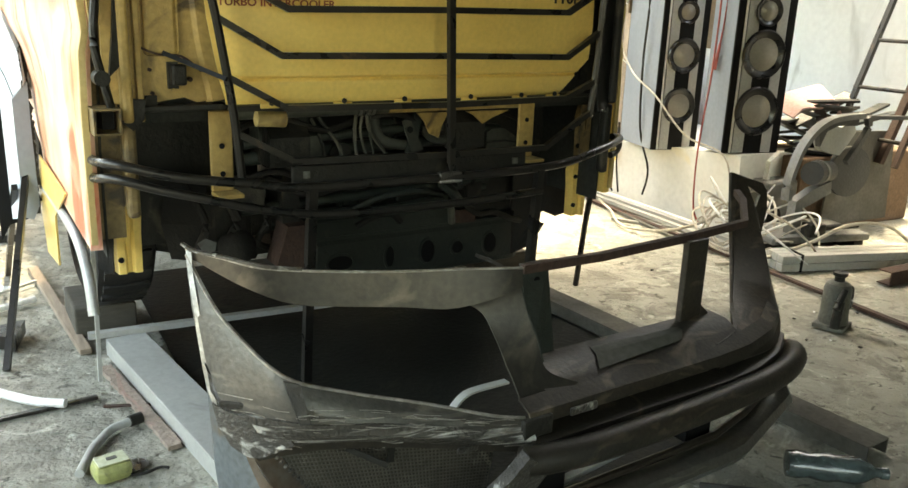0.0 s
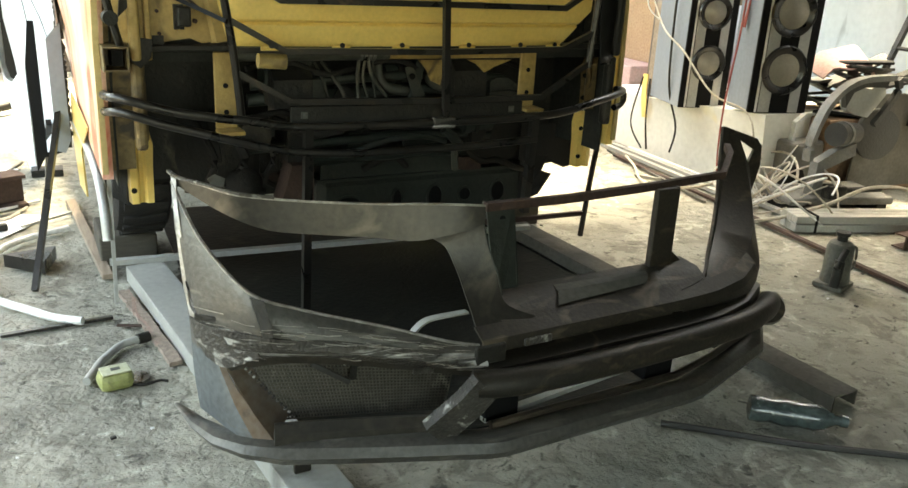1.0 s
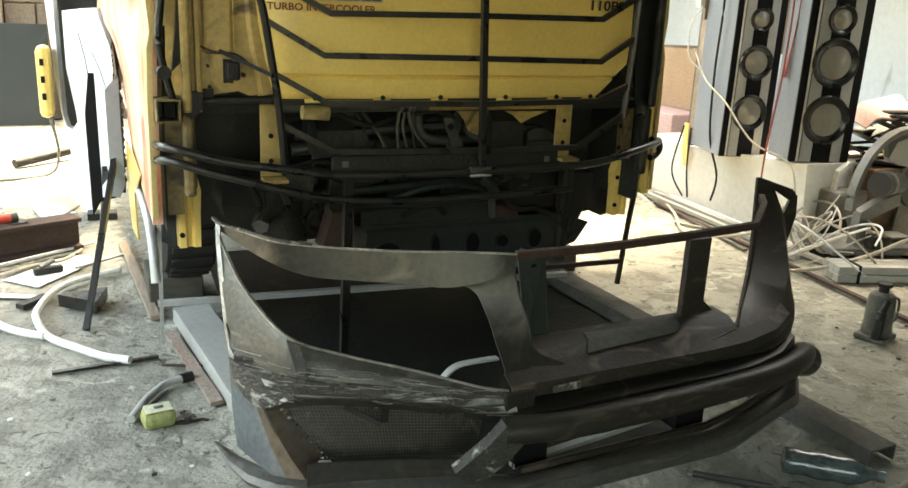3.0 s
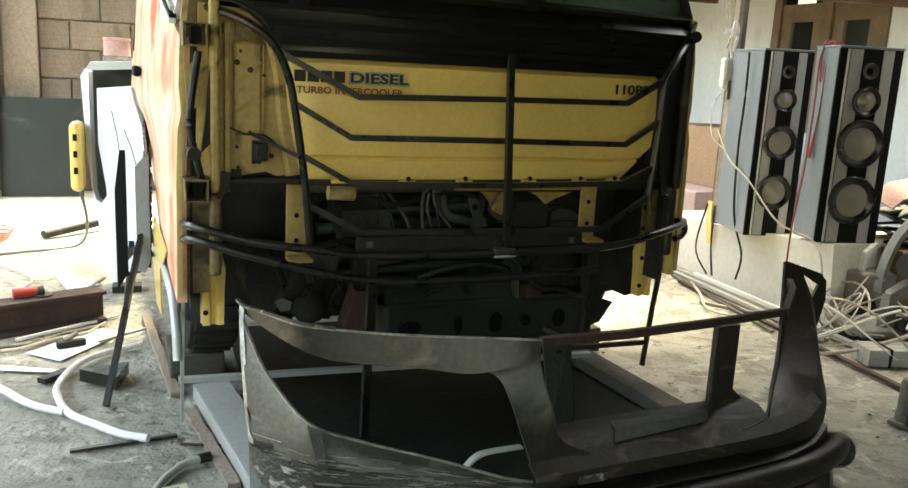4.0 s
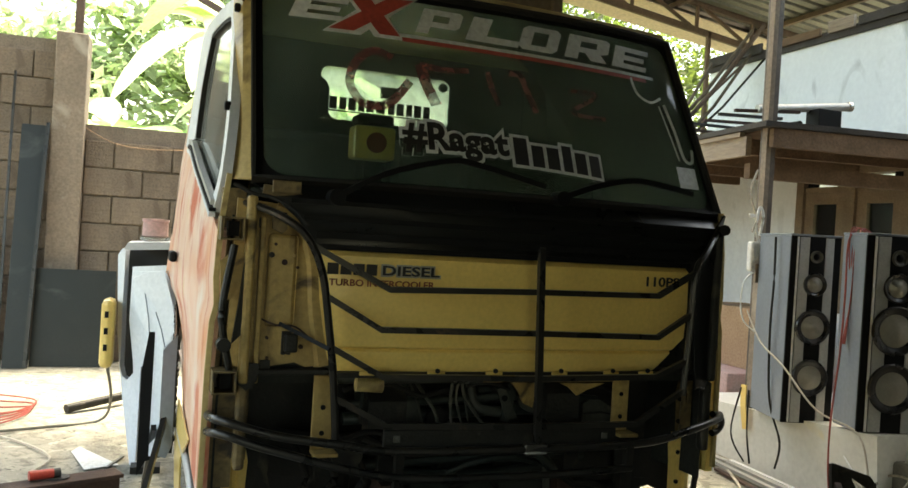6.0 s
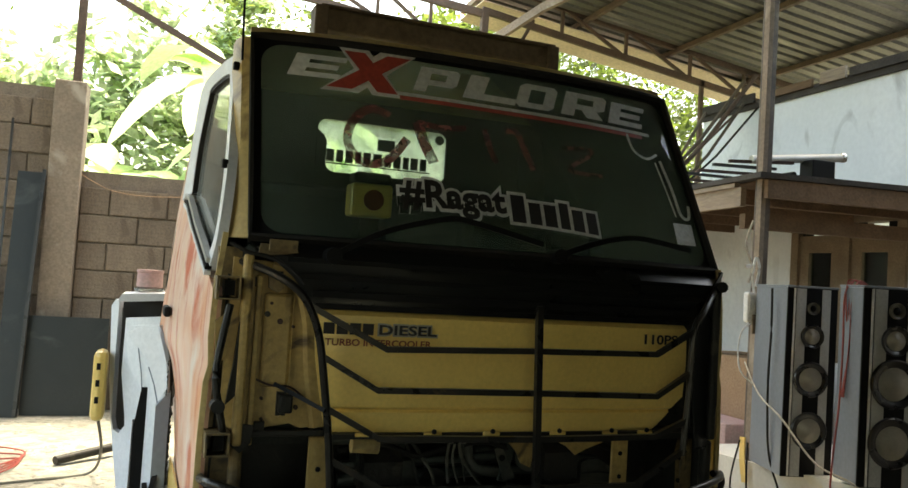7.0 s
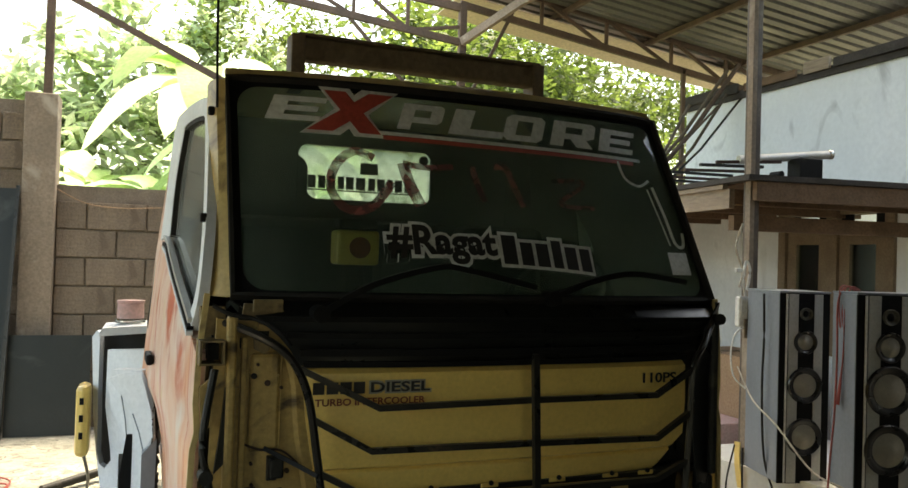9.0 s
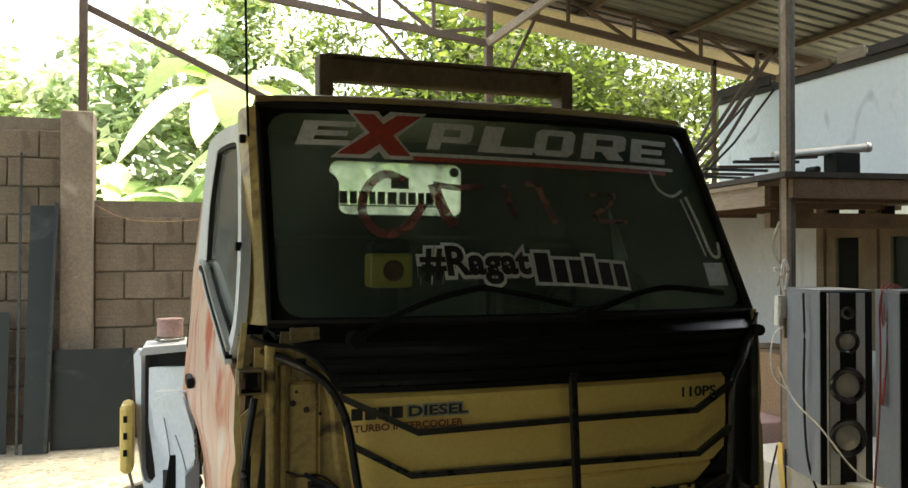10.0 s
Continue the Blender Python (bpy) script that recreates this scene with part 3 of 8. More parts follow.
# dark strip paints the shaded gap under the roof, with its boards
plate_row = setting("trim_wall_top", mk_box((HX - 0.03, -1.0, 3.29), (HX - 0.003, 5.4, 3.37)), "dark_tile", "dark strip for the boards and shaded gap atop the house wall", "trim")
for y, w, dz, m in ((2.35, 0.9, 0.02, "dark_tile"), (3.3, 0.3, 0.05, "pale_wood"), (3.7, 0.7, 0.015, "old_wood"), (4.5, 0.85, 0.04, "dark_tile")):
    part("plank", mk_box((HX - 0.06, y, 3.345), (HX - 0.033, y + w, 3.4 + dz)), m, plate_row)

win = thing("window_1", "brown wooden double window with dim panes", "window", kind="structure")
bm = bmesh.new()
X0, X1 = HX - 0.03, HX + 0.12
YM = (WY0 + WY1) / 2
for lo, hi in (((X0, WY0, WZ1 - 0.09), (X1, WY1, WZ1)), ((X0, WY0, WZ0), (X1, WY1, WZ0 + 0.08)), ((X0, WY0, WZ0 + 0.08), (X1, WY0 + 0.09, WZ1 - 0.09)), ((X0, WY1 - 0.09, WZ0 + 0.08), (X1, WY1, WZ1 - 0.09)), ((X0, YM - 0.06, WZ0 + 0.08), (X1, YM + 0.06, WZ1 - 0.09)), ((X0 + 0.02, WY0 + 0.09, WZ1 - 0.24), (X1 - 0.02, WY1 - 0.09, WZ1 - 0.19))):
    box(bm, lo, hi)
part("window_frame", bm, "door_wood", win)
for y0, y1 in ((WY0 + 0.09, YM - 0.06), (YM + 0.06, WY1 - 0.09)):
    bm = bmesh.new()
    z0, z1 = WZ0 + 0.08, WZ1 - 0.24
    for lo, hi in (((X0 + 0.03, y0, z0), (X1 - 0.05, y0 + 0.11, z1)), ((X0 + 0.03, y1 - 0.11, z0), (X1 - 0.05, y1, z1)), ((X0 + 0.03, y0 + 0.11, z1 - 0.1), (X1 - 0.05, y1 - 0.11, z1)), ((X0 + 0.03, y0 + 0.11, z0), (X1 - 0.05, y1 - 0.11, z0 + 0.25))):
        box(bm, lo, hi)
    sash = part("sash", bm, "door_wood", win)
    part("pane", mk_box((X0 + 0.06, y0 + 0.11, z0 + 0.25), (X0 + 0.066, y1 - 0.11, z1 - 0.1)), "pane", sash)
    for ya, yb in ((y0, y0 + 0.13), (y1 - 0.13, y1)):
        part("transom_vent", mk_box((X0 + 0.05, ya, WZ1 - 0.19), (X0 + 0.06, yb, WZ1 - 0.09)), "black", win)

# porch canopy of the house, its corner at the post
can = thing("porch_canopy", "low porch canopy of old timber with dark roofing", "canopy", kind="structure")
CR = pose(2.44, 2.0, -0.11, 0, 0, -6)
part("roofing", mk_box((-0.05, -0.02, 2.285), (2.0, 4.2, 2.32), CR), "dark_tile", can)
part("fascia", mk_box((-0.02, 0.25, 2.12), (0.02, 4.1, 2.25), CR), "pale_wood", can, "pale board along the eave")
part("side_beam", mk_box((0.02, 0.0, 2.16), (1.95, 0.05, 2.28), CR), "old_wood", can)
part("lower_beam", mk_box((0.05, 0.3, 1.98), (1.9, 0.37, 2.08), CR), "old_wood", can)
for k in range(5):
    part("rafter", mk_box((0.03, 0.55 + 0.8 * k, 2.17), (1.9, 0.61 + 0.8 * k, 2.283), CR), "old_wood", can)
part("under_board", mk_box((0.03, 0.06, 2.278), (1.94, 4.0, 2.284), CR), "old_wood", can)
for k in range(3):
    part("edge_batten", mk_box((-0.04, 0.3 + 1.2 * k, 2.25), (-0.0, 1.4 + 1.2 * k, 2.28), CR @ pose(0, 0, 0, 0.6 * k, 0, 0.5 * k)), "pale_wood", can)

# roof over the right-hand side: corrugated zinc sheets falling towards the house
ROOF_Y0, ROOF_Y1 = 2.6, 7.3


def roof_z(x):
    return 4.56 - 0.135 * (x - 3.0)


bm = bmesh.new()
pitch, amp = 0.19, 0.017
rows = []
prof = []
for i in range(int((ROOF_Y1 - ROOF_Y0) / pitch)):
    y = ROOF_Y0 + i * pitch
    prof += [(y, 0), (y + 0.11, 0), (y + 0.135, amp * 2), (y + 0.165, amp * 2)]
for x in (2.05, 3.4, 4.8, 6.2, 7.6):
    rows.append([(x, y, roof_z(x) + 0.05 + h) for y, h in prof])
skin(bm, rows, thick=0.004, same=True)
setting("roof_sheet", bm, "roof", "weathered corrugated zinc roof sheets", "roof")
setting("eave_board", mk_box((2.02, 6.5, 0.0), (7.6, 7.35, 0.012), Matrix.Translation((0, 0, 4.965 - 0.42)) @ pose(0, 0, 0, 0, math.degrees(math.atan(0.135)), 0) @ Matrix.Translation((0, 0, 0.33))), "soffit", "stained beige boards under the eave", "ceiling")
for k, x in enumerate((2.06, 3.3, 4.55, 5.8, 7.0)):
    setting("purlin", sweep(bmesh.new(), [(x, ROOF_Y0, roof_z(x) + 0.015), (x, ROOF_Y1, roof_z(x) + 0.015)], rect(0.05, 0.06)), "truss" if k else "pillar", "rusty steel purlin under the roof sheets", "purlin")

TY = 6.4


def truss(name, low, top, webs, label):
    t = thing(name, label, "truss", kind="structure")
    for nm, pts, s in (("bottom_chord", low, 0.075), ("top_chord", top, 0.085)):
        part(nm, sweep(bmesh.new(), [(x, TY, z) for x, z in pts], rect(0.05, s)), "truss", t)
    for a, b in webs:
        part("web", sweep(bmesh.new(), [(a[0], TY, a[1]), (b[0], TY, b[1])], rect(0.035, 0.035), up=(0, 1, 0)), "truss", t)
    return t


def lo_z(x):
    return 4.36 - 0.152 * (x - 2.65)


def hi_z(x):
    return 4.63 - 0.152 * (x - 3.1)


nodes = [2.1, 3.0, 3.85, 4.75, 5.55, 6.4]
webs = []
for k, x in enumerate(nodes[1:]):
    webs.append(((x, lo_z(x)), (x, hi_z(x))))
for a, b in zip(nodes[1:], nodes[2:]):
    webs.append(((a, hi_z(a)), (b, lo_z(b))))
truss("roof_truss", [(2.0, lo_z(2.0)), (6.6, lo_z(6.6))], [(2.0, hi_z(2.0)), (6.8, hi_z(6.8))], webs, "brown steel lattice truss at the back edge of the roof")
ll = lambda x: 4.031 - 0.1215 * (x - 2.009)  # noqa: E731
lh = lambda x: 4.417 - 0.1 * (x - 2.009)  # noqa: E731
webs = [((x, ll(x)), (x, lh(x))) for x in (-1.9, -1.0, -0.1, 0.8, 1.4)] + [((a, lh(a)), (b, ll(b))) for a, b in ((-1.0, -0.1), (-0.1, 0.8), (0.8, 1.4), (-1.9, -1.0))]
webs += [((0.705, 4.21), (1.474, 3.42)), ((2.634, 4.44), (2.145, 3.46)), ((1.4, 4.1), (2.0, 4.2))]
truss("open_truss", [(-3.2, ll(-3.2)), (2.03, ll(2.03))], [(-3.2, lh(-3.2)), (2.03, lh(2.03))], webs, "brown steel lattice truss standing open against the sky")
setting("verge_beam", sweep(bmesh.new(), [(2.02, 6.36, 4.03), (2.4, 5.6, 4.32), (2.75, 4.6, 4.45)], rect(0.05, 0.09)), "pillar", "pale steel rafter at the open edge of the roof", "rafter")


def column(x, y, z1, w, material, label):
    return setting("column", mk_box((x - w / 2, y - w / 2, 0), (x + w / 2, y + w / 2, z1), bevel=0.006), material, label, "column")


column(2.035, TY, 4.45, 0.08, "truss", "thin brown steel column behind the truck")
column(4.93, TY, 4.05, 0.05, "truss", "thin brown steel column under the truss")
column(-2.08, 6.23, 4.5, 0.075, "truss", "thin steel column above the block wall")
setting("brace", sweep(bmesh.new(), [(-2.06, 6.3, 4.05), (-0.3, 6.3, 3.23)], rect(0.04, 0.06)), "truss", "slanting steel brace above the block wall", "brace")
post = thing("roof_post", "brown steel roof post with a pale strip", "post", kind="structure")
part("shaft", mk_box((2.462, 2.06, 0), (2.532, 2.13, 4.62), bevel=0.005), "post", post)
part("strip", mk_box((2.454, 2.052, 0.45), (2.488, 2.1, 4.3)), "pillar", post, "pale batten along the post")

# unseen roofs and walls added above and behind the camera to shape the light
setting("roof_front", mk_box((-2.7, -6, 4.1), (3.55, 2.1, 4.14)), "dark_blocker", "unseen dark roof added to shade the front", "roof")
bm = bmesh.new()
for lo, hi in (((-3.2, -6.15, 0), (4.3, -6.0, 0.5)), ((-3.2, -6.15, 2.1), (4.3, -6.0, 4.1)), ((-3.2, -6.15, 0.5), (-2.5, -6.0, 2.1)), ((0.25, -6.15, 0.5), (4.3, -6.0, 2.1))):
    box(bm, lo, hi)
setting("wall_front", bm, "dark_blocker", "unseen dark wall added to shape front light, with an opening", "wall")
setting("wall_right", mk_box((2.95, -5.98, 0), (3.05, 0.26, 4.08)), "dark_blocker", "unseen dark wall added to block light from the right", "wall")

setting("wall_upper_left", mk_box((-2.68, -5.98, 2.35), (-2.6, 1.7, 4.09)), "dark_blocker", "unseen dark wall added to block high light from the left", "wall")
setting("wall_lower_left", mk_box((-2.68, -5.98, 0), (-2.6, -1.8, 2.345)), "dark_blocker", "unseen dark wall added to block front-left light", "wall")

# added board out of view, cuts the bright sky at the back right
setting("roof_fascia", plate(bmesh.new(), [(-0.3, 2.103, 3.3), (3.55, 2.103, 3.76), (3.55, 2.103, 4.8), (1.95, 2.103, 4.8), (1.95, 2.103, 4.14), (-0.3, 2.103, 4.14)], (0, 0.04, 0)), "dark_blocker", "unseen dark board added to block sky between the roofs", "wall")

# two more added roofs out of view, keeping sun off the back floor
setting("roof_mid", mk_box((-1.447, 2.15, 4.55), (-0.45, 4.4, 4.59)), "dark_blocker", "unseen dark roof added to shade the middle", "roof")
setting("roof_side", mk_box((-6, 1.45, 4.55), (-1.45, 5.1, 4.59)), "dark_blocker", "unseen dark roof added to shade the left back floor", "roof")

# ledge that carries the loudspeakers
bm = bmesh.new()
plate(bm, [(2.44, 2.75, 0), (2.44, 2.75, 0.335), (2.44, 1.9, 0.375), (2.40, 0.97, 0.455), (2.44, 0.97, 0)], (1.3, 0.02, 0.0))
setting("ledge", bm, "platform", "low rendered ledge with yellowish stains", "ledge")

# ---- the truck: a stripped yellow cab with a welded bar frame on its nose ----
YAW = 3.0
truck = thing("truck", "yellow light truck cab stripped of its bumper, door in primer", "truck", turn=YAW)
TINV = pose(0, 0, 0, 0, 0, -YAW)


def W(*p):
    return TINV @ Vector(p)


def glass_at(x, z, off=0.0):
    """A point on the bowed windscreen, off metres in front of it."""
    v = (z - 1.49) / 0.69
    xl, xr = -0.885, 0.83 - 0.07 * v
    u = 2 * (x - xl) / (xr - xl) - 1
    return Vector((x, 0.10 + 0.30 * v + 0.10 * abs(u) ** 2.5 - off, z))


def screen_edge(v):
    return -0.885, 0.83 - 0.07 * v


# windscreen
lines = []
for k in range(9):
    v = k / 8
    a, b = screen_edge(v)
    z = 1.49 + 0.69 * v
    lines.append([glass_at(a + (b - a) * i / 24, z) for i in range(25)])
bm = skin(bmesh.new(), lines, thick=0.005, same=True)
screen = part("windscreen", bm, "screen", truck, "dark windscreen with stickers, its film holding dust and reflected haze", True)

# black border round the glass
bm = bmesh.new()
edge = []
for k in range(25):
    a, b = screen_edge(0)
    edge.append(glass_at(a + (b - a) * k / 24, 1.49, 0.003))
for k in range(1, 9):
    v = k / 8
    edge.append(glass_at(screen_edge(v)[1], 1.49 + 0.69 * v, 0.003))
for k in range(1, 25):
    a, b = screen_edge(1)
    edge.append(glass_at(b + (a - b) * k / 24, 2.18, 0.003))
for k in range(7, 0, -1):
    v = k / 8
    edge.append(glass_at(screen_edge(v)[0], 1.49 + 0.69 * v, 0.003))
sweep(bm, edge, rect(0.012, 0.045), up=(0, -1, 0.5), closed=True)
part("screen_seal", bm, "rubber", truck, "black rubber windscreen seal")


# black printed band inside the seal, with rounded corners
def band_ring(inset, n=10):
    xl, xr, zl, zh = -0.885 + inset[0], 0.83 - inset[1], 1.49 + inset[2], 2.18 - inset[3]
    pts, r = [], inset[4]
    for cx, cz, a0 in ((xr - r, zl + r, -90), (xr - r, zh - r, 0), (xl + r, zh - r, 90), (xl + r, zl + r, 180)):
        for k in range(n + 1):
            a = radians(a0 + 90 * k / n)
            x, z = cx + r * math.cos(a), cz + r * math.sin(a)
            if cx > 0:
                x -= 0.07 * (z - 1.49) / 0.69
            pts.append((x, z))
    out = []
    for (xa, za), (xb, zb) in zip(pts, pts[1:] + pts[:1]):
        m = max(1, int(math.hypot(xb - xa, zb - za) / 0.06))
        out += [(xa + (xb - xa) * k / m, za + (zb - za) * k / m) for k in range(m)]
    return out


inner = band_ring((0.03, 0.018, 0.02, 0.022, 0.07))
mid_z = 1.83
rim_a, rim_b = [], []
for x, z in inner:
    rim_a.append(glass_at(x, z, 0.0018))
    zz = min(2.175, max(1.495, z + (0.05 if z > mid_z else -0.05) * (1 if abs(z - mid_z) > 0.25 else 0)))
    v = (zz - 1.49) / 0.69
    xo = -0.882 if x < -0.77 else (0.827 - 0.07 * v if x > 0.69 - 0.07 * v else x)
    zo = 2.177 if z > 2.085 else (1.493 if z < 1.585 else z)
    rim_b.append(glass_at(xo, zo, 0.0018))
bm = bmesh.new()
va, vb = [bm.verts.new(p) for p in rim_a], [bm.verts.new(p) for p in rim_b]
for k in range(len(va)):
    q = (k + 1) % len(va)
    bm.faces.new((va[k], va[q], vb[q], vb[k]))
bmesh.ops.recalc_face_normals(bm, faces=bm.faces[:])
part("screen_band", bm, "black", screen, "black printed border of the glass")

# cab shell: roof, header, pillars, back, floor
def roof_line(y, z, w=0.86):
    return [(-w - 0.005, y + 0.05, z - 0.15), (-w, y + 0.02, z - 0.09), (-w + 0.05, y, z - 0.02), (-w + 0.14, y, z + 0.0), (0, y - 0.02, z + 0.015), (w - 0.19, y, z + 0.0), (w - 0.1, y + 0.01, z - 0.02), (w - 0.045, y + 0.03, z - 0.09), (w - 0.04, y + 0.05, z - 0.15)]


bm = skin(bmesh.new(), [smooth_line(roof_line(y, z), 4) for y, z in ((0.5, 2.225), (0.62, 2.25), (1.0, 2.27), (1.6, 2.26), (1.68, 2.22))], thick=0.01, same=True)
part("roof_panel", bm, "cream_yellow", truck, "faded cream yellow roof panel", True)
top_edge = [glass_at(-0.885 + (0.76 + 0.885) * k / 32, 2.18) + Vector((0, 0.0, 0.012)) for k in range(33)]
bm = skin(bmesh.new(), [top_edge, [p + Vector((0, 0.03, 0.03)) for p in top_edge], resample(smooth_line(roof_line(0.5, 2.222), 4)[3:-3], 32)], thick=0.006, same=True)
part("header", bm, "cream_yellow", truck, "cream edge above the windscreen", True)
for s, name in ((-1, "pillar_left"), (1, "pillar_right")):
    rows = []
    for k in range(7):
        v = k / 6
        a = screen_edge(v)[0 if s < 0 else 1]
        p = glass_at(a, 1.49 + 0.69 * v)
        out = 0.065 if s < 0 else 0.07
        rows.append([p + Vector((0, 0, 0)), p + Vector((s * 0.03, 0.015, 0)), p + Vector((s * out * (1 - 0.35 * v), 0.07, 0)), p + Vector((s * out * (1 - 0.35 * v), 0.15, 0))])
    part("windscreen_pillar", skin(bmesh.new(), rows, thick=0.008, same=True), "cream_yellow" if s < 0 else "black", truck, "cream windscreen pillar" if s < 0 else "dark windscreen pillar", True)
bm = bmesh.new()
RX0, RX1, RZ0, RZ1 = -0.41, 0.255, 1.885, 2.14
for lo, hi in (((-0.93, 1.6, 0.5), (0.86, 1.64, RZ0)), ((-0.9, 1.6, RZ1), (0.8, 1.64, 2.24)), ((-0.92, 1.6, RZ0), (RX0, 1.64, RZ1)), ((RX1, 1.6, RZ0), (0.84, 1.64, RZ1))):
    box(bm, lo, hi)
part("back_panel", bm, "interior", truck)
part("rear_window_pane", mk_box((RX0, 1.615, RZ0), (RX1, 1.62, RZ1)), "rear_glass", truck)
rear_sticker = part("rear_sticker", mk_box((RX0 + 0.046, 1.6085, 1.925), (0.175, 1.6095, 1.932)), "ink", truck, "row of dark bars on the rear window")
x = RX0 + 0.05
for w in (0.05, 0.045, 0.05, 0.04, 0.05, 0.06, 0.045, 0.05, 0.04, 0.05, 0.045):
    part("rear_bar", mk_box((x, 1.606, 1.936), (x + w * 0.75, 1.609, 1.996)), "ink", rear_sticker)
    x += w
part("rear_badge", cyl(bmesh.new(), (0.215, 1.600, 2.1), (0.215, 1.606, 2.1), 0.024), "ink", truck)
part("rear_badge", mk_box((-0.108, 1.6, 2.012), (-0.02, 1.606, 2.068)), "ink", truck)
for cx, cz, sx, sz, r in ((RX0 + 0.045, RZ0, 1, 1, 0.045), (RX1, RZ0, -1, 1, 0.05), (RX1, RZ1, -1, -1, 0.06), (RX0, RZ1, 1, -1, 0.05)):
    arc = [(cx + sx * r * (1 - math.cos(a)), 1.596, cz + sz * r * (1 - math.sin(a))) for a in [math.pi / 2 * k / 6 for k in range(7)]]
    part("window_corner", plate(bmesh.new(), [(cx, 1.596, cz)] + arc, (0, 0.004, 0)), "interior", truck)
part("window_edge", plate(bmesh.new(), [(RX0 - 0.004, 1.592, RZ0), (RX0 + 0.045, 1.592, RZ0), (RX0 + 0.045, 1.592, 2.03), (RX0 + 0.03, 1.592, 2.06), (RX0 - 0.004, 1.592, 2.085)], (0, 0.004, 0)), "interior", truck)
part("cab_floor", mk_box((-0.92, 0.25, 0.86), (0.86, 1.64, 0.9)), "interior", truck)
part("firewall", mk_box((-0.9, 0.26, 0.9), (0.84, 0.29, 1.42)), "interior", truck)

# inside: dashboard, seats, wheel
bm = bmesh.new()
skin(bm, [[(-0.86, 0.24, 1.46), (0.8, 0.24, 1.46)], [(-0.86, 0.4, 1.475), (0.8, 0.4, 1.475)], [(-0.86, 0.55, 1.44), (0.8, 0.55, 1.44)], [(-0.86, 0.6, 1.2), (0.8, 0.6, 1.2)]], 4, 0.02)
part("dashboard", bm, "interior", truck, "dark dusty dashboard")
for x0, x1 in ((-0.75, -0.25), (-0.15, 0.25), (0.28, 0.72)):
    part("seat_back", mk_box((x0, 1.25, 1.15), (x1, 1.4, 1.78), bevel=0.05), "interior", truck)
    part("seat_base", mk_box((x0, 0.85, 1.05), (x1, 1.3, 1.2), bevel=0.05), "interior", truck)
bm = bmesh.new()
rim = [(0.42 + 0.21 * math.cos(a), 0.62 - 0.1 * math.sin(a), 1.48 + 0.17 * math.sin(a)) for a in [2 * math.pi * k / 28 for k in range(28)]]
sweep(bm, rim, ring(8, 0.014), up=(0, -1, 0.6), closed=True)
cyl(bm, (0.42, 0.62, 1.48), (0.42, 0.7, 1.3), 0.03)
box(bm, (0.22, 0.612, 1.465), (0.62, 0.632, 1.495))
part("steering_wheel", bm, "interior", truck)
bm = mk_box((-0.56, 0.27, 1.59), (-0.42, 0.36, 1.70), bevel=0.012)
yb = part("dash_lamp", bm, "yellow", truck, "small yellow box with a round lens behind the glass")
part("lens", cyl(bmesh.new(), (-0.487, 0.27, 1.645), (-0.487, 0.262, 1.645), 0.034), "ink_red", yb)
part("top_case", mk_box((-0.555, 0.262, 1.701), (-0.43, 0.35, 1.735), bevel=0.01), "black", yb)


# stickers and writing on the glass
def sloped(off, x0, drop):
    def place(x, y, z):
        return glass_at(x, z - drop * (x - x0), off - y)
    return place


BLOCK = {
    "E": ((0, 0), (1, 0), (1, 0.22), (0.3, 0.22), (0.3, 0.39), (0.9, 0.39), (0.9, 0.61), (0.3, 0.61), (0.3, 0.78), (1, 0.78), (1, 1), (0, 1)),
    "L": ((0, 0), (1, 0), (1, 0.26), (0.36, 0.26), (0.36, 1), (0, 1)),
    "P": ((0, 0), (0.3, 0), (0.3, 0.78), (0.7, 0.78), (0.7, 0.5), (0.304, 0.5), (0.304, 0.28), (0.9, 0.28), (1, 0.4), (1, 0.9), (0.9, 1), (0, 1)),
    "R": ((0, 0), (0.3, 0), (0.3, 0.78), (0.7, 0.78), (0.7, 0.52), (0.304, 0.52), (0.304, 0.3), (0.45, 0.3), (0.62, 0), (1, 0), (0.82, 0.32), (1, 0.42), (1, 0.9), (0.9, 1), (0, 1)),
    "O": ((0.12, 0), (0.88, 0), (1, 0.14), (1, 0.86), (0.88, 1), (0.12, 1), (0, 0.86), (0, 0.504), (0.3, 0.504), (0.3, 0.78), (0.7, 0.78), (0.7, 0.22), (0.3, 0.22), (0.3, 0.496), (0, 0.496), (0, 0.14)),
}
EX = [("E", -0.775, -0.572, "sticker", 2.05, 2.134), ("X", -0.648, -0.352, "sticker_red", 2.022, 2.164), ("P", -0.352, -0.17, "sticker", 2.05, 2.145), ("L", -0.172, 0.042, "sticker", 2.05, 2.145), ("O", 0.036, 0.222, "sticker", 2.05, 2.148), ("R", 0.222, 0.446, "sticker", 2.05, 2.148), ("E", 0.436, 0.642, "sticker", 2.05, 2.142)]
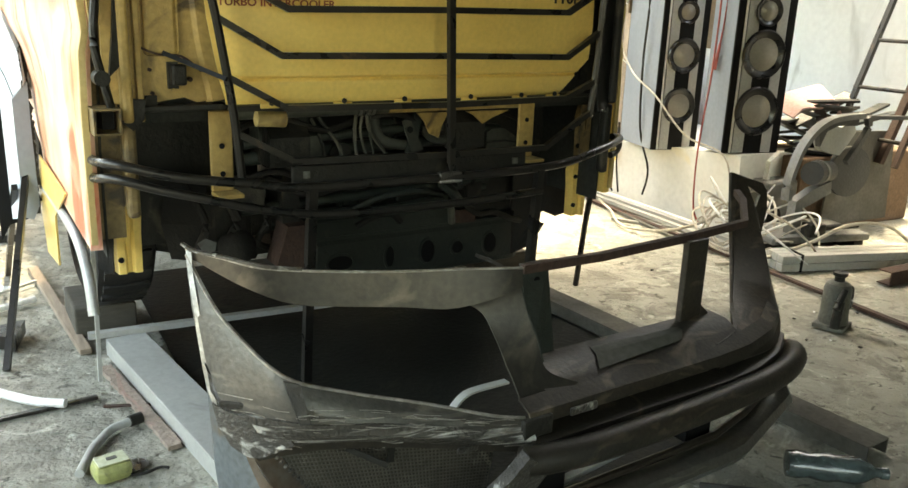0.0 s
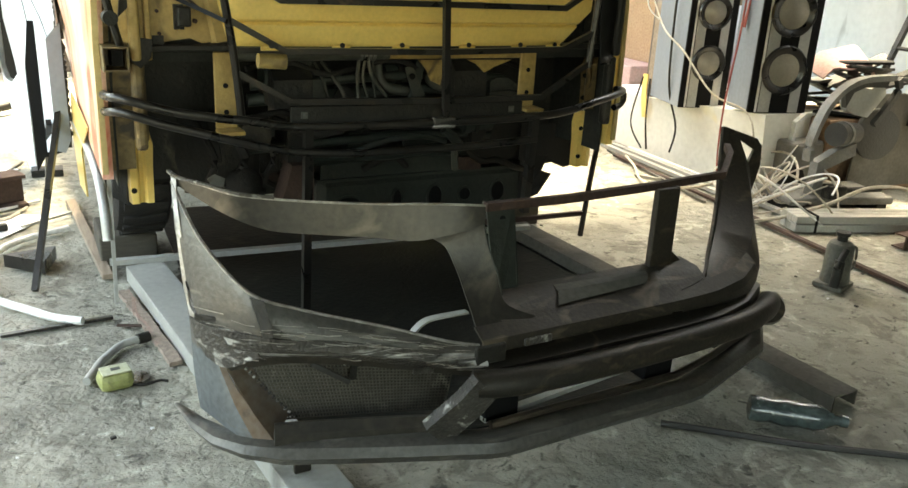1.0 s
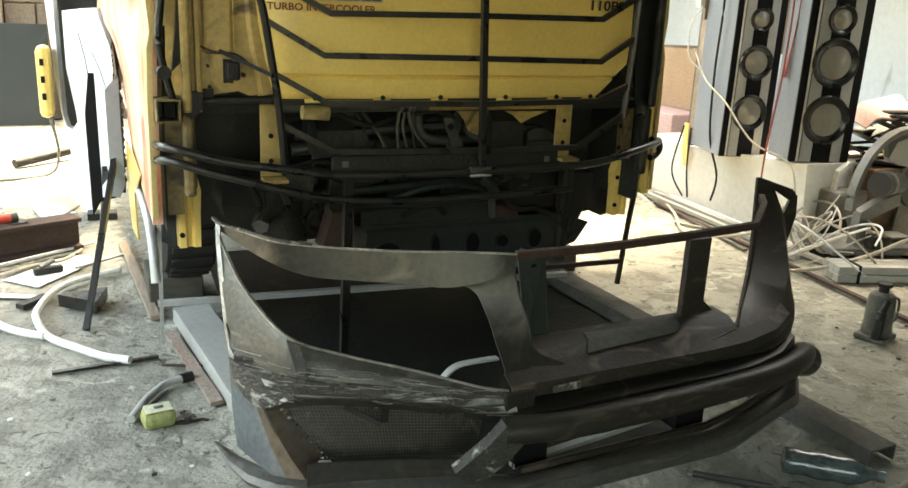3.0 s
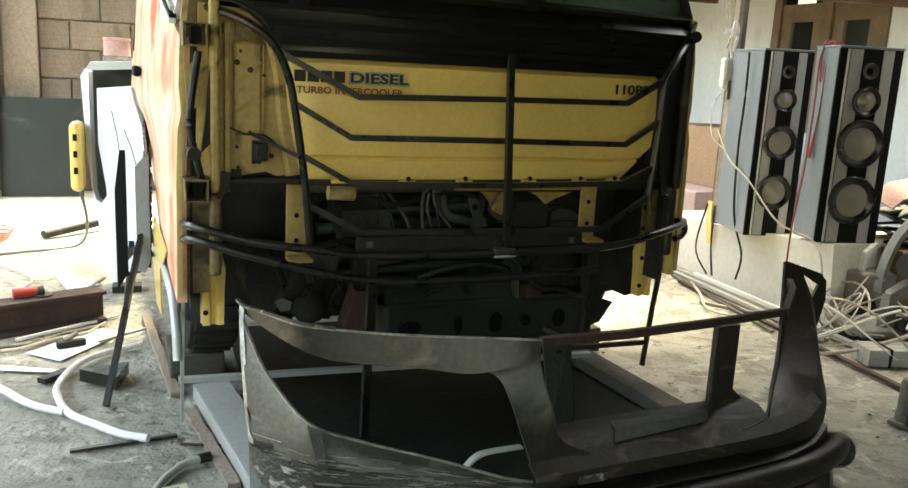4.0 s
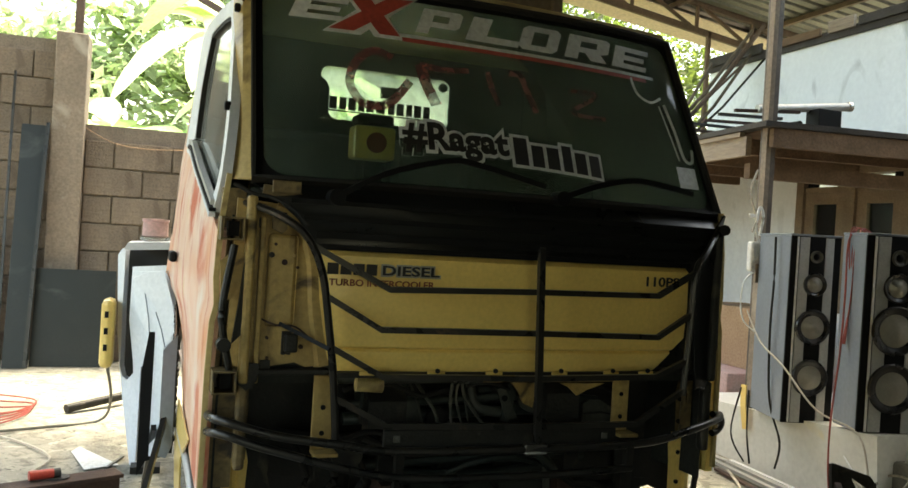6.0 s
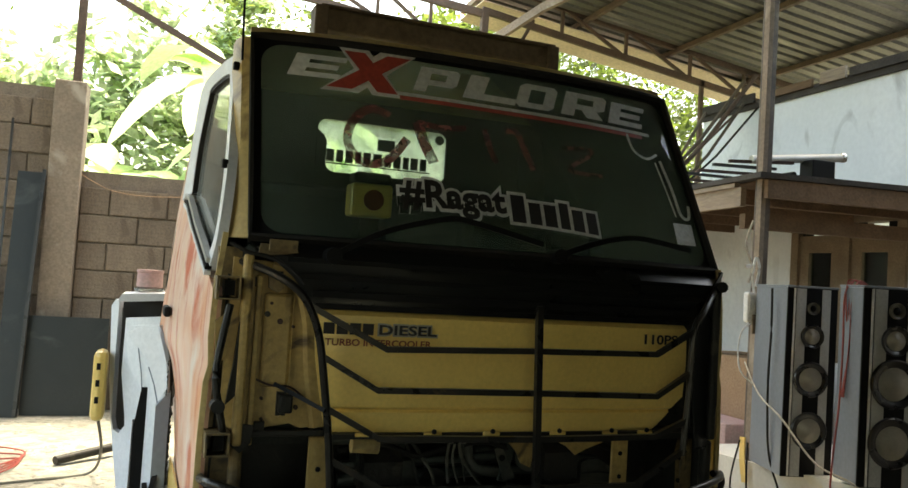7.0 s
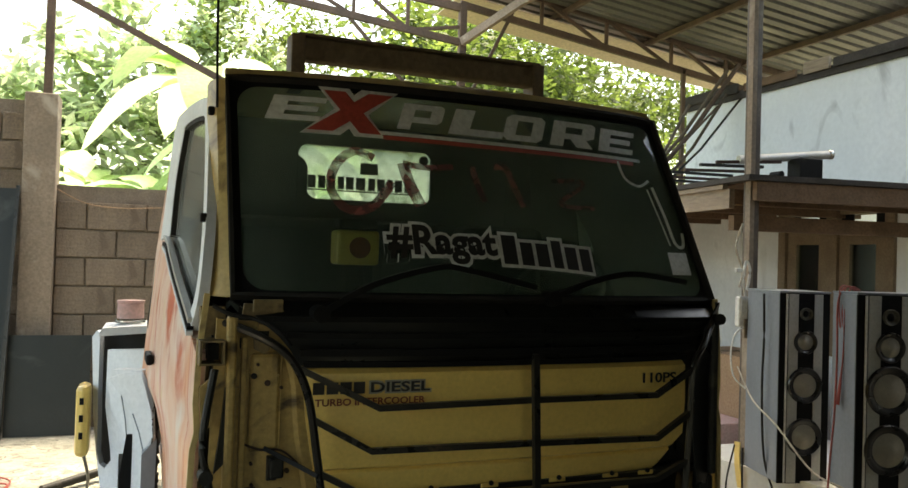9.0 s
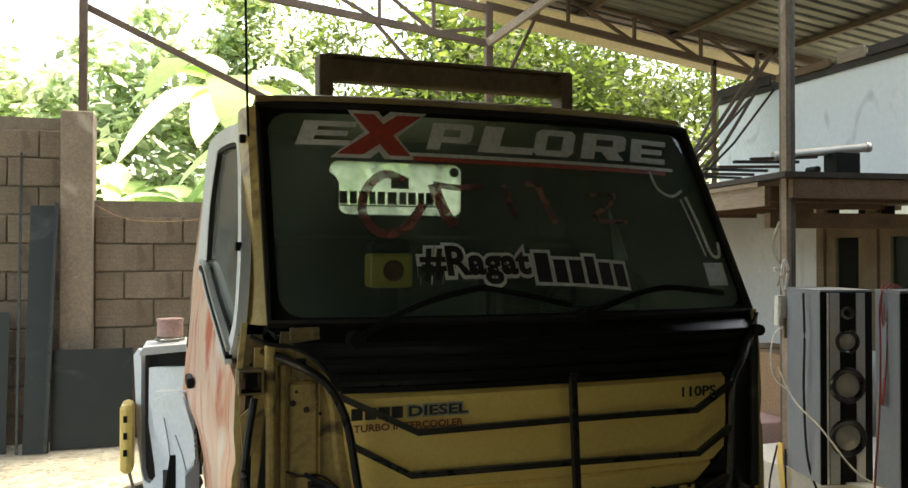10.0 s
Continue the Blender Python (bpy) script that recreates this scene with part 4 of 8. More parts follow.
for ch, x0, x1, m, z0, z1 in EX:
    if ch == "X":
        bm = letters(ch, 0.1, 0.0012, shear=0.28, bold=0.0085)
    else:
        bm = plate(bmesh.new(), [(u * (x1 - x0) + 0.5 * v * (z1 - z0), 0.0007, v * (z1 - z0)) for u, v in BLOCK[ch]], (0, -0.0014, 0))
    fit_to(bm, x0, x1, z0, z1, sloped(0.006, -0.765, 0.013))
    part("sticker_letter", bm, m, screen)
    if ch == "X":
        bm = letters(ch, 0.1, 0.001, shear=0.28, bold=0.02)
        fit_to(bm, x0 - 0.02, x1 + 0.02, z0 - 0.012, z1 + 0.012, sloped(0.002, -0.765, 0.013))
        part("letter_outline", bm, "sticker", screen)
for x0, x1, z0, z1, m in ((-0.42, 0.64, 2.024, 2.036, "sticker"), (-0.4, 0.6, 2.008, 2.022, "sticker_red")):
    n = 24
    rows = [[glass_at(x0 + (x1 - x0) * k / n, z - 0.013 * (x0 + (x1 - x0) * k / n + 0.765), 0.003) for k in range(n + 1)] for z in (z0, z1)]
    part("sticker_stripe", skin(bmesh.new(), rows, thick=0.001, same=True), m, screen)


def arched(off):
    def place(x, y, z):
        t = (x + 0.055) / 0.375
        return glass_at(x, z + 0.016 * (1 - t * t) * (1 if z < 1.65 else 0.4) - 0.008 * t, off - y)
    return place


bm = letters("#Ragat", 0.1, 0.0012, bold=0.003)
word(fit_to(bm, -0.425, -0.055, 1.585, 1.715, arched(0.0045)), "ink", screen, "dark letter with a pale outline", "sticker_letter")
bm = letters("#Ragat", 0.1, 0.001, bold=0.0105)
part("sticker_backing", fit_to(bm, -0.435, -0.045, 1.573, 1.725, arched(0.0025)), "sticker", screen, "pale backing of the sticker")
BARS = ((-0.036, 0.05, 1.696), (0.03, 0.044, 1.676), (0.088, 0.046, 1.676), (0.148, 0.036, 1.69), (0.198, 0.044, 1.672), (0.256, 0.04, 1.67))


def glass_block(name, x0, x1, z0, z1, off, m):
    place = arched(off)
    bm = mk_box((x0, -0.0007, z0), (x1, 0.0007, z1))
    for vert in bm.verts:
        vert.co = place(*vert.co)
    part(name, bm, m, screen)


for k, (x, w, z1) in enumerate(BARS):
    glass_block("sticker_bar", x, x + w, 1.592, z1, 0.0045, "ink")
    glass_block("bar_backing", x - 0.0105, x + w + 0.0105, 1.5815, z1 + 0.0105, 0.0025 + 0.0002 * (k % 2), "sticker")

# finger-painted strokes and right-hand stickers
for pts, w, m in (
    ([(-0.44, 1.935), (-0.5, 1.955), (-0.56, 1.91), (-0.585, 1.83), (-0.54, 1.765), (-0.46, 1.775), (-0.385, 1.86)], 0.03, "smear"),
    ([(-0.345, 1.925), (-0.33, 1.86), (-0.3, 1.785)], 0.04, "smear"),
    ([(-0.345, 1.925), (-0.26, 1.915), (-0.17, 1.925)], 0.022, "smear"),
    ([(-0.1, 1.93), (-0.09, 1.87), (-0.07, 1.81)], 0.022, "dim_smear"),
    ([(-0.02, 1.935), (0.025, 1.932), (0.05, 1.86), (0.072, 1.8)], 0.024, "dim_smear"),
    ([(0.2, 1.9), (0.34, 1.9), (0.22, 1.82), (0.36, 1.81)], 0.016, "dim_smear"),
):
    line = smooth_line([glass_at(x, z, 0.003) for x, z in pts], 6)
    part("paint_stroke", sweep(bmesh.new(), line, rect(w, 0.001), up=(0, -1, 0.4)), m, screen)
for pts, w in (([(0.52, 2.0), (0.54, 1.935), (0.6, 1.91), (0.66, 1.935)], 0.01), ([(0.67, 1.91), (0.70, 1.8), (0.72, 1.7), (0.76, 1.69), (0.775, 1.74)], 0.012), ([(0.64, 1.9), (0.665, 1.8), (0.69, 1.69)], 0.006)):
    part("sticker_outline", sweep(bmesh.new(), smooth_line([glass_at(x, z, 0.003) for x, z in pts], 6), rect(w, 0.001), up=(0, -1, 0.4)), "sticker", screen)
rows = [[glass_at(x, z, 0.003) for x in (0.665, 0.72, 0.765)] for z in (1.585, 1.665)]
part("permit_sticker", skin(bmesh.new(), rows, thick=0.001, same=True), "sticker", screen)

# wipers
for pts in ([(-0.655, 0.07, 1.45), (-0.5, 0.07, 1.535), (-0.30, 0.075, 1.59), (-0.2, 0.075, 1.585), (0.04, 0.07, 1.535)], [(0.1, 0.08, 1.50), (0.25, 0.09, 1.555), (0.4, 0.1, 1.585), (0.55, 0.12, 1.575), (0.68, 0.15, 1.56)]):
    w = part("wiper", sweep(bmesh.new(), smooth_line(pts, 5), rect(0.014, 0.018)), "black", truck, "black wiper arm")
    part("wiper_pivot", cyl(bmesh.new(), (pts[0][0], 0.05, pts[0][2]), (pts[0][0], 0.11, pts[0][2]), 0.025), "black", w)

# black cowl below the windscreen, with raised strips
rows = [[glass_at(-0.885 + 1.715 * k / 20, 1.49, 0.005) + Vector((0, 0, -0.01)) for k in range(21)]]
for z, y, a, b in ((1.44, 0.075, -0.83, 0.8), (1.38, 0.075, -0.76, 0.72), (1.335, 0.09, -0.72, 0.68), (1.295, 0.085, -0.7, 0.66)):
    rows.append([Vector((a + (b - a) * k / 20, y + 0.05 * abs(2 * k / 20 - 1) ** 3, z)) for k in range(21)])
cowl = part("cowl", skin(bmesh.new(), rows, thick=0.006, same=True), "cowl", truck, "black cowl panel under the windscreen", True)
for z, a, b, h in ((1.432, -0.78, 0.78, 0.014), (1.385, -0.74, 0.72, 0.016), (1.335, -0.7, 0.69, 0.02), (1.3, -0.69, 0.66, 0.016)):
    part("cowl_strip", sweep(bmesh.new(), [(a + (b - a) * k / 16, 0.066 + 0.05 * abs(2 * k / 16 - 1) ** 3, z) for k in range(17)], rect(0.02, h)), "black", cowl)

# yellow front panel with a pressed groove and a bottom flange
def panel_row(z, y, a, b):
    return [Vector((a + (b - a) * k / 24, y + 0.025 * abs(2 * k / 24 - 1) ** 3, z)) for k in range(25)]


bm = skin(bmesh.new(), [panel_row(*r) for r in ((1.29, 0.09, -0.695, 0.645), (1.275, 0.07, -0.695, 0.645), (1.15, 0.066, -0.685, 0.645), (1.04, 0.07, -0.665, 0.64), (1.0, 0.075, -0.655, 0.6), (0.992, 0.087, -0.653, 0.595), (0.984, 0.077, -0.652, 0.59), (0.94, 0.08, -0.64, 0.545), (0.922, 0.09, -0.635, 0.53))], thick=0.004, same=True)
panel = part("front_panel", bm, "yellow", truck, "glossy yellow front panel", True)
bm = bmesh.new()
box(bm, (-0.63, 0.082, 0.905), (0.53, 0.11, 0.921))
part("panel_flange", bm, "greasy", panel)
for a in (-0.52, -0.3, -0.1, 0.14, 0.34, 0.48):
    bm = mk_box((a - 0.03, 0.077, 0.912), (a + 0.03, 0.083, 0.926), bevel=0.003)
    part("panel_tab", bm, "yellow", panel)
    part("bolt", cyl(bmesh.new(), (a, 0.071, 0.928), (a, 0.066, 0.928), 0.008, seg=8), "greasy", panel)
for x0 in (-0.672, -0.632, -0.592, -0.552):
    part("badge_bar", mk_box((x0, 0.0612, 1.22), (x0 + 0.034, 0.0622, 1.254), bevel=0.0003), "ink", panel, "dark bar of a worn badge")
bm = letters("DIESEL", 0.05, 0.0008, bold=0.001)
word(fit_to(bm, -0.50, -0.315, 1.222, 1.252, lambda x, y, z: Vector((x, 0.0625 + y, z))), "ink", panel, "black badge letter")
bm = letters("DIESEL", 0.05, 0.0005, bold=0.004)
word(fit_to(bm, -0.505, -0.31, 1.217, 1.257, lambda x, y, z: Vector((x, 0.0642 + y, z))), "grey_ink", panel, "", "letter_outline")
bm = letters("TURBO INTERCOOLER", 0.05, 0.0008, bold=0.001)
word(fit_to(bm, -0.665, -0.33, 1.186, 1.207, lambda x, y, z: Vector((x, 0.0625 + y, z))), "ink_red", panel, "brown-red badge letter")
bm = letters("110PS", 0.05, 0.0008, bold=0.001)
word(fit_to(bm, 0.45, 0.585, 1.222, 1.256, lambda x, y, z: Vector((x, 0.0645 + y, z))), "ink", panel, "black badge letter")

# inner corner panels beside the front panel
for s in (-1, 1):
    m = "old_yellow" if s < 0 else "greasy"
    x = (lambda v: v) if s < 0 else (lambda v: -v - 0.095)
    bm = bmesh.new()
    outline = [(-0.93, 1.43), (-0.80, 1.42), (-0.715, 1.38), (-0.672, 1.28), (-0.648, 1.1), (-0.622, 0.97), (-0.64, 0.935), (-0.7, 0.925), (-0.735, 0.94), (-0.8, 0.93), (-0.86, 0.915), (-0.92, 0.93), (-0.94, 1.0)]
    plate(bm, [(x(a), 0.16, z) for a, z in outline], (0, 0.02, 0))
    corner = part("corner_panel", bm, m, truck, "worn yellow inner corner panel")
    part("corner_rib", sweep(bmesh.new(), smooth_line([(x(a), 0.15, z) for a, z in ((-0.82, 1.395), (-0.735, 1.36), (-0.692, 1.26), (-0.675, 1.1), (-0.645, 0.93))], 5), [(-0.034, -0.014), (-0.02, 0.003), (0.016, 0.003), (0.03, -0.014)], up=(0, -1, 0)), m, corner)
    part("corner_post", mk_box((x(-0.905), 0.115, 0.88), (x(-0.876), 0.16, 1.44), bevel=0.009), m, corner)
    part("lower_post", mk_box((x(-0.905), 0.13, 0.62), (x(-0.872), 0.17, 0.876), bevel=0.01), "hinge" if s < 0 else m, corner)
    part("corner_post", mk_box((x(-0.862), 0.135, 0.88), (x(-0.845), 0.16, 1.38), bevel=0.004), m, corner)
    part("pressed_field", mk_box((x(-0.835), 0.150, 1.05), (x(-0.745), 0.162, 1.33), bevel=0.012), m, corner)
    part("corner_shelf", mk_box((x(-0.86), 0.13, 0.905), (x(-0.63), 0.19, 0.922), bevel=0.004), "greasy", corner)
    for bx, bz, w, h in ((-0.80, 1.375, 0.03, 0.04), (-0.765, 1.00, 0.028, 0.07), (-0.855, 1.36, 0.02, 0.03), (-0.825, 0.93, 0.03, 0.035)):
        part("slot", mk_box((x(bx - w / 2), 0.146, bz - h / 2), (x(bx + w / 2), 0.158, bz + h / 2)), "greasy", corner)
    if s > 0:
        continue
    for bz in (1.338, 0.888):
        hb = bmesh.new()
        for lo, hi in (((-0.98, 0.1, bz - 0.034), (-0.912, 0.2, bz - 0.029)), ((-0.98, 0.1, bz + 0.029), (-0.912, 0.2, bz + 0.034)), ((-0.98, 0.1, bz - 0.029), (-0.975, 0.2, bz + 0.029)), ((-0.917, 0.1, bz - 0.029), (-0.912, 0.2, bz + 0.029))):
            box(hb, (x(lo[0]), lo[1], lo[2]), (x(hi[0]), hi[1], hi[2]))
        h = part("hinge_box", hb, "hinge", truck, "open steel hinge box")
        part("hinge_core", mk_box((x(-0.955), 0.13, bz - 0.022), (x(-0.925), 0.2, bz + 0.022)), "black", h)
    part("door_shut_post", mk_box((x(-0.97), 0.21, 0.55), (x(-0.90), 0.25, 1.46)), "hinge", truck)
    part("hose", sweep(bmesh.new(), smooth_line([(x(-0.935), 0.13, 1.29), (x(-0.955), 0.11, 1.18), (x(-0.965), 0.1, 1.08), (x(-0.945), 0.11, 0.98), (x(-0.93), 0.13, 0.92)], 5), ring(8, 0.011)), "greasy", truck, "black hose beside the door hinges", True)
    part("hose_plug", cyl(bmesh.new(), (x(-0.955), 0.08, 1.0), (x(-0.955), 0.13, 1.0), 0.02), "greasy", truck)
    part("wing_stay", mk_box((x(-0.9), 0.19, 0.63), (x(-0.86), 0.22, 0.88), bevel=0.01), "hinge", truck)
for pts, d, m, lab in (
    ([(-0.975, 1.24), (-0.945, 1.265), (-0.93, 1.2), (-0.94, 1.13), (-0.965, 1.12)], 0.012, "old_yellow", "yellow hinge plate in the door gap"),
    ([(-0.905, 1.24), (-0.885, 1.22), (-0.892, 1.12), (-0.9, 1.03), (-0.93, 1.0), (-0.915, 1.12)], 0.02, "greasy", "black greasy strap in the door gap"),
    ([(-0.86, 1.475), (-0.76, 1.47), (-0.745, 1.45), (-0.79, 1.43), (-0.865, 1.435)], 0.015, "hinge", "grimy lug under the glass corner"),
    ([(-0.83, 1.38), (-0.79, 1.378), (-0.785, 1.345), (-0.8, 1.33), (-0.828, 1.345)], 0.018, "hinge", "bent latch lug"),
    ([(-0.9, 0.945), (-0.845, 0.94), (-0.85, 0.89), (-0.88, 0.86), (-0.905, 0.88)], 0.02, "greasy", "greasy lower lug"),
):
    part("corner_lug", plate(bmesh.new(), [(x, 0.142, z) for x, z in pts], (0, -d, 0)), m, truck, lab)
part("lock_block", mk_box((-0.775, 0.118, 0.975), (-0.735, 0.15, 1.03), bevel=0.006), "greasy", truck, "black latch block")
part("crease", sweep(bmesh.new(), smooth_line([(-0.85, 0.147, 1.075), (-0.8, 0.145, 1.055), (-0.74, 0.146, 1.05), (-0.69, 0.142, 1.01)], 5), rect(0.006, 0.004), up=(0, -1, 0)), "rusty", truck, "rusty crease across the corner panel")
part("cab_wire", sweep(bmesh.new(), smooth_line([(-0.95, 0.1, 1.47), (-0.9, 0.09, 1.445), (-0.84, 0.09, 1.435), (-0.78, 0.07, 1.405), (-0.74, 0.05, 1.36)], 5), ring(7, 0.006)), "rubber", truck, "black wire along the corner", True)
random.seed(41)
for k in range(16):
    bx, bz = random.uniform(-0.9, -0.7), random.uniform(0.9, 1.4)
    part("corner_bolt", cyl(bmesh.new(), (bx, 0.158, bz), (bx, 0.146, bz), random.choice((0.005, 0.007, 0.009)), seg=8), random.choice(("greasy", "rusty", "old_yellow")), truck)
part("corner_strap", sweep(bmesh.new(), [(-0.79, 0.14, 1.06), (-0.735, 0.1, 1.035), (-0.66, 0.02, 1.0)], rect(0.012, 0.012), up=(0, 1, 0)), "black", truck, "bar end welded to the corner panel")
rows = []
for z, x0, x1 in ((1.49, 0.80, 0.85), (1.40, 0.74, 0.865), (1.2, 0.69, 0.87), (1.0, 0.70, 0.865), (0.85, 0.72, 0.86)):
    rows.append([Vector((x0, 0.11, z)), Vector((x0 + 0.5 * (x1 - x0), 0.135, z)), Vector((x1 - 0.015, 0.2, z)), Vector((x1, 0.32, z))])
part("corner_cover", skin(bmesh.new(), rows, thick=0.006, same=True), "cowl", truck, "black curved corner cover", True)
part("number_tag", mk_box((-0.84, 0.1, 1.452), (-0.755, 0.108, 1.488), bevel=0.003), "hinge", truck, "small grimy metal tag under the glass")
part("side_clip", cyl(bmesh.new(), (0.765, 0.06, 1.435), (0.79, 0.12, 1.43), 0.02, seg=10), "black", truck)


# doors
def ladder(table, v):
    """Straight-line value between the steps of a table."""
    for (a, p), (b, q) in zip(table, table[1:]):
        if v <= b:
            return p + (q - p) * max(0.0, (v - a) / (b - a))
    return table[-1][1]


DOOR_FRONT = ((0.4, -1.0), (0.92, -0.998), (1.06, -0.993), (1.11, -0.982), (1.19, -0.988), (1.35, -0.982), (1.52, -0.964), (2.2, -0.884))
DOOR_REAR = ((0.3, -0.95), (0.58, -0.977), (0.87, -0.997), (1.02, -1.028), (1.1, -1.062), (1.21, -1.057), (1.4, -1.048), (1.54, -1.035), (1.66, -1.017), (2.2, -0.955))
SILL = ((0.17, 1.385), (0.324, 1.438), (0.656, 1.546), (1.013, 1.668), (1.25, 1.70))


def door_x(y, z, s):
    f = (y - 0.19) / 1.06
    x = ladder(DOOR_FRONT, z) * (1 - f) + ladder(DOOR_REAR, z) * f
    return x if s < 0 else -x - 0.13


def sill_z(y):
    return ladder(SILL, y)


def on_door(pts, s, out=0.0):
    return [Vector((door_x(y, z, s) + s * out, y, z)) for y, z in pts]


for s in (-1, 1):
    ys = [0.18 + 1.09 * k / 20 for k in range(21)]
    rows = []
    for j in range(29):
        row = []
        for y in ys:
            z = 0.53 + (sill_z(y) - 0.058 - 0.53) * j / 28
            row.append(Vector((door_x(y, z, s), y, z)))
        rows.append(row)
    door = part("door", skin(bmesh.new(), rows, thick=0.03, same=True), "door_paint" if s < 0 else "yellow", truck, "cab door in patchy red and cream primer" if s < 0 else "yellow cab door", True)
    outer = smooth_line([(0.30, 1.385, 0), (0.255, 1.44, 0), (0.241, 1.524, 0), (0.295, 1.684, 0), (0.39, 1.834, 0), (0.56, 2.066, 0), (0.68, 2.145, 0), (1.2, 2.17, 0), (1.37, 2.12, 0), (1.31, 1.854, 0), (1.275, 1.66, 0)], 4)
    inner = smooth_line([(0.335, 1.44, 0), (0.305, 1.475, 0), (0.295, 1.54, 0), (0.35, 1.684, 0), (0.445, 1.834, 0), (0.60, 2.03, 0), (0.70, 2.085, 0), (1.05, 2.1, 0), (1.095, 2.06, 0), (1.108, 1.88, 0), (1.03, 1.675, 0)], 4)
    out_l, in_l = on_door([p[:2] for p in outer], s, 0.004), on_door([p[:2] for p in inner], s, 0.004)
    fr = part("door_window_frame", skin(bmesh.new(), [out_l, in_l], thick=0.03, same=True), "white_paint", door, "pale window frame of the door", True)
    part("window_gasket", sweep(bmesh.new(), [p + Vector((-s * 0.012, 0, 0)) for p in in_l[3:]], rect(0.03, 0.018), up=(s, 0, 0)), "rubber", door)
    for drop, w, m in ((0.012, 0.016, "silver"), (0.034, 0.012, "black"), (0.05, 0.014, "white_paint")):
        part("sill_trim", sweep(bmesh.new(), on_door([(y, sill_z(y) - drop) for y in ys[2:18]], s, 0.006), rect(0.02, w)), m, door, "silver trim along the window sill" if m == "silver" else "")
    part("door_edge", sweep(bmesh.new(), [Vector((door_x(0.19, z, s) - s * 0.008, 0.168, z)) for z in (0.55, 0.7, 0.9, 1.06, 1.11, 1.19, 1.35, 1.5)], rect(0.016, 0.012), up=(0, 1, 0)), "cream_yellow", door, "cream front edge of the door")
    pane = [[Vector((door_x(y, z, s) - s * 0.015, y, z)) for y in (0.26 + 0.35 * (z - 1.42), 0.7, 1.12)] for z in (1.42, 1.7, 2.1)]
    part("door_pane", skin(bmesh.new(), pane, 6, 0.004), "side_glass" if s < 0 else "film", door)
    trim_rows = [[Vector((door_x(y, z, s) - s * 0.042, y, z)) for y in (0.2, 0.5, 0.9, 1.26)] for z in (0.5, 0.8, 1.1, 1.36)] + [[Vector((door_x(y, sill_z(y) - 0.02, s) - s * 0.042, y, sill_z(y) - 0.02)) for y in (0.2, 0.5, 0.9, 1.26)]]
    part("door_trim", skin(bmesh.new(), trim_rows, thick=0.006, same=True), "interior", door, "dark inner trim of the door")
    hd = mk_box((door_x(1.1, 1.2, s) + s * 0.0, 1.02, 1.19), (door_x(1.1, 1.2, s) + s * 0.025, 1.17, 1.23), bevel=0.008)
    part("door_handle", hd, "black", door)
    for zc, yc in ((1.72, 0.335), (2.07, 0.5)):
        part("frame_clip", mk_box((door_x(yc, zc, s), yc - 0.022, zc - 0.014), (door_x(yc, zc, s) + s * 0.02, yc, zc + 0.014), bevel=0.005), "black", door)
    pl = [[Vector((door_x(y, z, s) - s * 0.03, y, z)) for y in (1.29, 1.62)] for z in (0.55, 1.1, 1.62, 2.15)]
    part("side_panel", skin(bmesh.new(), pl, 4, 0.02), "door_paint" if s < 0 else "yellow", truck)
    part("quarter_trim", skin(bmesh.new(), [[Vector((door_x(y, z, s) - s * 0.06, y, z)) for y in (1.1, 1.6)] for z in (0.9, 1.3, 1.7, 2.2)], thick=0.006, same=True), "interior", truck)
    part("rear_corner_trim", plate(bmesh.new(), [(s * 0.66, 1.588, z) for z in (2.15, 0.9)] + [(door_x(1.59, z, s) - s * 0.028, 1.588, z) for z in (0.9, 1.3, 1.7, 2.15)], (0, 0.006, 0)), "interior", truck)
    if s < 0:
        step = sweep(bmesh.new(), smooth_line([(-0.99, 0.3, 0.3), (-0.99, 0.34, 0.4), (-0.99, 0.45, 0.47), (-0.99, 0.7, 0.5), (-0.99, 1.3, 0.5)], 5), ring(10, 0.016))
        part("step_rail", step, "silver", truck, "bent pale step tube", True)
    mg = skin(bmesh.new(), [[(s * 0.96 - 0.04, 0.6, 0.6), (s * 0.96 - 0.04, 1.2, 0.62)], [(s * 0.965 - 0.04, 0.85, 0.47), (s * 0.965 - 0.04, 1.25, 0.45)], [(s * 0.95 - 0.04, 1.0, 0.25), (s * 0.95 - 0.04, 1.3, 0.22)]], 4, 0.006)
    part("wheel_arch_flap", mg, "yellow", truck, "yellow wheel arch flap")

# roof-top board on two feet
bm = mk_box((-0.55, 0.97, 2.385), (0.50, 1.05, 2.475), bevel=0.012)
board = part("roof_board", bm, "board", truck, "brownish board raised above the cab roof")
for x in (-0.56, 0.5):
    part("board_foot", mk_box((x - 0.025, 0.96, 2.26), (x + 0.03, 1.06, 2.482), bevel=0.006), "board", board)
part("board_cap", mk_box((-0.56, 0.96, 2.476), (0.51, 1.06, 2.488), bevel=0.003), "board", board)

# aerial at the pillar
part("aerial", sweep(bmesh.new(), [(-0.928, 0.35, 2.06), (-0.93, 0.38, 2.25), (-0.93, 0.42, 2.55)], ring(6, 0.004)), "black", truck, "thin black aerial")

# ---- the welded bar frame on the nose ----
SQ = rect(0.018, 0.018)
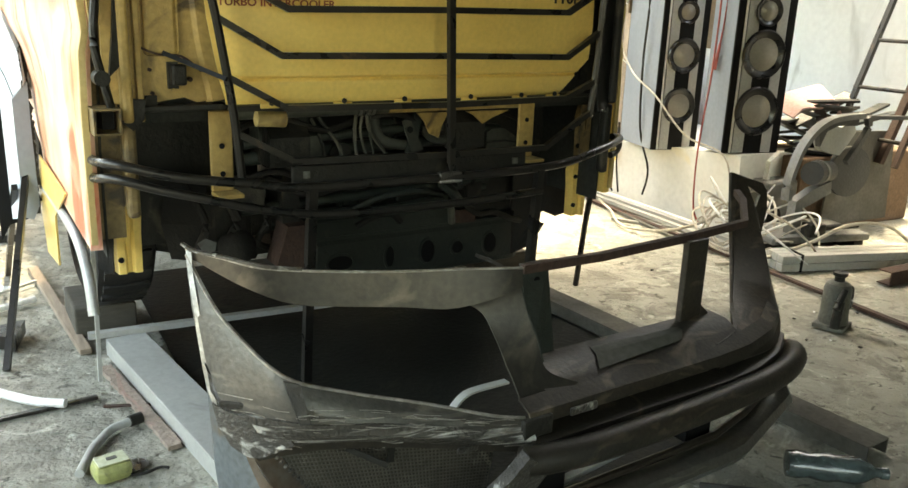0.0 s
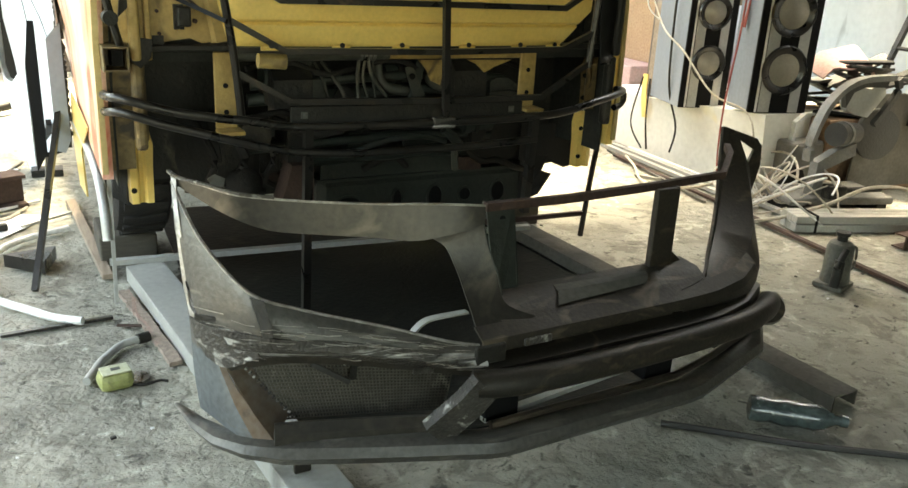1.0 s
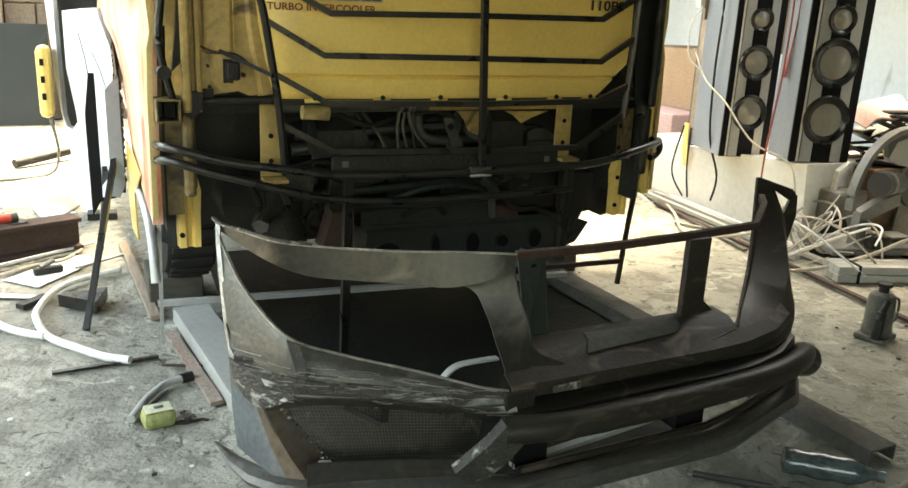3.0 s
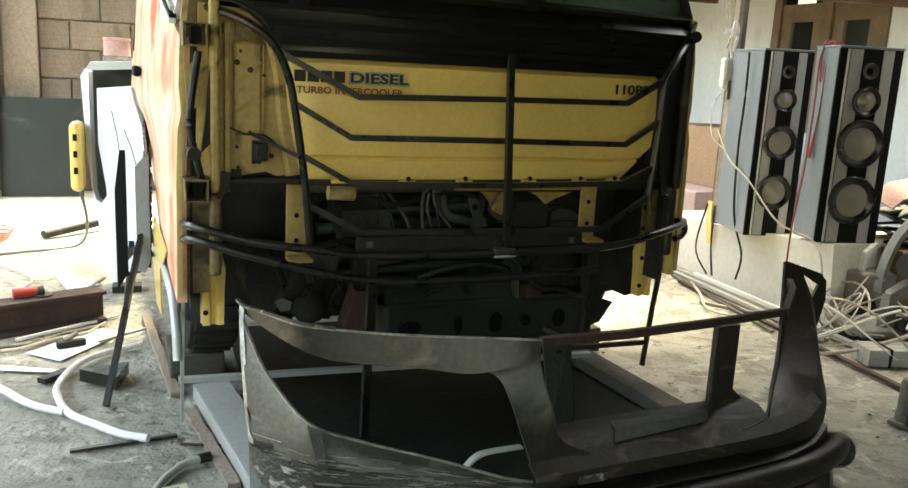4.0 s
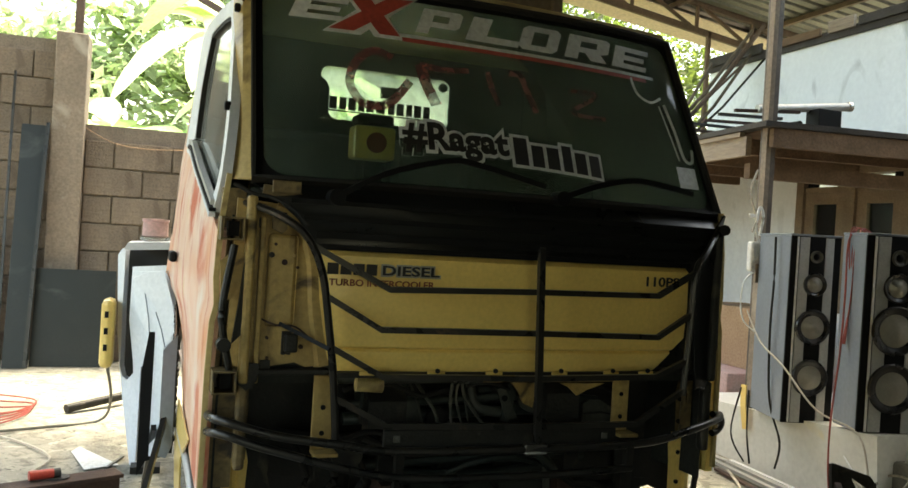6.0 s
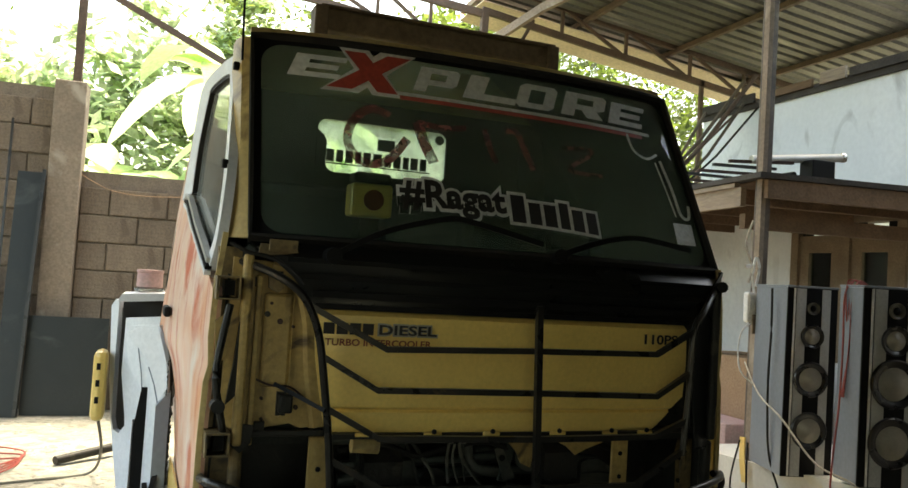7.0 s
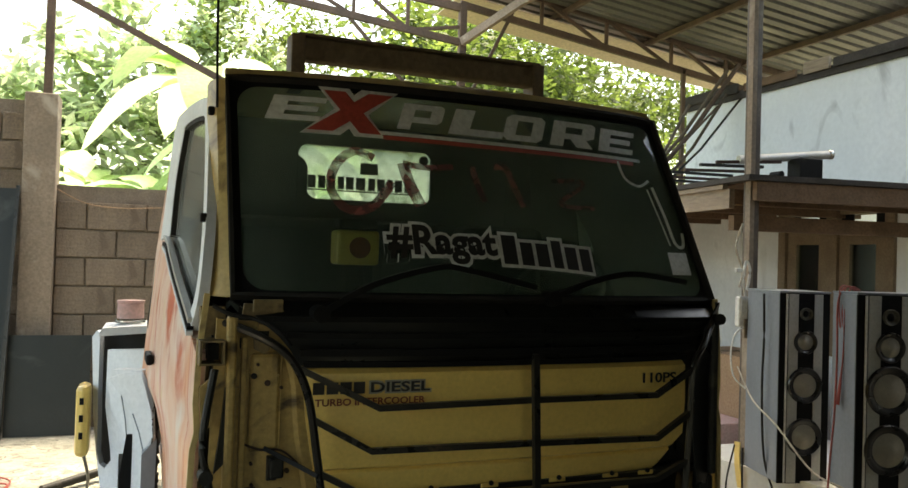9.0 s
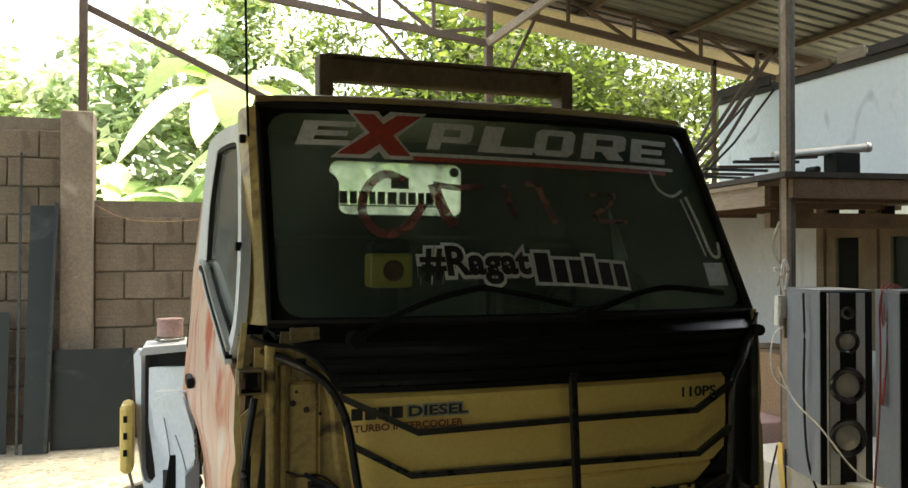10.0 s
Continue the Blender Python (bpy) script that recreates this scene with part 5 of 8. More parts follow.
bars = [
    [(-0.72, 1.3), (-0.485, 1.182), (0, 1.192), (0.442, 1.196), (0.582, 1.28)],
    [(-0.674, 1.155), (-0.505, 1.06), (0.0, 1.06), (0.448, 1.057), (0.586, 1.145)],
    [(-0.652, 1.004), (-0.493, 0.918), (0.014, 0.915), (0.447, 0.924), (0.58, 0.984)],
    [(-0.633, 0.855), (-0.474, 0.769), (0.014, 0.762), (0.383, 0.765), (0.567, 0.882)],
]
for pts in bars:
    part("grille_bar", sweep(bmesh.new(), [W(x, 0.0, z) for x, z in pts], SQ, up=(0, 0, 1)), "bar", truck, "bare black steel bar")
part("centre_bar", sweep(bmesh.new(), [W(-0.006, -0.024, 1.335), W(0.02, -0.024, 0.69)], rect(0.02, 0.02), up=(0, 1, 0)), "bar", truck, "upright black steel bar")
part("side_bar", sweep(bmesh.new(), smooth_line([W(x, y, z) for x, y, z in ((-0.924, 0.13, 1.42), (-0.83, 0.03, 1.388), (-0.746, 0.0, 1.331), (-0.693, 0.0, 1.226), (-0.662, 0.0, 1.056), (-0.64, 0.0, 0.899), (-0.623, 0.0, 0.715))], 5), ring(8, 0.012), up=(0, 1, 0)), "bar", truck, "bent dark side tube", True)
part("side_bar", sweep(bmesh.new(), smooth_line([W(x, y, z) for x, y, z in ((0.76, 0.14, 1.43), (0.64, 0.03, 1.35), (0.581, 0.0, 1.28), (0.573, 0.0, 1.085), (0.558, 0.0, 0.861))], 5), ring(8, 0.011), up=(0, 1, 0)), "bar", truck, "bent dark side tube", True)
hoop_a = [(-0.99, 0.25, 0.77), (-0.985, 0.08, 0.785), (-0.94, -0.01, 0.788), (-0.8, -0.03, 0.751), (-0.6, -0.03, 0.72), (-0.434, -0.03, 0.698), (0.03, -0.03, 0.697), (0.4, -0.03, 0.709), (0.6, 0.0, 0.742), (0.78, 0.1, 0.755), (0.875, 0.22, 0.745)]
part("hoop_bar", sweep(bmesh.new(), smooth_line([W(*p) for p in hoop_a], 8), ring(10, 0.013)), "bar", truck, "long bowed black hoop bar", True)
hoop_b = [(-0.99, 0.25, 0.71), (-0.985, 0.08, 0.74), (-0.94, -0.01, 0.75), (-0.8, -0.03, 0.707), (-0.44, -0.03, 0.62), (0.025, -0.03, 0.613), (0.36, -0.03, 0.628)]
part("hoop_bar", sweep(bmesh.new(), smooth_line([W(*p) for p in hoop_b], 8), ring(10, 0.0125)), "bar", truck, "long bowed black hoop bar", True)
loop_pts = [W(0.83 + 0.055 * math.cos(a), 0.2 + 0.02 * math.cos(a), 0.715 + 0.035 * math.sin(a)) for a in [math.pi * (k / 10 - 0.5) for k in range(11)]]
part("hoop_end", sweep(bmesh.new(), loop_pts, ring(10, 0.013), up=(0, 1, 0)), "bar", truck, "turned end of the hoop bar", True)
for a, b, w in (((-0.434, -0.03, 0.70), (-0.40, 0.14, 0.02), 0.026), ((0.346, -0.03, 0.70), (0.352, -0.0, 0.36), 0.026)):
    part("lower_upright", sweep(bmesh.new(), [W(*a), W(*b)], rect(w, w), up=(0, 1, 0)), "bar", truck, "black upright below the hoop")
part("long_rod", sweep(bmesh.new(), [W(0.905, 0.35, 1.43), W(0.925, 0.35, 0.95), W(0.92, 0.38, 0.66), W(0.898, 0.4, 0.35), W(0.882, 0.41, 0.085)], rect(0.016, 0.016), up=(0, 1, 0)), "bar", truck, "long black rod hanging beside the cab")
part("long_rod", sweep(bmesh.new(), [W(-0.975, 0.3, 0.93), W(-0.98, 0.35, 0.62), W(-0.99, 0.38, 0.03)], rect(0.012, 0.012), up=(0, 1, 0)), "galv", truck, "thin grey rod hanging beside the cab")
part("rod_tie", sweep(bmesh.new(), [W(0.42, 0.412, 0.186), W(0.884, 0.412, 0.187)], rect(0.018, 0.018)), "rusty", truck, "rusty bar joined to the hanging rod")
part("weld_spot", mk_box((-0.03, -0.012, -0.018), (0.05, 0.012, 0.018), Matrix.Translation(W(0.0, -0.03, 0.697)), bevel=0.005), "weld", truck)

# ---- under the panel: frame, axle, pipes and brackets ----
part("cross_tube", sweep(bmesh.new(), [(-0.6, 0.2, 0.885), (0.48, 0.2, 0.885)], ring(10, 0.018)), "old_yellow", truck, "cream pipe under the front panel", True)
for x0, x1, z0, y in ((-0.67, -0.605, 0.67, 0.16), (0.405, 0.47, 0.70, 0.16)):
    b = part("stay_bracket", mk_box((x0, y, z0), (x1, y + 0.012, 0.9), bevel=0.004), "old_yellow", truck, "yellow pressed stay with holes")
    part("bracket_foot", mk_box((x0, y - 0.06, z0 - 0.012), (x1 + 0.01, y + 0.012, z0), bevel=0.003), "old_yellow", b)
    for zz in (z0 + 0.05, z0 + 0.13):
        part("bracket_hole", cyl(bmesh.new(), ((x0 + x1) / 2, y - 0.003, zz), ((x0 + x1) / 2, y + 0.002, zz), 0.008, seg=10), "black", b)


def hung_bracket(x0, x1, z0, z1, y, label, m="yellow"):
    xm = (x0 + x1) / 2
    rows = []
    for z, a, b in ((z1, x0 + 0.012, x1 - 0.012), (z1 - 0.05, x0, x1), ((z0 + z1) / 2, x0 + 0.006, x1 - 0.004), (z0, x0 + 0.008, x1 - 0.006)):
        rows.append([Vector((a, y + 0.04, z)), Vector((a + 0.005, y, z)), Vector((xm - 0.012, y, z)), Vector((xm - 0.004, y + 0.014, z)), Vector((xm + 0.008, y + 0.014, z)), Vector((xm + 0.016, y, z)), Vector((b - 0.005, y, z)), Vector((b, y + 0.04, z))])
    b = part("hung_bracket", skin(bmesh.new(), rows, thick=0.006, same=True), m, truck, label)
    for zz in (z0 + 0.045, z1 - 0.07):
        part("bracket_hole", cyl(bmesh.new(), (xm - 0.025, y - 0.004, zz), (xm - 0.025, y + 0.003, zz), 0.009, seg=10), "black", b)
    return b


hung_bracket(-0.917, -0.826, 0.4, 0.64, 0.34, "yellow pressed bracket hanging below the cab corner")
hung_bracket(0.79, 0.875, 0.41, 0.64, 0.31, "yellow pressed bracket hanging below the cab corner")
hung_bracket(0.765, 0.8, 0.66, 0.86, 0.25, "grimy yellow stay behind the hoop bar", "hinge")

# chassis: side rails, front cross member with lightening holes
for x in (-0.36, 0.36):
    part("chassis_rail", mk_box((x - 0.03, 0.35, 0.48), (x + 0.03, 3.4, 0.66)), "greasy", truck, "greasy black chassis rail")
# hidden deck, added to keep light off the floor under the truck
part("load_deck", mk_box((-0.84, 1.7, 0.8), (0.8, 4.2, 0.86)), "old_wood", truck, "unseen deck added behind the cab to shade the floor")
cm = part("cross_member", mk_box((-0.2, 0.58, 0.16), (0.76, 0.68, 0.36), bevel=0.03), "frame_paint", truck, "dark green cross member with oval holes")
for x, w, h in ((-0.08, 0.1, 0.035), (0.13, 0.035, 0.05), (0.3, 0.06, 0.055), (0.44, 0.05, 0.03), (0.6, 0.06, 0.05)):
    bm = bmesh.new()
    cyl(bm, (0, -0.003, 0), (0, 0.02, 0), 1, seg=20)
    bmesh.ops.transform(bm, matrix=Matrix.Translation((x, 0.578, 0.255)) @ Matrix.Diagonal((w / 2, 1, h / 1.2, 1)), verts=bm.verts[:])
    part("oval_hole", bm, "black", cm)
    lip = [(x + 0.5 * (w + 0.012) * math.cos(a), 0.577, 0.255 + (h / 1.2 + 0.006) * math.sin(a)) for a in [2 * math.pi * k / 20 for k in range(20)]]
    part("hole_rim", sweep(bmesh.new(), lip, rect(0.008, 0.008), up=(0, 1, 0), closed=True), "frame_paint", cm)
part("member_shelf", mk_box((-0.22, 0.54, 0.36), (0.76, 0.66, 0.372)), "frame_paint", cm)
part("radiator", mk_box((-0.34, 0.62, 0.38), (0.42, 0.7, 0.86), bevel=0.01), "greasy", truck, "dirty black radiator core")
part("axle_beam", sweep(bmesh.new(), [(-0.75, 0.95, 0.36), (-0.45, 0.92, 0.28), (0.45, 0.92, 0.28), (0.75, 0.95, 0.36)], rect(0.08, 0.09)), "greasy", truck)
for x in (-0.36, 0.4):
    part("leaf_spring", sweep(bmesh.new(), [(x, 0.45, 0.42), (x, 0.95, 0.33), (x, 1.6, 0.44)], rect(0.07, 0.05)), "rusty", truck)
for x0, x1, z in ((-0.47, -0.34, 0.78), (0.18, 0.31, 0.80)):
    bm = sweep(bmesh.new(), [(x0, 0.32, z), (x1, 0.32, z)], [(-0.09, -0.07), (0.09, -0.07), (0.09, 0.02), (0.05, 0.06), (-0.05, 0.07), (-0.09, 0.03)])
    part("air_duct", bm, "greasy", truck, "dark moulded air duct")
for x, z, a in ((0.05, 0.785, 12), (0.2, 0.8, -8)):
    part("pedal_lever", mk_box((-0.018, -0.006, -0.07), (0.018, 0.006, 0.07), Matrix.Translation((x, 0.27, z)) @ pose(0, 0, 0, 0, a, 0), bevel=0.004), "frame_paint", truck)
# pressed housings, curved duct, cables and plates right under the front panel
HB = [(-0.395, 0.69), (-0.39, 0.745), (-0.378, 0.782), (-0.285, 0.785), (-0.27, 0.75), (-0.26, 0.69)]
hous = part("heater_housing", plate(bmesh.new(), [(x, 0.29, z) for x, z in HB], (0, 0.12, 0)), "duct", truck, "olive grey moulded housing")
part("housing_lid", plate(bmesh.new(), [(-0.383, 0.285, 0.772), (-0.375, 0.285, 0.79), (-0.288, 0.285, 0.792), (-0.28, 0.285, 0.772)], (0, 0.13, 0)), "duct", hous)
HB = [(0.36, 0.69), (0.362, 0.77), (0.385, 0.782), (0.44, 0.78), (0.49, 0.75), (0.515, 0.72), (0.516, 0.69)]
hous = part("heater_housing", plate(bmesh.new(), [(x, 0.29, z) for x, z in HB], (0, 0.12, 0)), "duct", truck, "olive grey moulded housing with a rounded shoulder")
part("housing_seam", sweep(bmesh.new(), [(0.363, 0.284, 0.735), (0.44, 0.284, 0.738), (0.5, 0.284, 0.728)], rect(0.006, 0.006), up=(0, -1, 0)), "greasy", hous)
part("curved_duct", sweep(bmesh.new(), smooth_line([(-0.085, 0.3, 0.87), (-0.085, 0.29, 0.8), (-0.062, 0.28, 0.765), (-0.015, 0.28, 0.752), (0.03, 0.29, 0.745)], 5), ring(10, 0.019)), "duct", truck, "grey curved duct", True)
part("curved_duct", sweep(bmesh.new(), smooth_line([(0.1, 0.3, 0.84), (0.105, 0.29, 0.79), (0.135, 0.285, 0.762), (0.19, 0.285, 0.752), (0.25, 0.29, 0.745)], 5), ring(10, 0.016)), "duct", truck, "grey curved duct", True)
lp = part("linkage_plate", plate(bmesh.new(), [(0.0, 0.262, 0.83), (0.03, 0.262, 0.838), (0.062, 0.262, 0.77), (0.085, 0.262, 0.73), (0.04, 0.262, 0.722)], (0, 0.008, 0)), "duct", truck, "grey linkage plate with a hole")
part("plate_hole", cyl(bmesh.new(), (0.028, 0.256, 0.8), (0.028, 0.261, 0.8), 0.011, seg=12), "black", lp)
for pts, r in (([(-0.3, 0.26, 0.855), (-0.262, 0.26, 0.805), (-0.23, 0.26, 0.76), (-0.21, 0.27, 0.71)], 0.0065), ([(-0.32, 0.27, 0.85), (-0.29, 0.27, 0.79), (-0.27, 0.27, 0.72)], 0.005), ([(-0.172, 0.25, 0.87), (-0.175, 0.26, 0.8), (-0.166, 0.26, 0.72)], 0.006), ([(-0.15, 0.25, 0.87), (-0.155, 0.26, 0.8), (-0.13, 0.26, 0.72)], 0.005), ([(-0.14, 0.25, 0.87), (-0.125, 0.26, 0.81), (-0.085, 0.26, 0.755), (-0.05, 0.26, 0.715)], 0.006), ([(-0.12, 0.26, 0.86), (-0.115, 0.27, 0.79), (-0.1, 0.27, 0.72)], 0.004)):
    part("control_cable", sweep(bmesh.new(), smooth_line(pts, 5), ring(7, r)), "duct", truck, "grey control cable", True)
for x in (-0.19, -0.175, -0.16, -0.145):
    part("tube_clamp", lathe(bmesh.new(), [(0.017, -0.005), (0.022, -0.005), (0.022, 0.005), (0.017, 0.005)], Matrix.Translation((x, 0.2, 0.885)) @ pose(0, 0, 0, 0, 90, 0), 14), "chrome", truck, "", True)
part("tube_sleeve", sweep(bmesh.new(), [(-0.6, 0.2, 0.885), (-0.09, 0.2, 0.885)], ring(12, 0.0195)), "duct", truck, "grey sleeve on the pipe", True)
part("pipe_stub", cyl(bmesh.new(), (-0.46, 0.13, 0.872), (-0.545, 0.13, 0.878), 0.023, 0.023, 16), "cream_yellow", truck, "cream pipe stub", True)
for pts in ([(0.03, 0.862), (0.15, 0.86), (0.125, 0.815), (0.115, 0.775), (0.08, 0.79), (0.06, 0.83)], [(0.22, 0.86), (0.4, 0.858), (0.33, 0.835), (0.29, 0.815), (0.255, 0.845)]):
    part("floor_gusset", plate(bmesh.new(), [(x, 0.215, z) for x, z in pts], (0, 0.01, 0)), "old_yellow", truck, "yellow pressed gusset under the floor")
rail = part("front_rail", mk_box((-0.47, 0.03, 0.69), (0.33, 0.05, 0.748), TINV, bevel=0.004), "greasy", truck, "dark flat rail behind the bars")
for x, z in ((0.285, 0.722), (-0.43, 0.722)):
    part("rail_hole", mk_box((x - 0.01, 0.024, z - 0.01), (x + 0.01, 0.029, z + 0.01), TINV), "jack", rail)
part("bay_panel", mk_box((-0.22, 0.5, 0.385), (0.36, 0.512, 0.468), bevel=0.003), "frame_paint", truck, "dark green flat panel above the cross member")
for pts, r, m in (([(-0.16, 0.3, 0.535), (-0.05, 0.29, 0.572), (0.09, 0.29, 0.58), (0.2, 0.32, 0.55)], 0.011, "frame_paint"), ([(0.17, 0.28, 0.605), (0.215, 0.28, 0.57), (0.26, 0.3, 0.525)], 0.019, "frame_paint"), ([(0.24, 0.32, 0.53), (0.255, 0.34, 0.47), (0.27, 0.36, 0.43)], 0.014, "duct"), ([(0.3, 0.34, 0.51), (0.37, 0.34, 0.46), (0.45, 0.35, 0.455), (0.53, 0.36, 0.42), (0.6, 0.38, 0.4)], 0.013, "greasy"), ([(-0.06, 0.48, 0.42), (0.0, 0.46, 0.455), (0.07, 0.46, 0.46), (0.12, 0.48, 0.42)], 0.012, "rubber"), ([(-0.45, 0.34, 0.66), (-0.3, 0.32, 0.6), (-0.1, 0.33, 0.64), (0.1, 0.33, 0.61), (0.35, 0.36, 0.65)], 0.016, "rubber"), ([(-0.3, 0.36, 0.52), (0.0, 0.37, 0.5), (0.3, 0.4, 0.52)], 0.02, "frame_paint")):
    part("pipe", sweep(bmesh.new(), smooth_line(pts, 5), ring(9, r)), m, truck, "", True)
part("mounting_box", plate(bmesh.new(), [(-0.39, 0.3, 0.5), (-0.315, 0.3, 0.5), (-0.315, 0.3, 0.35), (-0.43, 0.3, 0.37)], (0, 0.1, 0)), "rusty", truck, "brown-stained mounting box")
part("tow_lever", sweep(bmesh.new(), [(0.52, 0.55, 0.215), (0.58, 0.54, 0.19), (0.65, 0.54, 0.15)], rect(0.014, 0.03), up=(0, -1, 0)), "saw", truck, "pale lever at the cross member")
# pale patches painted where lit floor shows through gaps in the arch
star = [(-0.566, 0.467), (-0.548, 0.455), (-0.532, 0.466), (-0.528, 0.447), (-0.488, 0.436), (-0.51, 0.425), (-0.505, 0.4), (-0.53, 0.408), (-0.552, 0.398), (-0.55, 0.425)]
part("torn_paper", plate(bmesh.new(), [(x, 0.39, z) for x, z in star], (0, 0.002, 0)), "plain_white", truck, "pale patch standing in for bright floor seen through a gap")
part("torn_paper", plate(bmesh.new(), [(-0.66, 0.38, 0.455), (-0.635, 0.38, 0.47), (-0.6, 0.38, 0.452), (-0.605, 0.38, 0.425), (-0.64, 0.38, 0.418)], (0, 0.002, 0)), "saw", truck)
part("splash_strip", skin(bmesh.new(), [[(-0.945, 0.37, 0.64), (-0.9, 0.36, 0.64)], [(-0.95, 0.37, 0.52), (-0.91, 0.355, 0.52)], [(-0.955, 0.38, 0.42), (-0.915, 0.36, 0.4)]], 4, 0.01), "rubber", truck, "black rubber strip beside the bracket")
part("arch_plate", plate(bmesh.new(), [(-0.985, 0.31, 0.69), (-0.925, 0.31, 0.67), (-0.94, 0.31, 0.55), (-0.99, 0.31, 0.5)], (0, 0.012, 0)), "hinge", truck, "grimy yellow plate behind the hoop ends")
for k in range(3):
    x = -0.68 + 0.1 * k
    part("side_pipe", sweep(bmesh.new(), smooth_line([(x, 0.42, 0.64), (x + 0.05, 0.38, 0.52), (x + 0.03, 0.42, 0.42), (x + 0.1 + 0.04 * k, 0.5, 0.36)], 4), ring(7, 0.012 + 0.006 * (k % 2))), "rubber", truck, "", True)
part("rubber_boot", lathe(bmesh.new(), [(0.03, 0.0), (0.055, 0.01), (0.04, 0.025), (0.055, 0.04), (0.04, 0.055), (0.052, 0.07), (0.03, 0.085)], Matrix.Translation((-0.55, 0.4, 0.42)) @ pose(0, 0, 0, 70, 0, 20), 18), "rubber", truck, "ribbed black rubber boot", True)
part("steering_box", mk_box((-0.62, 0.42, 0.40), (-0.46, 0.6, 0.62), bevel=0.03), "greasy", truck, "greasy steering box")
for lo, hi in (((-0.93, 0.55, 0.42), (-0.40, 0.58, 0.88)), ((0.42, 0.55, 0.40), (0.86, 0.58, 0.88))):
    part("inner_guard", mk_box(lo, hi), "greasy", truck, "dark inner wheel guard")
# engine mass and sump, added to block the bright floor beyond
part("engine_block", mk_box((-0.3, 0.8, 0.35), (0.3, 1.9, 0.84), bevel=0.05), "greasy", truck, "greasy engine under the cab")
part("sump", mk_box((-0.2, 0.85, 0.22), (0.2, 1.5, 0.35), bevel=0.04), "greasy", truck)
part("side_guard", plate(bmesh.new(), [(0.64, 0.49, 0.56), (0.93, 0.49, 0.55), (0.93, 0.49, 0.372), (0.87, 0.49, 0.36), (0.805, 0.49, 0.388), (0.735, 0.49, 0.376), (0.64, 0.49, 0.41)], (0, 0.008, 0)), "rubber", truck, "black rubber guard behind the bracket")
part("torn_flap", plate(bmesh.new(), [(0.66, 0.5, 0.43), (0.78, 0.48, 0.42), (0.745, 0.47, 0.36), (0.79, 0.46, 0.345), (0.73, 0.46, 0.26), (0.66, 0.5, 0.22)], (0, 0.012, 0)), "rubber", truck, "torn black rubber flap")
part("mud_guard", skin(bmesh.new(), [[(-0.72, 0.5, 0.66), (-0.62, 0.42, 0.66)], [(-0.74, 0.5, 0.5), (-0.6, 0.42, 0.5)], [(-0.7, 0.56, 0.36), (-0.62, 0.5, 0.36)]], 4, 0.008), "rubber", truck)

# more of the bared engine bay: pipes, cylinders, brackets and looms
for x, y, z, r, d, ax in ((-0.42, 0.34, 0.8, 0.045, 0.12, 0), (-0.2, 0.36, 0.72, 0.04, 0.1, 1), (0.02, 0.34, 0.8, 0.035, 0.14, 0), (0.28, 0.34, 0.74, 0.05, 0.1, 1), (0.36, 0.38, 0.6, 0.04, 0.12, 0), (-0.5, 0.4, 0.6, 0.055, 0.1, 1), (-0.08, 0.42, 0.56, 0.045, 0.16, 0), (0.15, 0.4, 0.62, 0.03, 0.12, 2)):
    e = ((1, 0, 0), (0, 1, 0), (0, 0, 1))[ax]
    a, b = [Vector((x, y, z)) + Vector(e) * (q * d / 2) for q in (-1, 1)]
    c = part("cylinder", cyl(bmesh.new(), a, b, r, r * 0.92, 18), ("frame_paint", "greasy")[ax % 2], truck, "greasy cylinder in the engine bay", True)
    part("collar", cyl(bmesh.new(), a.lerp(b, 0.35), a.lerp(b, 0.45), r * 1.15, r * 1.15, 18), "greasy", c, "", True)
for x, y, z, w, h, m in ((-0.36, 0.3, 0.83, 0.05, 0.035, "frame_paint"), (0.12, 0.3, 0.84, 0.04, 0.03, "greasy"), (0.3, 0.32, 0.82, 0.045, 0.04, "frame_paint"), (-0.15, 0.42, 0.62, 0.09, 0.05, "frame_paint"), (0.2, 0.44, 0.5, 0.12, 0.04, "frame_paint"), (-0.45, 0.44, 0.5, 0.06, 0.06, "greasy"), (0.38, 0.4, 0.7, 0.03, 0.06, "frame_paint")):
    b = part("mounting_block", mk_box((x - w, y, z - h), (x + w, y + 0.09, z + h), bevel=0.012), m, truck, "greasy mounting block")
    for q in (-0.6, 0.6):
        part("bolt", cyl(bmesh.new(), (x + q * w, y + 0.002, z), (x + q * w, y - 0.01, z), 0.008, seg=6), "greasy", b)
for z, y, r in ((0.79, 0.3, 0.016), (0.735, 0.34, 0.022), (0.56, 0.38, 0.018), (0.48, 0.46, 0.026)):
    part("cross_pipe", sweep(bmesh.new(), smooth_line([(-0.52, y + 0.03, z - 0.02), (-0.2, y, z), (0.15, y, z + 0.01), (0.44, y + 0.03, z - 0.015)], 5), ring(10, r)), "frame_paint", truck, "dark pipe across the engine bay", True)
for z, y in ((0.835, 0.26), (0.66, 0.3)):
    part("wiring_loom", sweep(bmesh.new(), smooth_line([(-0.55 + 0.13 * k, y + 0.02 * (k % 2), z + 0.025 * math.sin(2.1 * k)) for k in range(9)], 4), ring(8, 0.01)), "rubber", truck, "sagging black wiring loom", True)
part("frame_tie", mk_box((-0.56, 0.5, 0.55), (0.46, 0.52, 0.62), bevel=0.004), "frame_paint", truck, "dull green cross tie")


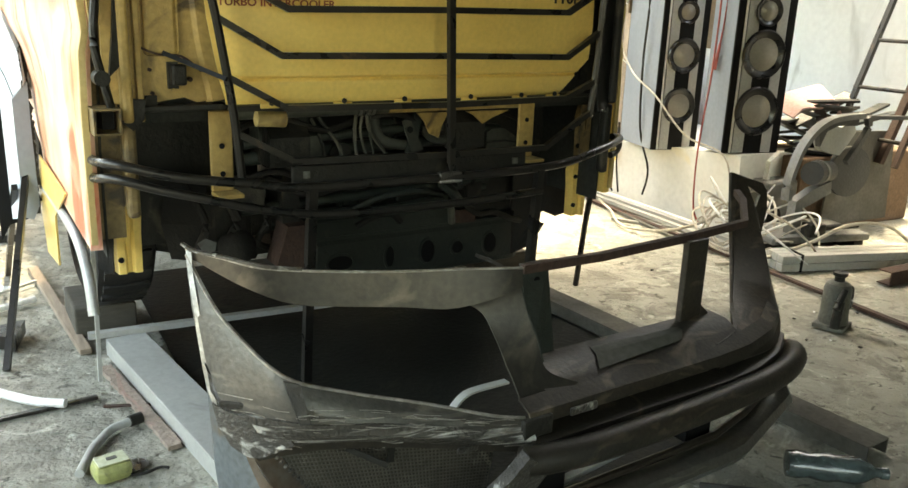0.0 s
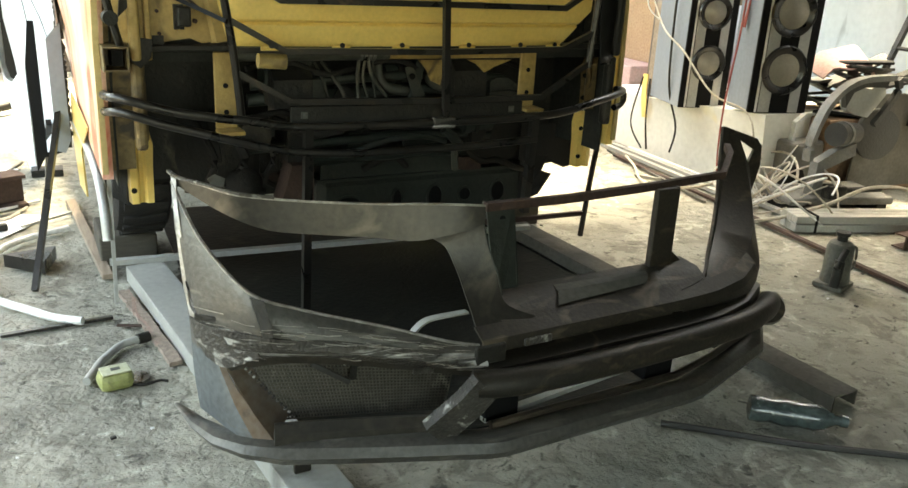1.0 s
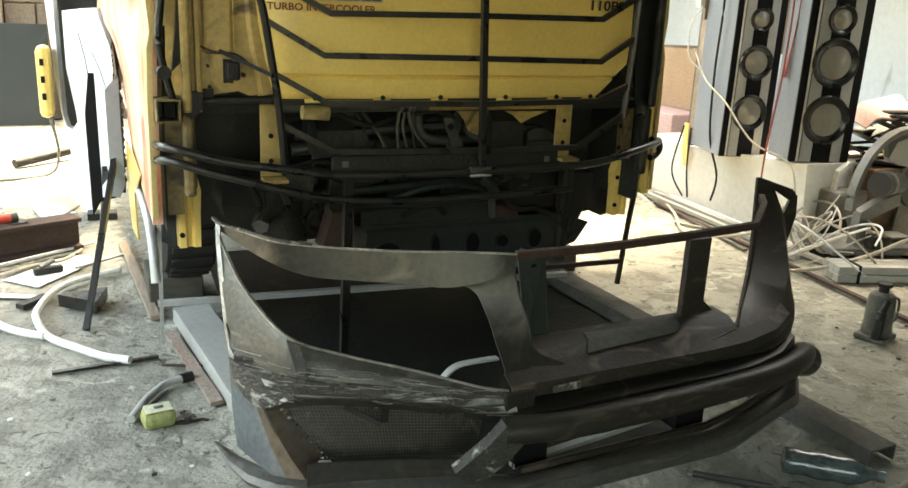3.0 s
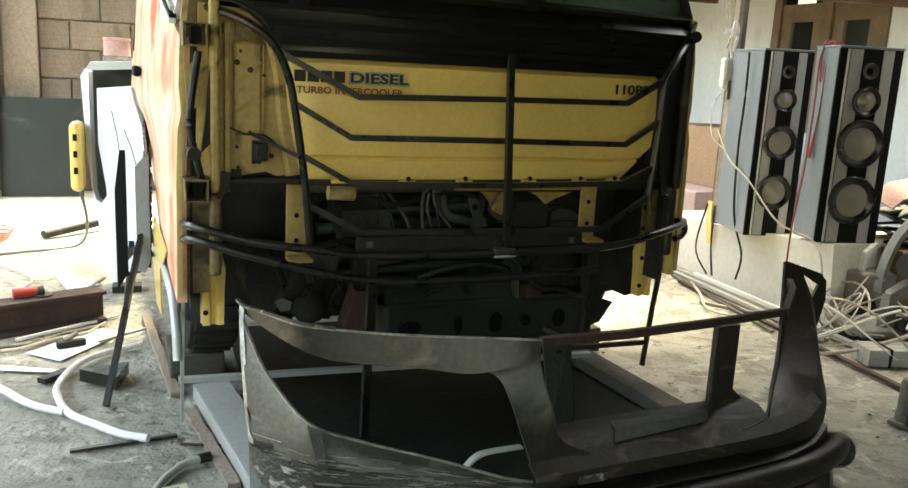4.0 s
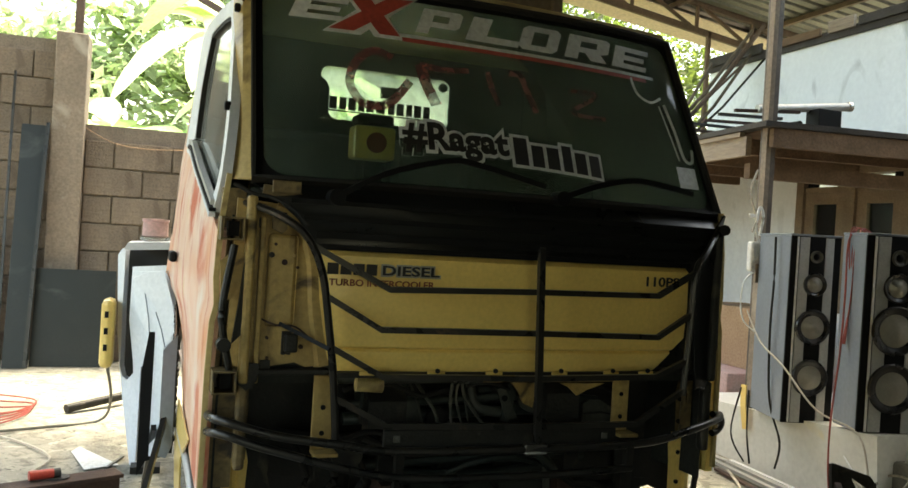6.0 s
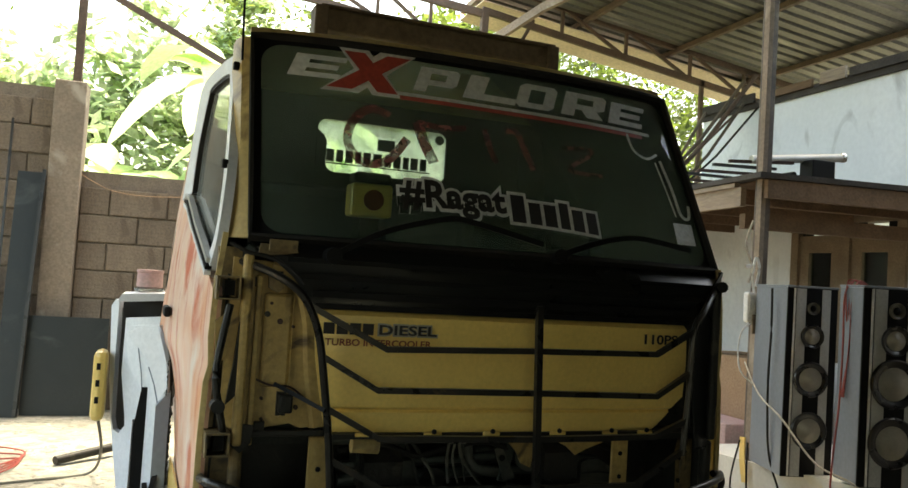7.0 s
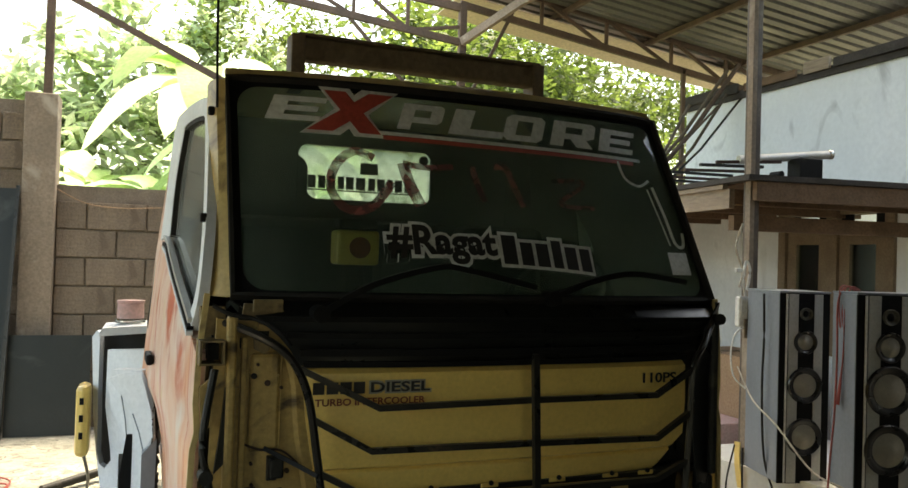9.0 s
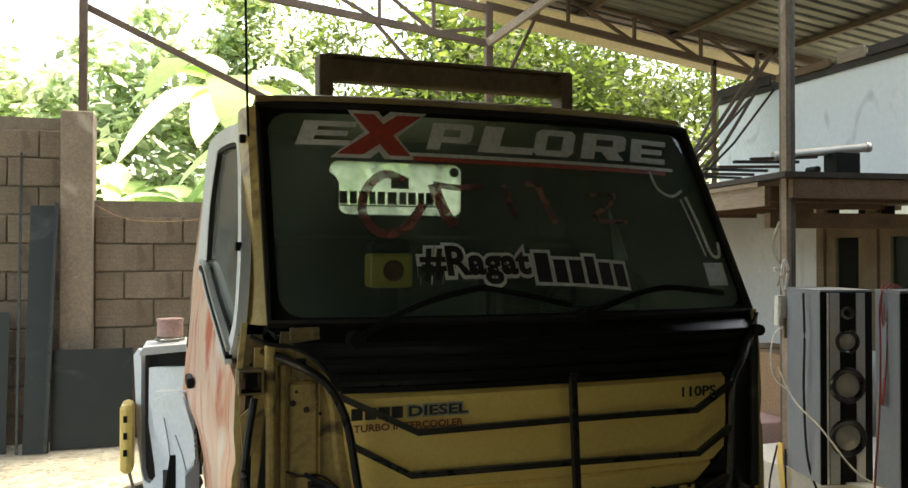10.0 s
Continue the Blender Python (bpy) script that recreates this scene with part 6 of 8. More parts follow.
# wheels
def wheel(x, y):
    prof = [(0.2, -0.1), (0.3, -0.105), (0.345, -0.09), (0.36, -0.05), (0.36, 0.05), (0.345, 0.09), (0.3, 0.105), (0.2, 0.1)]
    m = Matrix.Translation((x, y, 0.475)) @ pose(0, 0, 0, 0, 90, 0)
    w = part("wheel", lathe(bmesh.new(), prof, m, 36), "rubber", truck, "dusty black front wheel", True)
    part("rim", lathe(bmesh.new(), [(0.04, -0.11), (0.12, -0.1), (0.19, -0.07), (0.21, -0.112), (0.205, 0.0)], m, 24), "greasy", w, "", True)
    for k in range(30):
        a = 2 * math.pi * k / 30
        part("tread_lug", mk_box((-0.075, -0.018, -0.008), (0.075, 0.018, 0.006), Matrix.Translation((x, y, 0.475)) @ pose(0, 0, 0, math.degrees(a), 0, 0) @ Matrix.Translation((0, 0, 0.362))), "rubber", w)


wheel(-0.82, 0.98)
wheel(0.78, 0.98)
# rear pair, added to block the bright floor behind the cab
wheel(-0.72, 3.3)
wheel(0.70, 3.3)

# ---- the sheet-steel bumper shell on its rails ----
bumper = thing("bumper_shell", "hand-made bare sheet steel truck bumper with ground welds", "bumper", at=(0.03, -0.81, 0), turn=5.16)


def both(pts, s, grow=1.06):
    """Left-hand points as they are, or mirrored (and a little wider) for the other end."""
    return [Vector(p) if s < 0 else Vector((-p[0] * grow, p[1], p[2])) for p in pts]


TOP = [(-0.885, 0.38, 0.70), (-0.83, 0.3, 0.692), (-0.77, 0.24, 0.68), (-0.64, 0.19, 0.668), (-0.497, 0.137, 0.662), (-0.385, 0.098, 0.661), (-0.29, 0.067, 0.658), (-0.235, 0.06, 0.652)]
TOP_LOW = [(-0.88, 0.372, 0.682), (-0.81, 0.268, 0.64), (-0.724, 0.213, 0.603), (-0.624, 0.174, 0.592), (-0.5, 0.127, 0.584), (-0.4, 0.088, 0.575), (-0.3, 0.056, 0.595), (-0.24, 0.048, 0.612)]
OPEN_LOW = [(-0.888, 0.372, 0.69), (-0.867, 0.3, 0.613), (-0.85, 0.22, 0.57), (-0.795, 0.1, 0.503), (-0.69, 0.05, 0.465), (-0.512, 0.0, 0.413), (-0.383, -0.05, 0.375), (-0.31, -0.07, 0.36)]
RIDGE = [(-0.892, 0.30, 0.50), (-0.885, 0.24, 0.445), (-0.871, 0.18, 0.417), (-0.77, 0.05, 0.415), (-0.626, 0.0, 0.4), (-0.5, -0.035, 0.375), (-0.387, -0.06, 0.35), (-0.30, -0.08, 0.342)]
RIDGE2 = [(-0.885, 0.25, 0.43), (-0.86, 0.19, 0.37), (-0.84, 0.155, 0.32), (-0.745, 0.06, 0.365), (-0.6, 0.01, 0.352), (-0.49, -0.03, 0.333), (-0.38, -0.06, 0.315), (-0.3, -0.09, 0.30)]
FOG_TOP = [(-0.835, 0.15, 0.30), (-0.73, 0.07, 0.335), (-0.6, 0.025, 0.325), (-0.49, -0.01, 0.308), (-0.38, -0.05, 0.29), (-0.31, -0.08, 0.28)]
for s in (-1,):
    side = "sheet"
    part("top_flange", skin(bmesh.new(), [smooth_line(both(TOP, s), 4), smooth_line(both(TOP_LOW, s), 4)], 24, 0.005), side, bumper, "brown sheet steel flange over the lamp opening", True)
    part("flange_edge", sweep(bmesh.new(), smooth_line(both(TOP, s), 4), rect(0.007, 0.004)), "edge", bumper)
    mid = [tuple((a + b) / 2 for a, b in zip(p, q)) for p, q in zip(OPEN_LOW, RIDGE)]
    mid = [(x - 0.006, y - 0.008, z) for x, y, z in mid]
    part("wing_panel", skin(bmesh.new(), [smooth_line(both(OPEN_LOW, s), 4), smooth_line(both(mid, s), 4), smooth_line(both(RIDGE, s), 4)], 28, 0.005), "scuffed", bumper, "curved scuffed sheet steel wing below the lamp opening", True)
    part("wing_edge", sweep(bmesh.new(), smooth_line(both(OPEN_LOW, s), 4), rect(0.006, 0.005)), "edge", bumper)
    part("weld_band", skin(bmesh.new(), [smooth_line(both(RIDGE, s), 4), [p + Vector((0, -0.012, 0)) for p in smooth_line(both([tuple((a + b) / 2 for a, b in zip(p, q)) for p, q in zip(RIDGE, RIDGE2)], s), 4)], smooth_line(both(RIDGE2, s), 4)], 28, 0.005), "weld", bumper, "bright ground weld band", True)
    part("fog_brow", skin(bmesh.new(), [smooth_line(both(RIDGE2[2:], s), 4), smooth_line(both(FOG_TOP, s), 4)], 20, 0.005), side, bumper, "", True)
    # thin dark plate added on the wing, standing in for its dark slot
    part("wing_gusset", plate(bmesh.new(), both([(-0.80, 0.085, 0.50), (-0.775, 0.065, 0.495), (-0.768, 0.03, 0.425), (-0.785, 0.045, 0.42)], s), (0, -0.006, 0)), "greasy", bumper)
    edge_a = both([(-0.892, 0.30, 0.50), (-0.888, 0.27, 0.40), (-0.885, 0.26, 0.25), (-0.878, 0.25, 0.165)], s)
    edge_b = both([(-0.87, 0.2, 0.385), (-0.865, 0.18, 0.33), (-0.855, 0.14, 0.24), (-0.835, 0.09, 0.165)], s)
    edge_c = both([(-0.84, 0.155, 0.315), (-0.83, 0.13, 0.28), (-0.80, 0.08, 0.22), (-0.768, 0.035, 0.165)], s)
    edge_m = [p.lerp(q, 0.45) + Vector((-0.002, -0.003, 0)) for p, q in zip(edge_b, edge_c)]
    part("corner_plate", skin(bmesh.new(), [edge_a, edge_b, edge_m], 10, 0.005), "blued", bumper, "corner plate blued by heat", True)
    part("corner_band", skin(bmesh.new(), [edge_m, edge_c], 10, 0.005), "heat", bumper, "band of the corner browned by heat", True)
    part("fog_cheek", skin(bmesh.new(), [both([(-0.84, 0.155, 0.315), (-0.80, 0.08, 0.22), (-0.768, 0.035, 0.165)], s), both([(-0.79, 0.16, 0.315), (-0.75, 0.12, 0.24), (-0.71, 0.1, 0.19)], s)], 8, 0.005), "heat", bumper)
    part("fog_sill", sweep(bmesh.new(), both([(-0.768, 0.035, 0.185), (-0.6, -0.01, 0.18), (-0.45, -0.055, 0.175), (-0.40, -0.08, 0.175)], s), [(-0.012, -0.022), (0.016, -0.022), (0.016, 0.006), (0.0, 0.024), (-0.012, 0.022)]), side, bumper, "bent sill under the fog lamp opening")
    # perforated sheet behind the fog opening
    A, B, C, D = [Vector(p) for p in both([(-0.80, 0.165, 0.33), (-0.33, 0.0, 0.305), (-0.36, -0.01, 0.175), (-0.745, 0.11, 0.175)], s)]
    bm = bmesh.new()
    nu, nv = 56, 18
    for i in range(nu + 1):
        f = i / nu
        sweep(bm, [A.lerp(B, f), D.lerp(C, f)], rect(0.0028, 0.002), up=(0, 1, 0), caps=False)
    for j in range(nv + 1):
        f = j / nv
        sweep(bm, [A.lerp(D, f), B.lerp(C, f)], rect(0.0028, 0.002), up=(0, 1, 0), caps=False)
    tagged(part("fog_mesh", bm, "mesh", bumper, "fine perforated steel mesh"), kind="stuff")
    part("mesh_backing", plate(bmesh.new(), [p + Vector((0, 0.012, 0)) for p in (A, B, C, D)], (0, 0.004, 0)), "sheet", bumper)
    for a, b, w in (((-0.66, 0.09, 0.31), (-0.58, 0.055, 0.262), 0.012), ((-0.565, 0.062, 0.315), (-0.57, 0.06, 0.265), 0.016)):
        part("mesh_stay", sweep(bmesh.new(), both([a, b], s), rect(w, 0.006), up=(0, -1, 0)), "greasy", bumper)
    part("fog_strut", sweep(bmesh.new(), both([(-0.435, -0.095, 0.175), (-0.36, -0.12, 0.25), (-0.325, -0.13, 0.295)], s, 1.0), [(-0.038, -0.012), (-0.02, -0.024), (0.02, -0.024), (0.038, -0.012), (0.038, 0.02), (-0.038, 0.02)], up=(0, -1, 0)), "weld_spot", bumper, "ground slanting strut")
for s in (-1, 1):
    part("strut_block", mk_box((s * 0.25 - 0.05, -0.1, 0.165), (s * 0.25 + 0.045, -0.03, 0.27), bevel=0.004), "black", bumper)

# centre: rail, pillars, stepped face and round tube
part("centre_rail", sweep(bmesh.new(), [(-0.23, 0.066, 0.647), (0.0, 0.052, 0.648), (0.33, 0.065, 0.65), (0.6, 0.1, 0.648), (0.8, 0.26, 0.655), (0.87, 0.34, 0.66)], rect(0.018, 0.02)), "rusty", bumper, "dark red-brown top rail")
PIL_L = [(-0.375, 0.086, 0.585), (-0.352, 0.078, 0.573), (-0.332, 0.068, 0.556), (-0.32, 0.05, 0.522), (-0.312, 0.03, 0.489), (-0.308, 0.005, 0.453), (-0.304, -0.02, 0.42), (-0.302, -0.05, 0.38)]
PIL_M = [(-0.305, 0.064, 0.605), (-0.292, 0.061, 0.59), (-0.282, 0.054, 0.57), (-0.274, 0.04, 0.53), (-0.266, 0.02, 0.49), (-0.262, -0.002, 0.45), (-0.26, -0.025, 0.415), (-0.255, -0.06, 0.37)]
PIL_R = [(-0.243, 0.056, 0.622), (-0.242, 0.053, 0.61), (-0.238, 0.044, 0.58), (-0.232, 0.03, 0.54), (-0.219, 0.01, 0.49), (-0.216, -0.008, 0.445), (-0.2, -0.025, 0.42), (-0.14, -0.05, 0.395)]
part("pillar_plate", skin(bmesh.new(), [smooth_line(PIL_L, 3), smooth_line(PIL_M, 3), smooth_line(PIL_R, 3)], 20, 0.005), "sheet", bumper, "narrow leaning pillar plate with a rounded corner", True)
part("pillar_return", skin(bmesh.new(), [smooth_line(PIL_R[:6], 3), [p + Vector((0.004, 0.07, 0.0)) for p in smooth_line(PIL_R[:6], 3)]], 12, 0.004), "frame_paint", bumper)
part("pillar_back", plate(bmesh.new(), [(-0.2, 0.11, 0.642), (-0.118, 0.11, 0.642), (-0.108, 0.08, 0.44), (-0.12, 0.06, 0.42), (-0.19, 0.06, 0.42)], (0, 0.006, 0)), "frame_paint", bumper, "dark grey backing plate")
part("pillar_bolt_hole", cyl(bmesh.new(), (-0.155, 0.1, 0.598), (-0.155, 0.106, 0.598), 0.009), "black", bumper)
part("post_plate", mk_box((0.305, 0.045, 0.405), (0.385, 0.065, 0.645), bevel=0.004), "oily_sheet", bumper, "dark grey upright plate")
part("post_gusset", plate(bmesh.new(), [(0.385, 0.05, 0.46), (0.46, 0.06, 0.40), (0.385, 0.05, 0.40)], (0, 0.008, 0)), "oily_sheet", bumper)
CX = (-0.31, -0.15, 0.0, 0.15, 0.31, 0.45, 0.6, 0.74)
BEND = (0.0, 0.0, 0.0, 0.0, 0.0, 0.01, 0.05, 0.13)


def centre_row(y, z, dz=0.0):
    return [Vector((x, y + b, z + dz * k)) for k, (x, b) in enumerate(zip(CX, BEND))]


part("centre_shelf", skin(bmesh.new(), [[Vector((-0.235, y, z))] + centre_row(y, z)[1:6] for y, z in ((0.07, 0.425), (0.0, 0.42), (-0.045, 0.395))], 28, 0.005), "oily_sheet", bumper, "sloping brown shelf of the centre section", True)
part("shelf_patch", skin(bmesh.new(), [[(-0.03, 0.035, 0.4275), (0.27, 0.022, 0.4266)], [(-0.04, 0.0, 0.4252), (0.262, 0.0, 0.4252)], [(-0.062, -0.036, 0.4055), (0.235, -0.022, 0.413)]], thick=0.0015, same=True), "dusty_beam", bumper, "lighter patch plate on the shelf")
part("centre_step", skin(bmesh.new(), [centre_row(-0.045, 0.395), centre_row(-0.085, 0.375), centre_row(-0.092, 0.35), centre_row(-0.06, 0.338), centre_row(-0.06, 0.325), centre_row(-0.115, 0.315), centre_row(-0.12, 0.29)], 28, 0.005), "oily_sheet", bumper, "stepped dark centre face", True)
part("centre_tube", sweep(bmesh.new(), smooth_line([(-0.345, -0.115, 0.285), (-0.2, -0.145, 0.285), (0.0, -0.15, 0.285), (0.25, -0.145, 0.285), (0.5, -0.125, 0.285), (0.66, -0.075, 0.28), (0.79, 0.01, 0.25), (0.86, 0.07, 0.2)], 4), ring(14, 0.034)), "oily_sheet", bumper, "round dark tube across the front", True)
part("tube_end", lathe(bmesh.new(), [(0.01, -0.045), (0.045, -0.03), (0.055, 0.0), (0.045, 0.035), (0.01, 0.05)], Matrix.Translation((0.855, 0.06, 0.2)) @ pose(0, 0, 0, 70, 0, -40), 16), "oily_sheet", bumper, "", True)
part("weld_patch", mk_box((-0.2, -0.098, 0.345), (-0.12, -0.09, 0.365), bevel=0.004), "weld_spot", bumper, "bright weld patch")
part("tow_pocket", mk_box((-0.33, -0.096, 0.32), (-0.25, -0.08, 0.366), bevel=0.004), "greasy", bumper)
LIP = [(-0.925, 0.285, 0.168), (-0.9, 0.2, 0.158), (-0.865, 0.13, 0.15), (-0.815, 0.08, 0.145), (-0.745, 0.035, 0.142), (-0.56, -0.045, 0.142), (-0.315, -0.143, 0.142), (-0.29, -0.149, 0.142), (0.29, -0.149, 0.142), (0.33, -0.144, 0.142), (0.68, -0.03, 0.142), (0.8, 0.08, 0.142)]
LIP_GROW = (0.12, 0.4, 0.65, 0.85, 1.0, 1.0, 1.0, 1.0, 1.0, 1.0, 1.0, 1.0)
LIP_PROF = [(-0.055, 0.004), (-0.02, 0.024), (0.012, 0.027), (0.034, 0.02), (0.046, 0.0), (0.036, -0.02), (0.012, -0.026), (-0.055, -0.02)]
part("lip", sweep(bmesh.new(), LIP, LIP_PROF, grow=LIP_GROW), "scuffed", bumper, "rounded lower lip drawn out to a point", True)
for x, y, z0, z1 in ((-0.7, 0.045, 0.0622, 0.13), (0.85, 0.11, 0.053, 0.17)):
    part("rest_foot", mk_box((x - 0.02, y - 0.006, z0), (x + 0.02, y + 0.006, z1), bevel=0.002), "oily_sheet", bumper)
part("lip_rod", sweep(bmesh.new(), [(-0.3, -0.125, 0.176), (0.28, -0.125, 0.178), (0.45, -0.085, 0.178), (0.7, 0.0, 0.176)], ring(8, 0.011)), "oily_sheet", bumper, "thin round rod along the lip", True)
part("lip_strip", sweep(bmesh.new(), [(-0.3, -0.09, 0.172), (-0.1, -0.075, 0.18), (0.15, -0.05, 0.185), (0.4, 0.0, 0.185)], rect(0.02, 0.012)), "galv", bumper, "pale strip behind the lip")
R_OPEN = [(0.34, -0.05, 0.375), (0.45, -0.02, 0.385), (0.58, 0.09, 0.40), (0.70, 0.19, 0.445), (0.79, 0.27, 0.51), (0.85, 0.33, 0.59), (0.90, 0.385, 0.71)]
R_MID = [(0.34, -0.085, 0.355), (0.47, -0.065, 0.362), (0.62, 0.0, 0.37), (0.77, 0.1, 0.40), (0.88, 0.2, 0.47), (0.945, 0.3, 0.57), (0.95, 0.37, 0.69)]
R_RIDGE = [(0.31, -0.092, 0.342), (0.45, -0.08, 0.34), (0.6, -0.05, 0.332), (0.74, 0.03, 0.335), (0.86, 0.13, 0.35), (0.94, 0.23, 0.40), (0.985, 0.33, 0.58)]
R_LOW = [(0.31, -0.06, 0.325), (0.45, -0.055, 0.32), (0.6, -0.03, 0.30), (0.74, 0.04, 0.27), (0.85, 0.12, 0.24), (0.93, 0.21, 0.27), (0.96, 0.3, 0.42)]
R_FOOT = [(0.55, -0.05, 0.17), (0.62, -0.03, 0.168), (0.68, 0.0, 0.166), (0.75, 0.05, 0.166), (0.82, 0.11, 0.166), (0.89, 0.19, 0.166), (0.93, 0.28, 0.166)]
part("wing_panel", skin(bmesh.new(), [smooth_line(R_OPEN, 4), smooth_line(R_MID, 4), smooth_line(R_RIDGE, 4)], 28, 0.005), "oily_sheet", bumper, "dark crumpled wing at the far end", True)
part("wing_edge", sweep(bmesh.new(), smooth_line(R_OPEN, 4), rect(0.03, 0.01), up=(0, 1, 0)), "oily_sheet", bumper)
part("wing_fold", skin(bmesh.new(), [smooth_line(R_RIDGE, 4), smooth_line(R_LOW, 4)], 28, 0.005), "oily_sheet", bumper, "", True)
part("end_skin", skin(bmesh.new(), [smooth_line(R_LOW[2:], 4), smooth_line([tuple((a + b) / 2 + (0.012 if i != 2 else 0) for i, (a, b) in enumerate(zip(p, q))) for p, q in zip(R_LOW[2:], R_FOOT[2:])], 4), smooth_line(R_FOOT[2:], 4)], 20, 0.005), "oily_sheet", bumper, "crumpled dark end skin", True)
part("prong_blade", plate(bmesh.new(), [(0.895, 0.385, 0.715), (0.945, 0.40, 0.70), (0.955, 0.38, 0.58), (0.90, 0.35, 0.55), (0.87, 0.34, 0.60)], (0.002, 0.006, 0)), "oily_sheet", bumper, "upright end prong")
part("prong_flange", plate(bmesh.new(), [(0.90, 0.385, 0.715), (1.06, 0.38, 0.665), (1.075, 0.37, 0.64), (1.045, 0.365, 0.625), (0.93, 0.38, 0.69)], (0.003, 0.01, 0)), "oily_sheet", bumper, "bent steel flange at the end")
part("prong_arm", plate(bmesh.new(), [(1.075, 0.37, 0.645), (1.06, 0.35, 0.58), (1.0, 0.32, 0.50), (0.93, 0.32, 0.48), (0.92, 0.33, 0.53), (1.0, 0.355, 0.585), (1.035, 0.365, 0.63)], (0.003, 0.012, 0)), "oily_sheet", bumper)
END = [(-0.888, 0.374, 0.7), (-0.893, 0.352, 0.655), (-0.895, 0.322, 0.6), (-0.896, 0.297, 0.531), (-0.895, 0.268, 0.454), (-0.89, 0.24, 0.405)]
part("end_flange", skin(bmesh.new(), [smooth_line(END, 4), [p + Vector((0.008, -0.011, -0.004)) for p in smooth_line(END, 4)]], 20, 0.004), "edge", bumper, "bright ground edge of the wing end", True)
part("flange_tip", sweep(bmesh.new(), smooth_line([(-0.892, 0.385, 0.712), (-0.875, 0.352, 0.702), (-0.83, 0.297, 0.696), (-0.77, 0.237, 0.685), (-0.7, 0.21, 0.677)], 4), rect(0.008, 0.006)), "weld_spot", bumper)
GR = [[(-0.893, 0.225, 0.418), (-0.872, 0.178, 0.412), (-0.835, 0.135, 0.41), (-0.8, 0.095, 0.41)], [(-0.889, 0.205, 0.375), (-0.862, 0.158, 0.366), (-0.83, 0.125, 0.37), (-0.79, 0.085, 0.385)], [(-0.872, 0.185, 0.335), (-0.85, 0.145, 0.322), (-0.825, 0.115, 0.33), (-0.78, 0.075, 0.362)]]
part("ground_corner", skin(bmesh.new(), [smooth_line([(x - 0.005, y - 0.006, z) for x, y, z in row], 3) for row in GR], 12, 0.004), "weld_spot", bumper, "bright hand-ground corner of the wing", True)
for k in range(13):
    f = k / 12
    part("cheek_hole", cyl(bmesh.new(), Vector((-0.805, 0.115, 0.315)).lerp(Vector((-0.715, 0.068, 0.198)), f), Vector((-0.8, 0.12, 0.315)).lerp(Vector((-0.71, 0.073, 0.198)), f), 0.0034, seg=8), "weld", bumper)
part("inner_bracket", sweep(bmesh.new(), smooth_line([(-0.44, 0.02, 0.375), (-0.415, 0.022, 0.395), (-0.38, 0.025, 0.402), (-0.29, 0.025, 0.402)], 5), rect(0.02, 0.005)), "galv", bumper, "bent pale bracket inside the shell")
for k in range(9):
    a = both(RIDGE, -1)[2].lerp(both(RIDGE, -1)[6], (k + 0.4 * (k % 2)) / 9)
    part("weld_bead", mk_box((-0.028, -0.004, -0.007), (0.028, 0.003, 0.007), Matrix.Translation(a + Vector((0, -0.01, 0.012 - 0.03 * (k % 3)))) @ pose(0, 0, 0, 0, 8 - 3 * (k % 4), -28 + 4 * k), bevel=0.003), "weld", bumper)

random.seed(17)
for k in range(66):
    f = random.uniform(0.3, 0.97)
    g = random.uniform(-0.9, 1.0)
    i = f * 7
    i0 = min(6, int(i))
    a = Vector(RIDGE[i0]).lerp(Vector(RIDGE[i0 + 1]), i - i0)
    b = Vector(RIDGE2[i0]).lerp(Vector(RIDGE2[i0 + 1]), i - i0)
    d = (Vector(RIDGE[i0 + 1]) - Vector(RIDGE[i0])).normalized()
    L, w = random.uniform(0.008, 0.04), random.uniform(0.0003, 0.0011)
    c = a.lerp(b, g) + Vector((-0.003, -0.014 if g > 0 else -0.009, 0))
    part("scratch", sweep(bmesh.new(), [c - d * L, c + d * 0.2 * L + Vector((0, -0.001, random.uniform(-0.004, 0.004))), c + d * L], rect(w, w * 2)), "edge", bumper)


# steel rails under it
def channel(name, a, b, w, h, material, label):
    """An upturned steel channel from a to b: a web on two flanges."""
    a, b = Vector(a), Vector(b)
    t = 0.006
    mid = (a + b) / 2
    ob = thing(name, label, "steel channel", at=(mid.x, mid.y, mid.z - h), turn=math.degrees(math.atan2(b.y - a.y, b.x - a.x)), group="rails under the bumper")
    n = (b - a).length / 2
    part("web", mk_box((-n, -w / 2, h - t), (n, w / 2, h), bevel=0.002), material, ob)
    for y in (-w / 2, w / 2 - t):
        part("flange", mk_box((-n, y, 0), (n, y + t, h - t), bevel=0.001), material, ob)
    return ob


channel("steel_channel", (-0.872, 0.66, 0.06), (-0.615, -1.12, 0.06), 0.133, 0.058, "galv", "smooth grey steel channel lying on the floor")
channel("steel_beam", (0.913, -0.985, 0.052), (0.73, 0.96, 0.052), 0.11, 0.05, "dusty_beam", "flat dusty steel channel beside the black floor sheet")
solo("cross_rail", sweep(bmesh.new(), [(-0.99, 0.675, 0.0715), (0.76, 0.64, 0.0635)], rect(0.03, 0.02)), "galv", "thin grey rail lying across the floor channels", "rail")
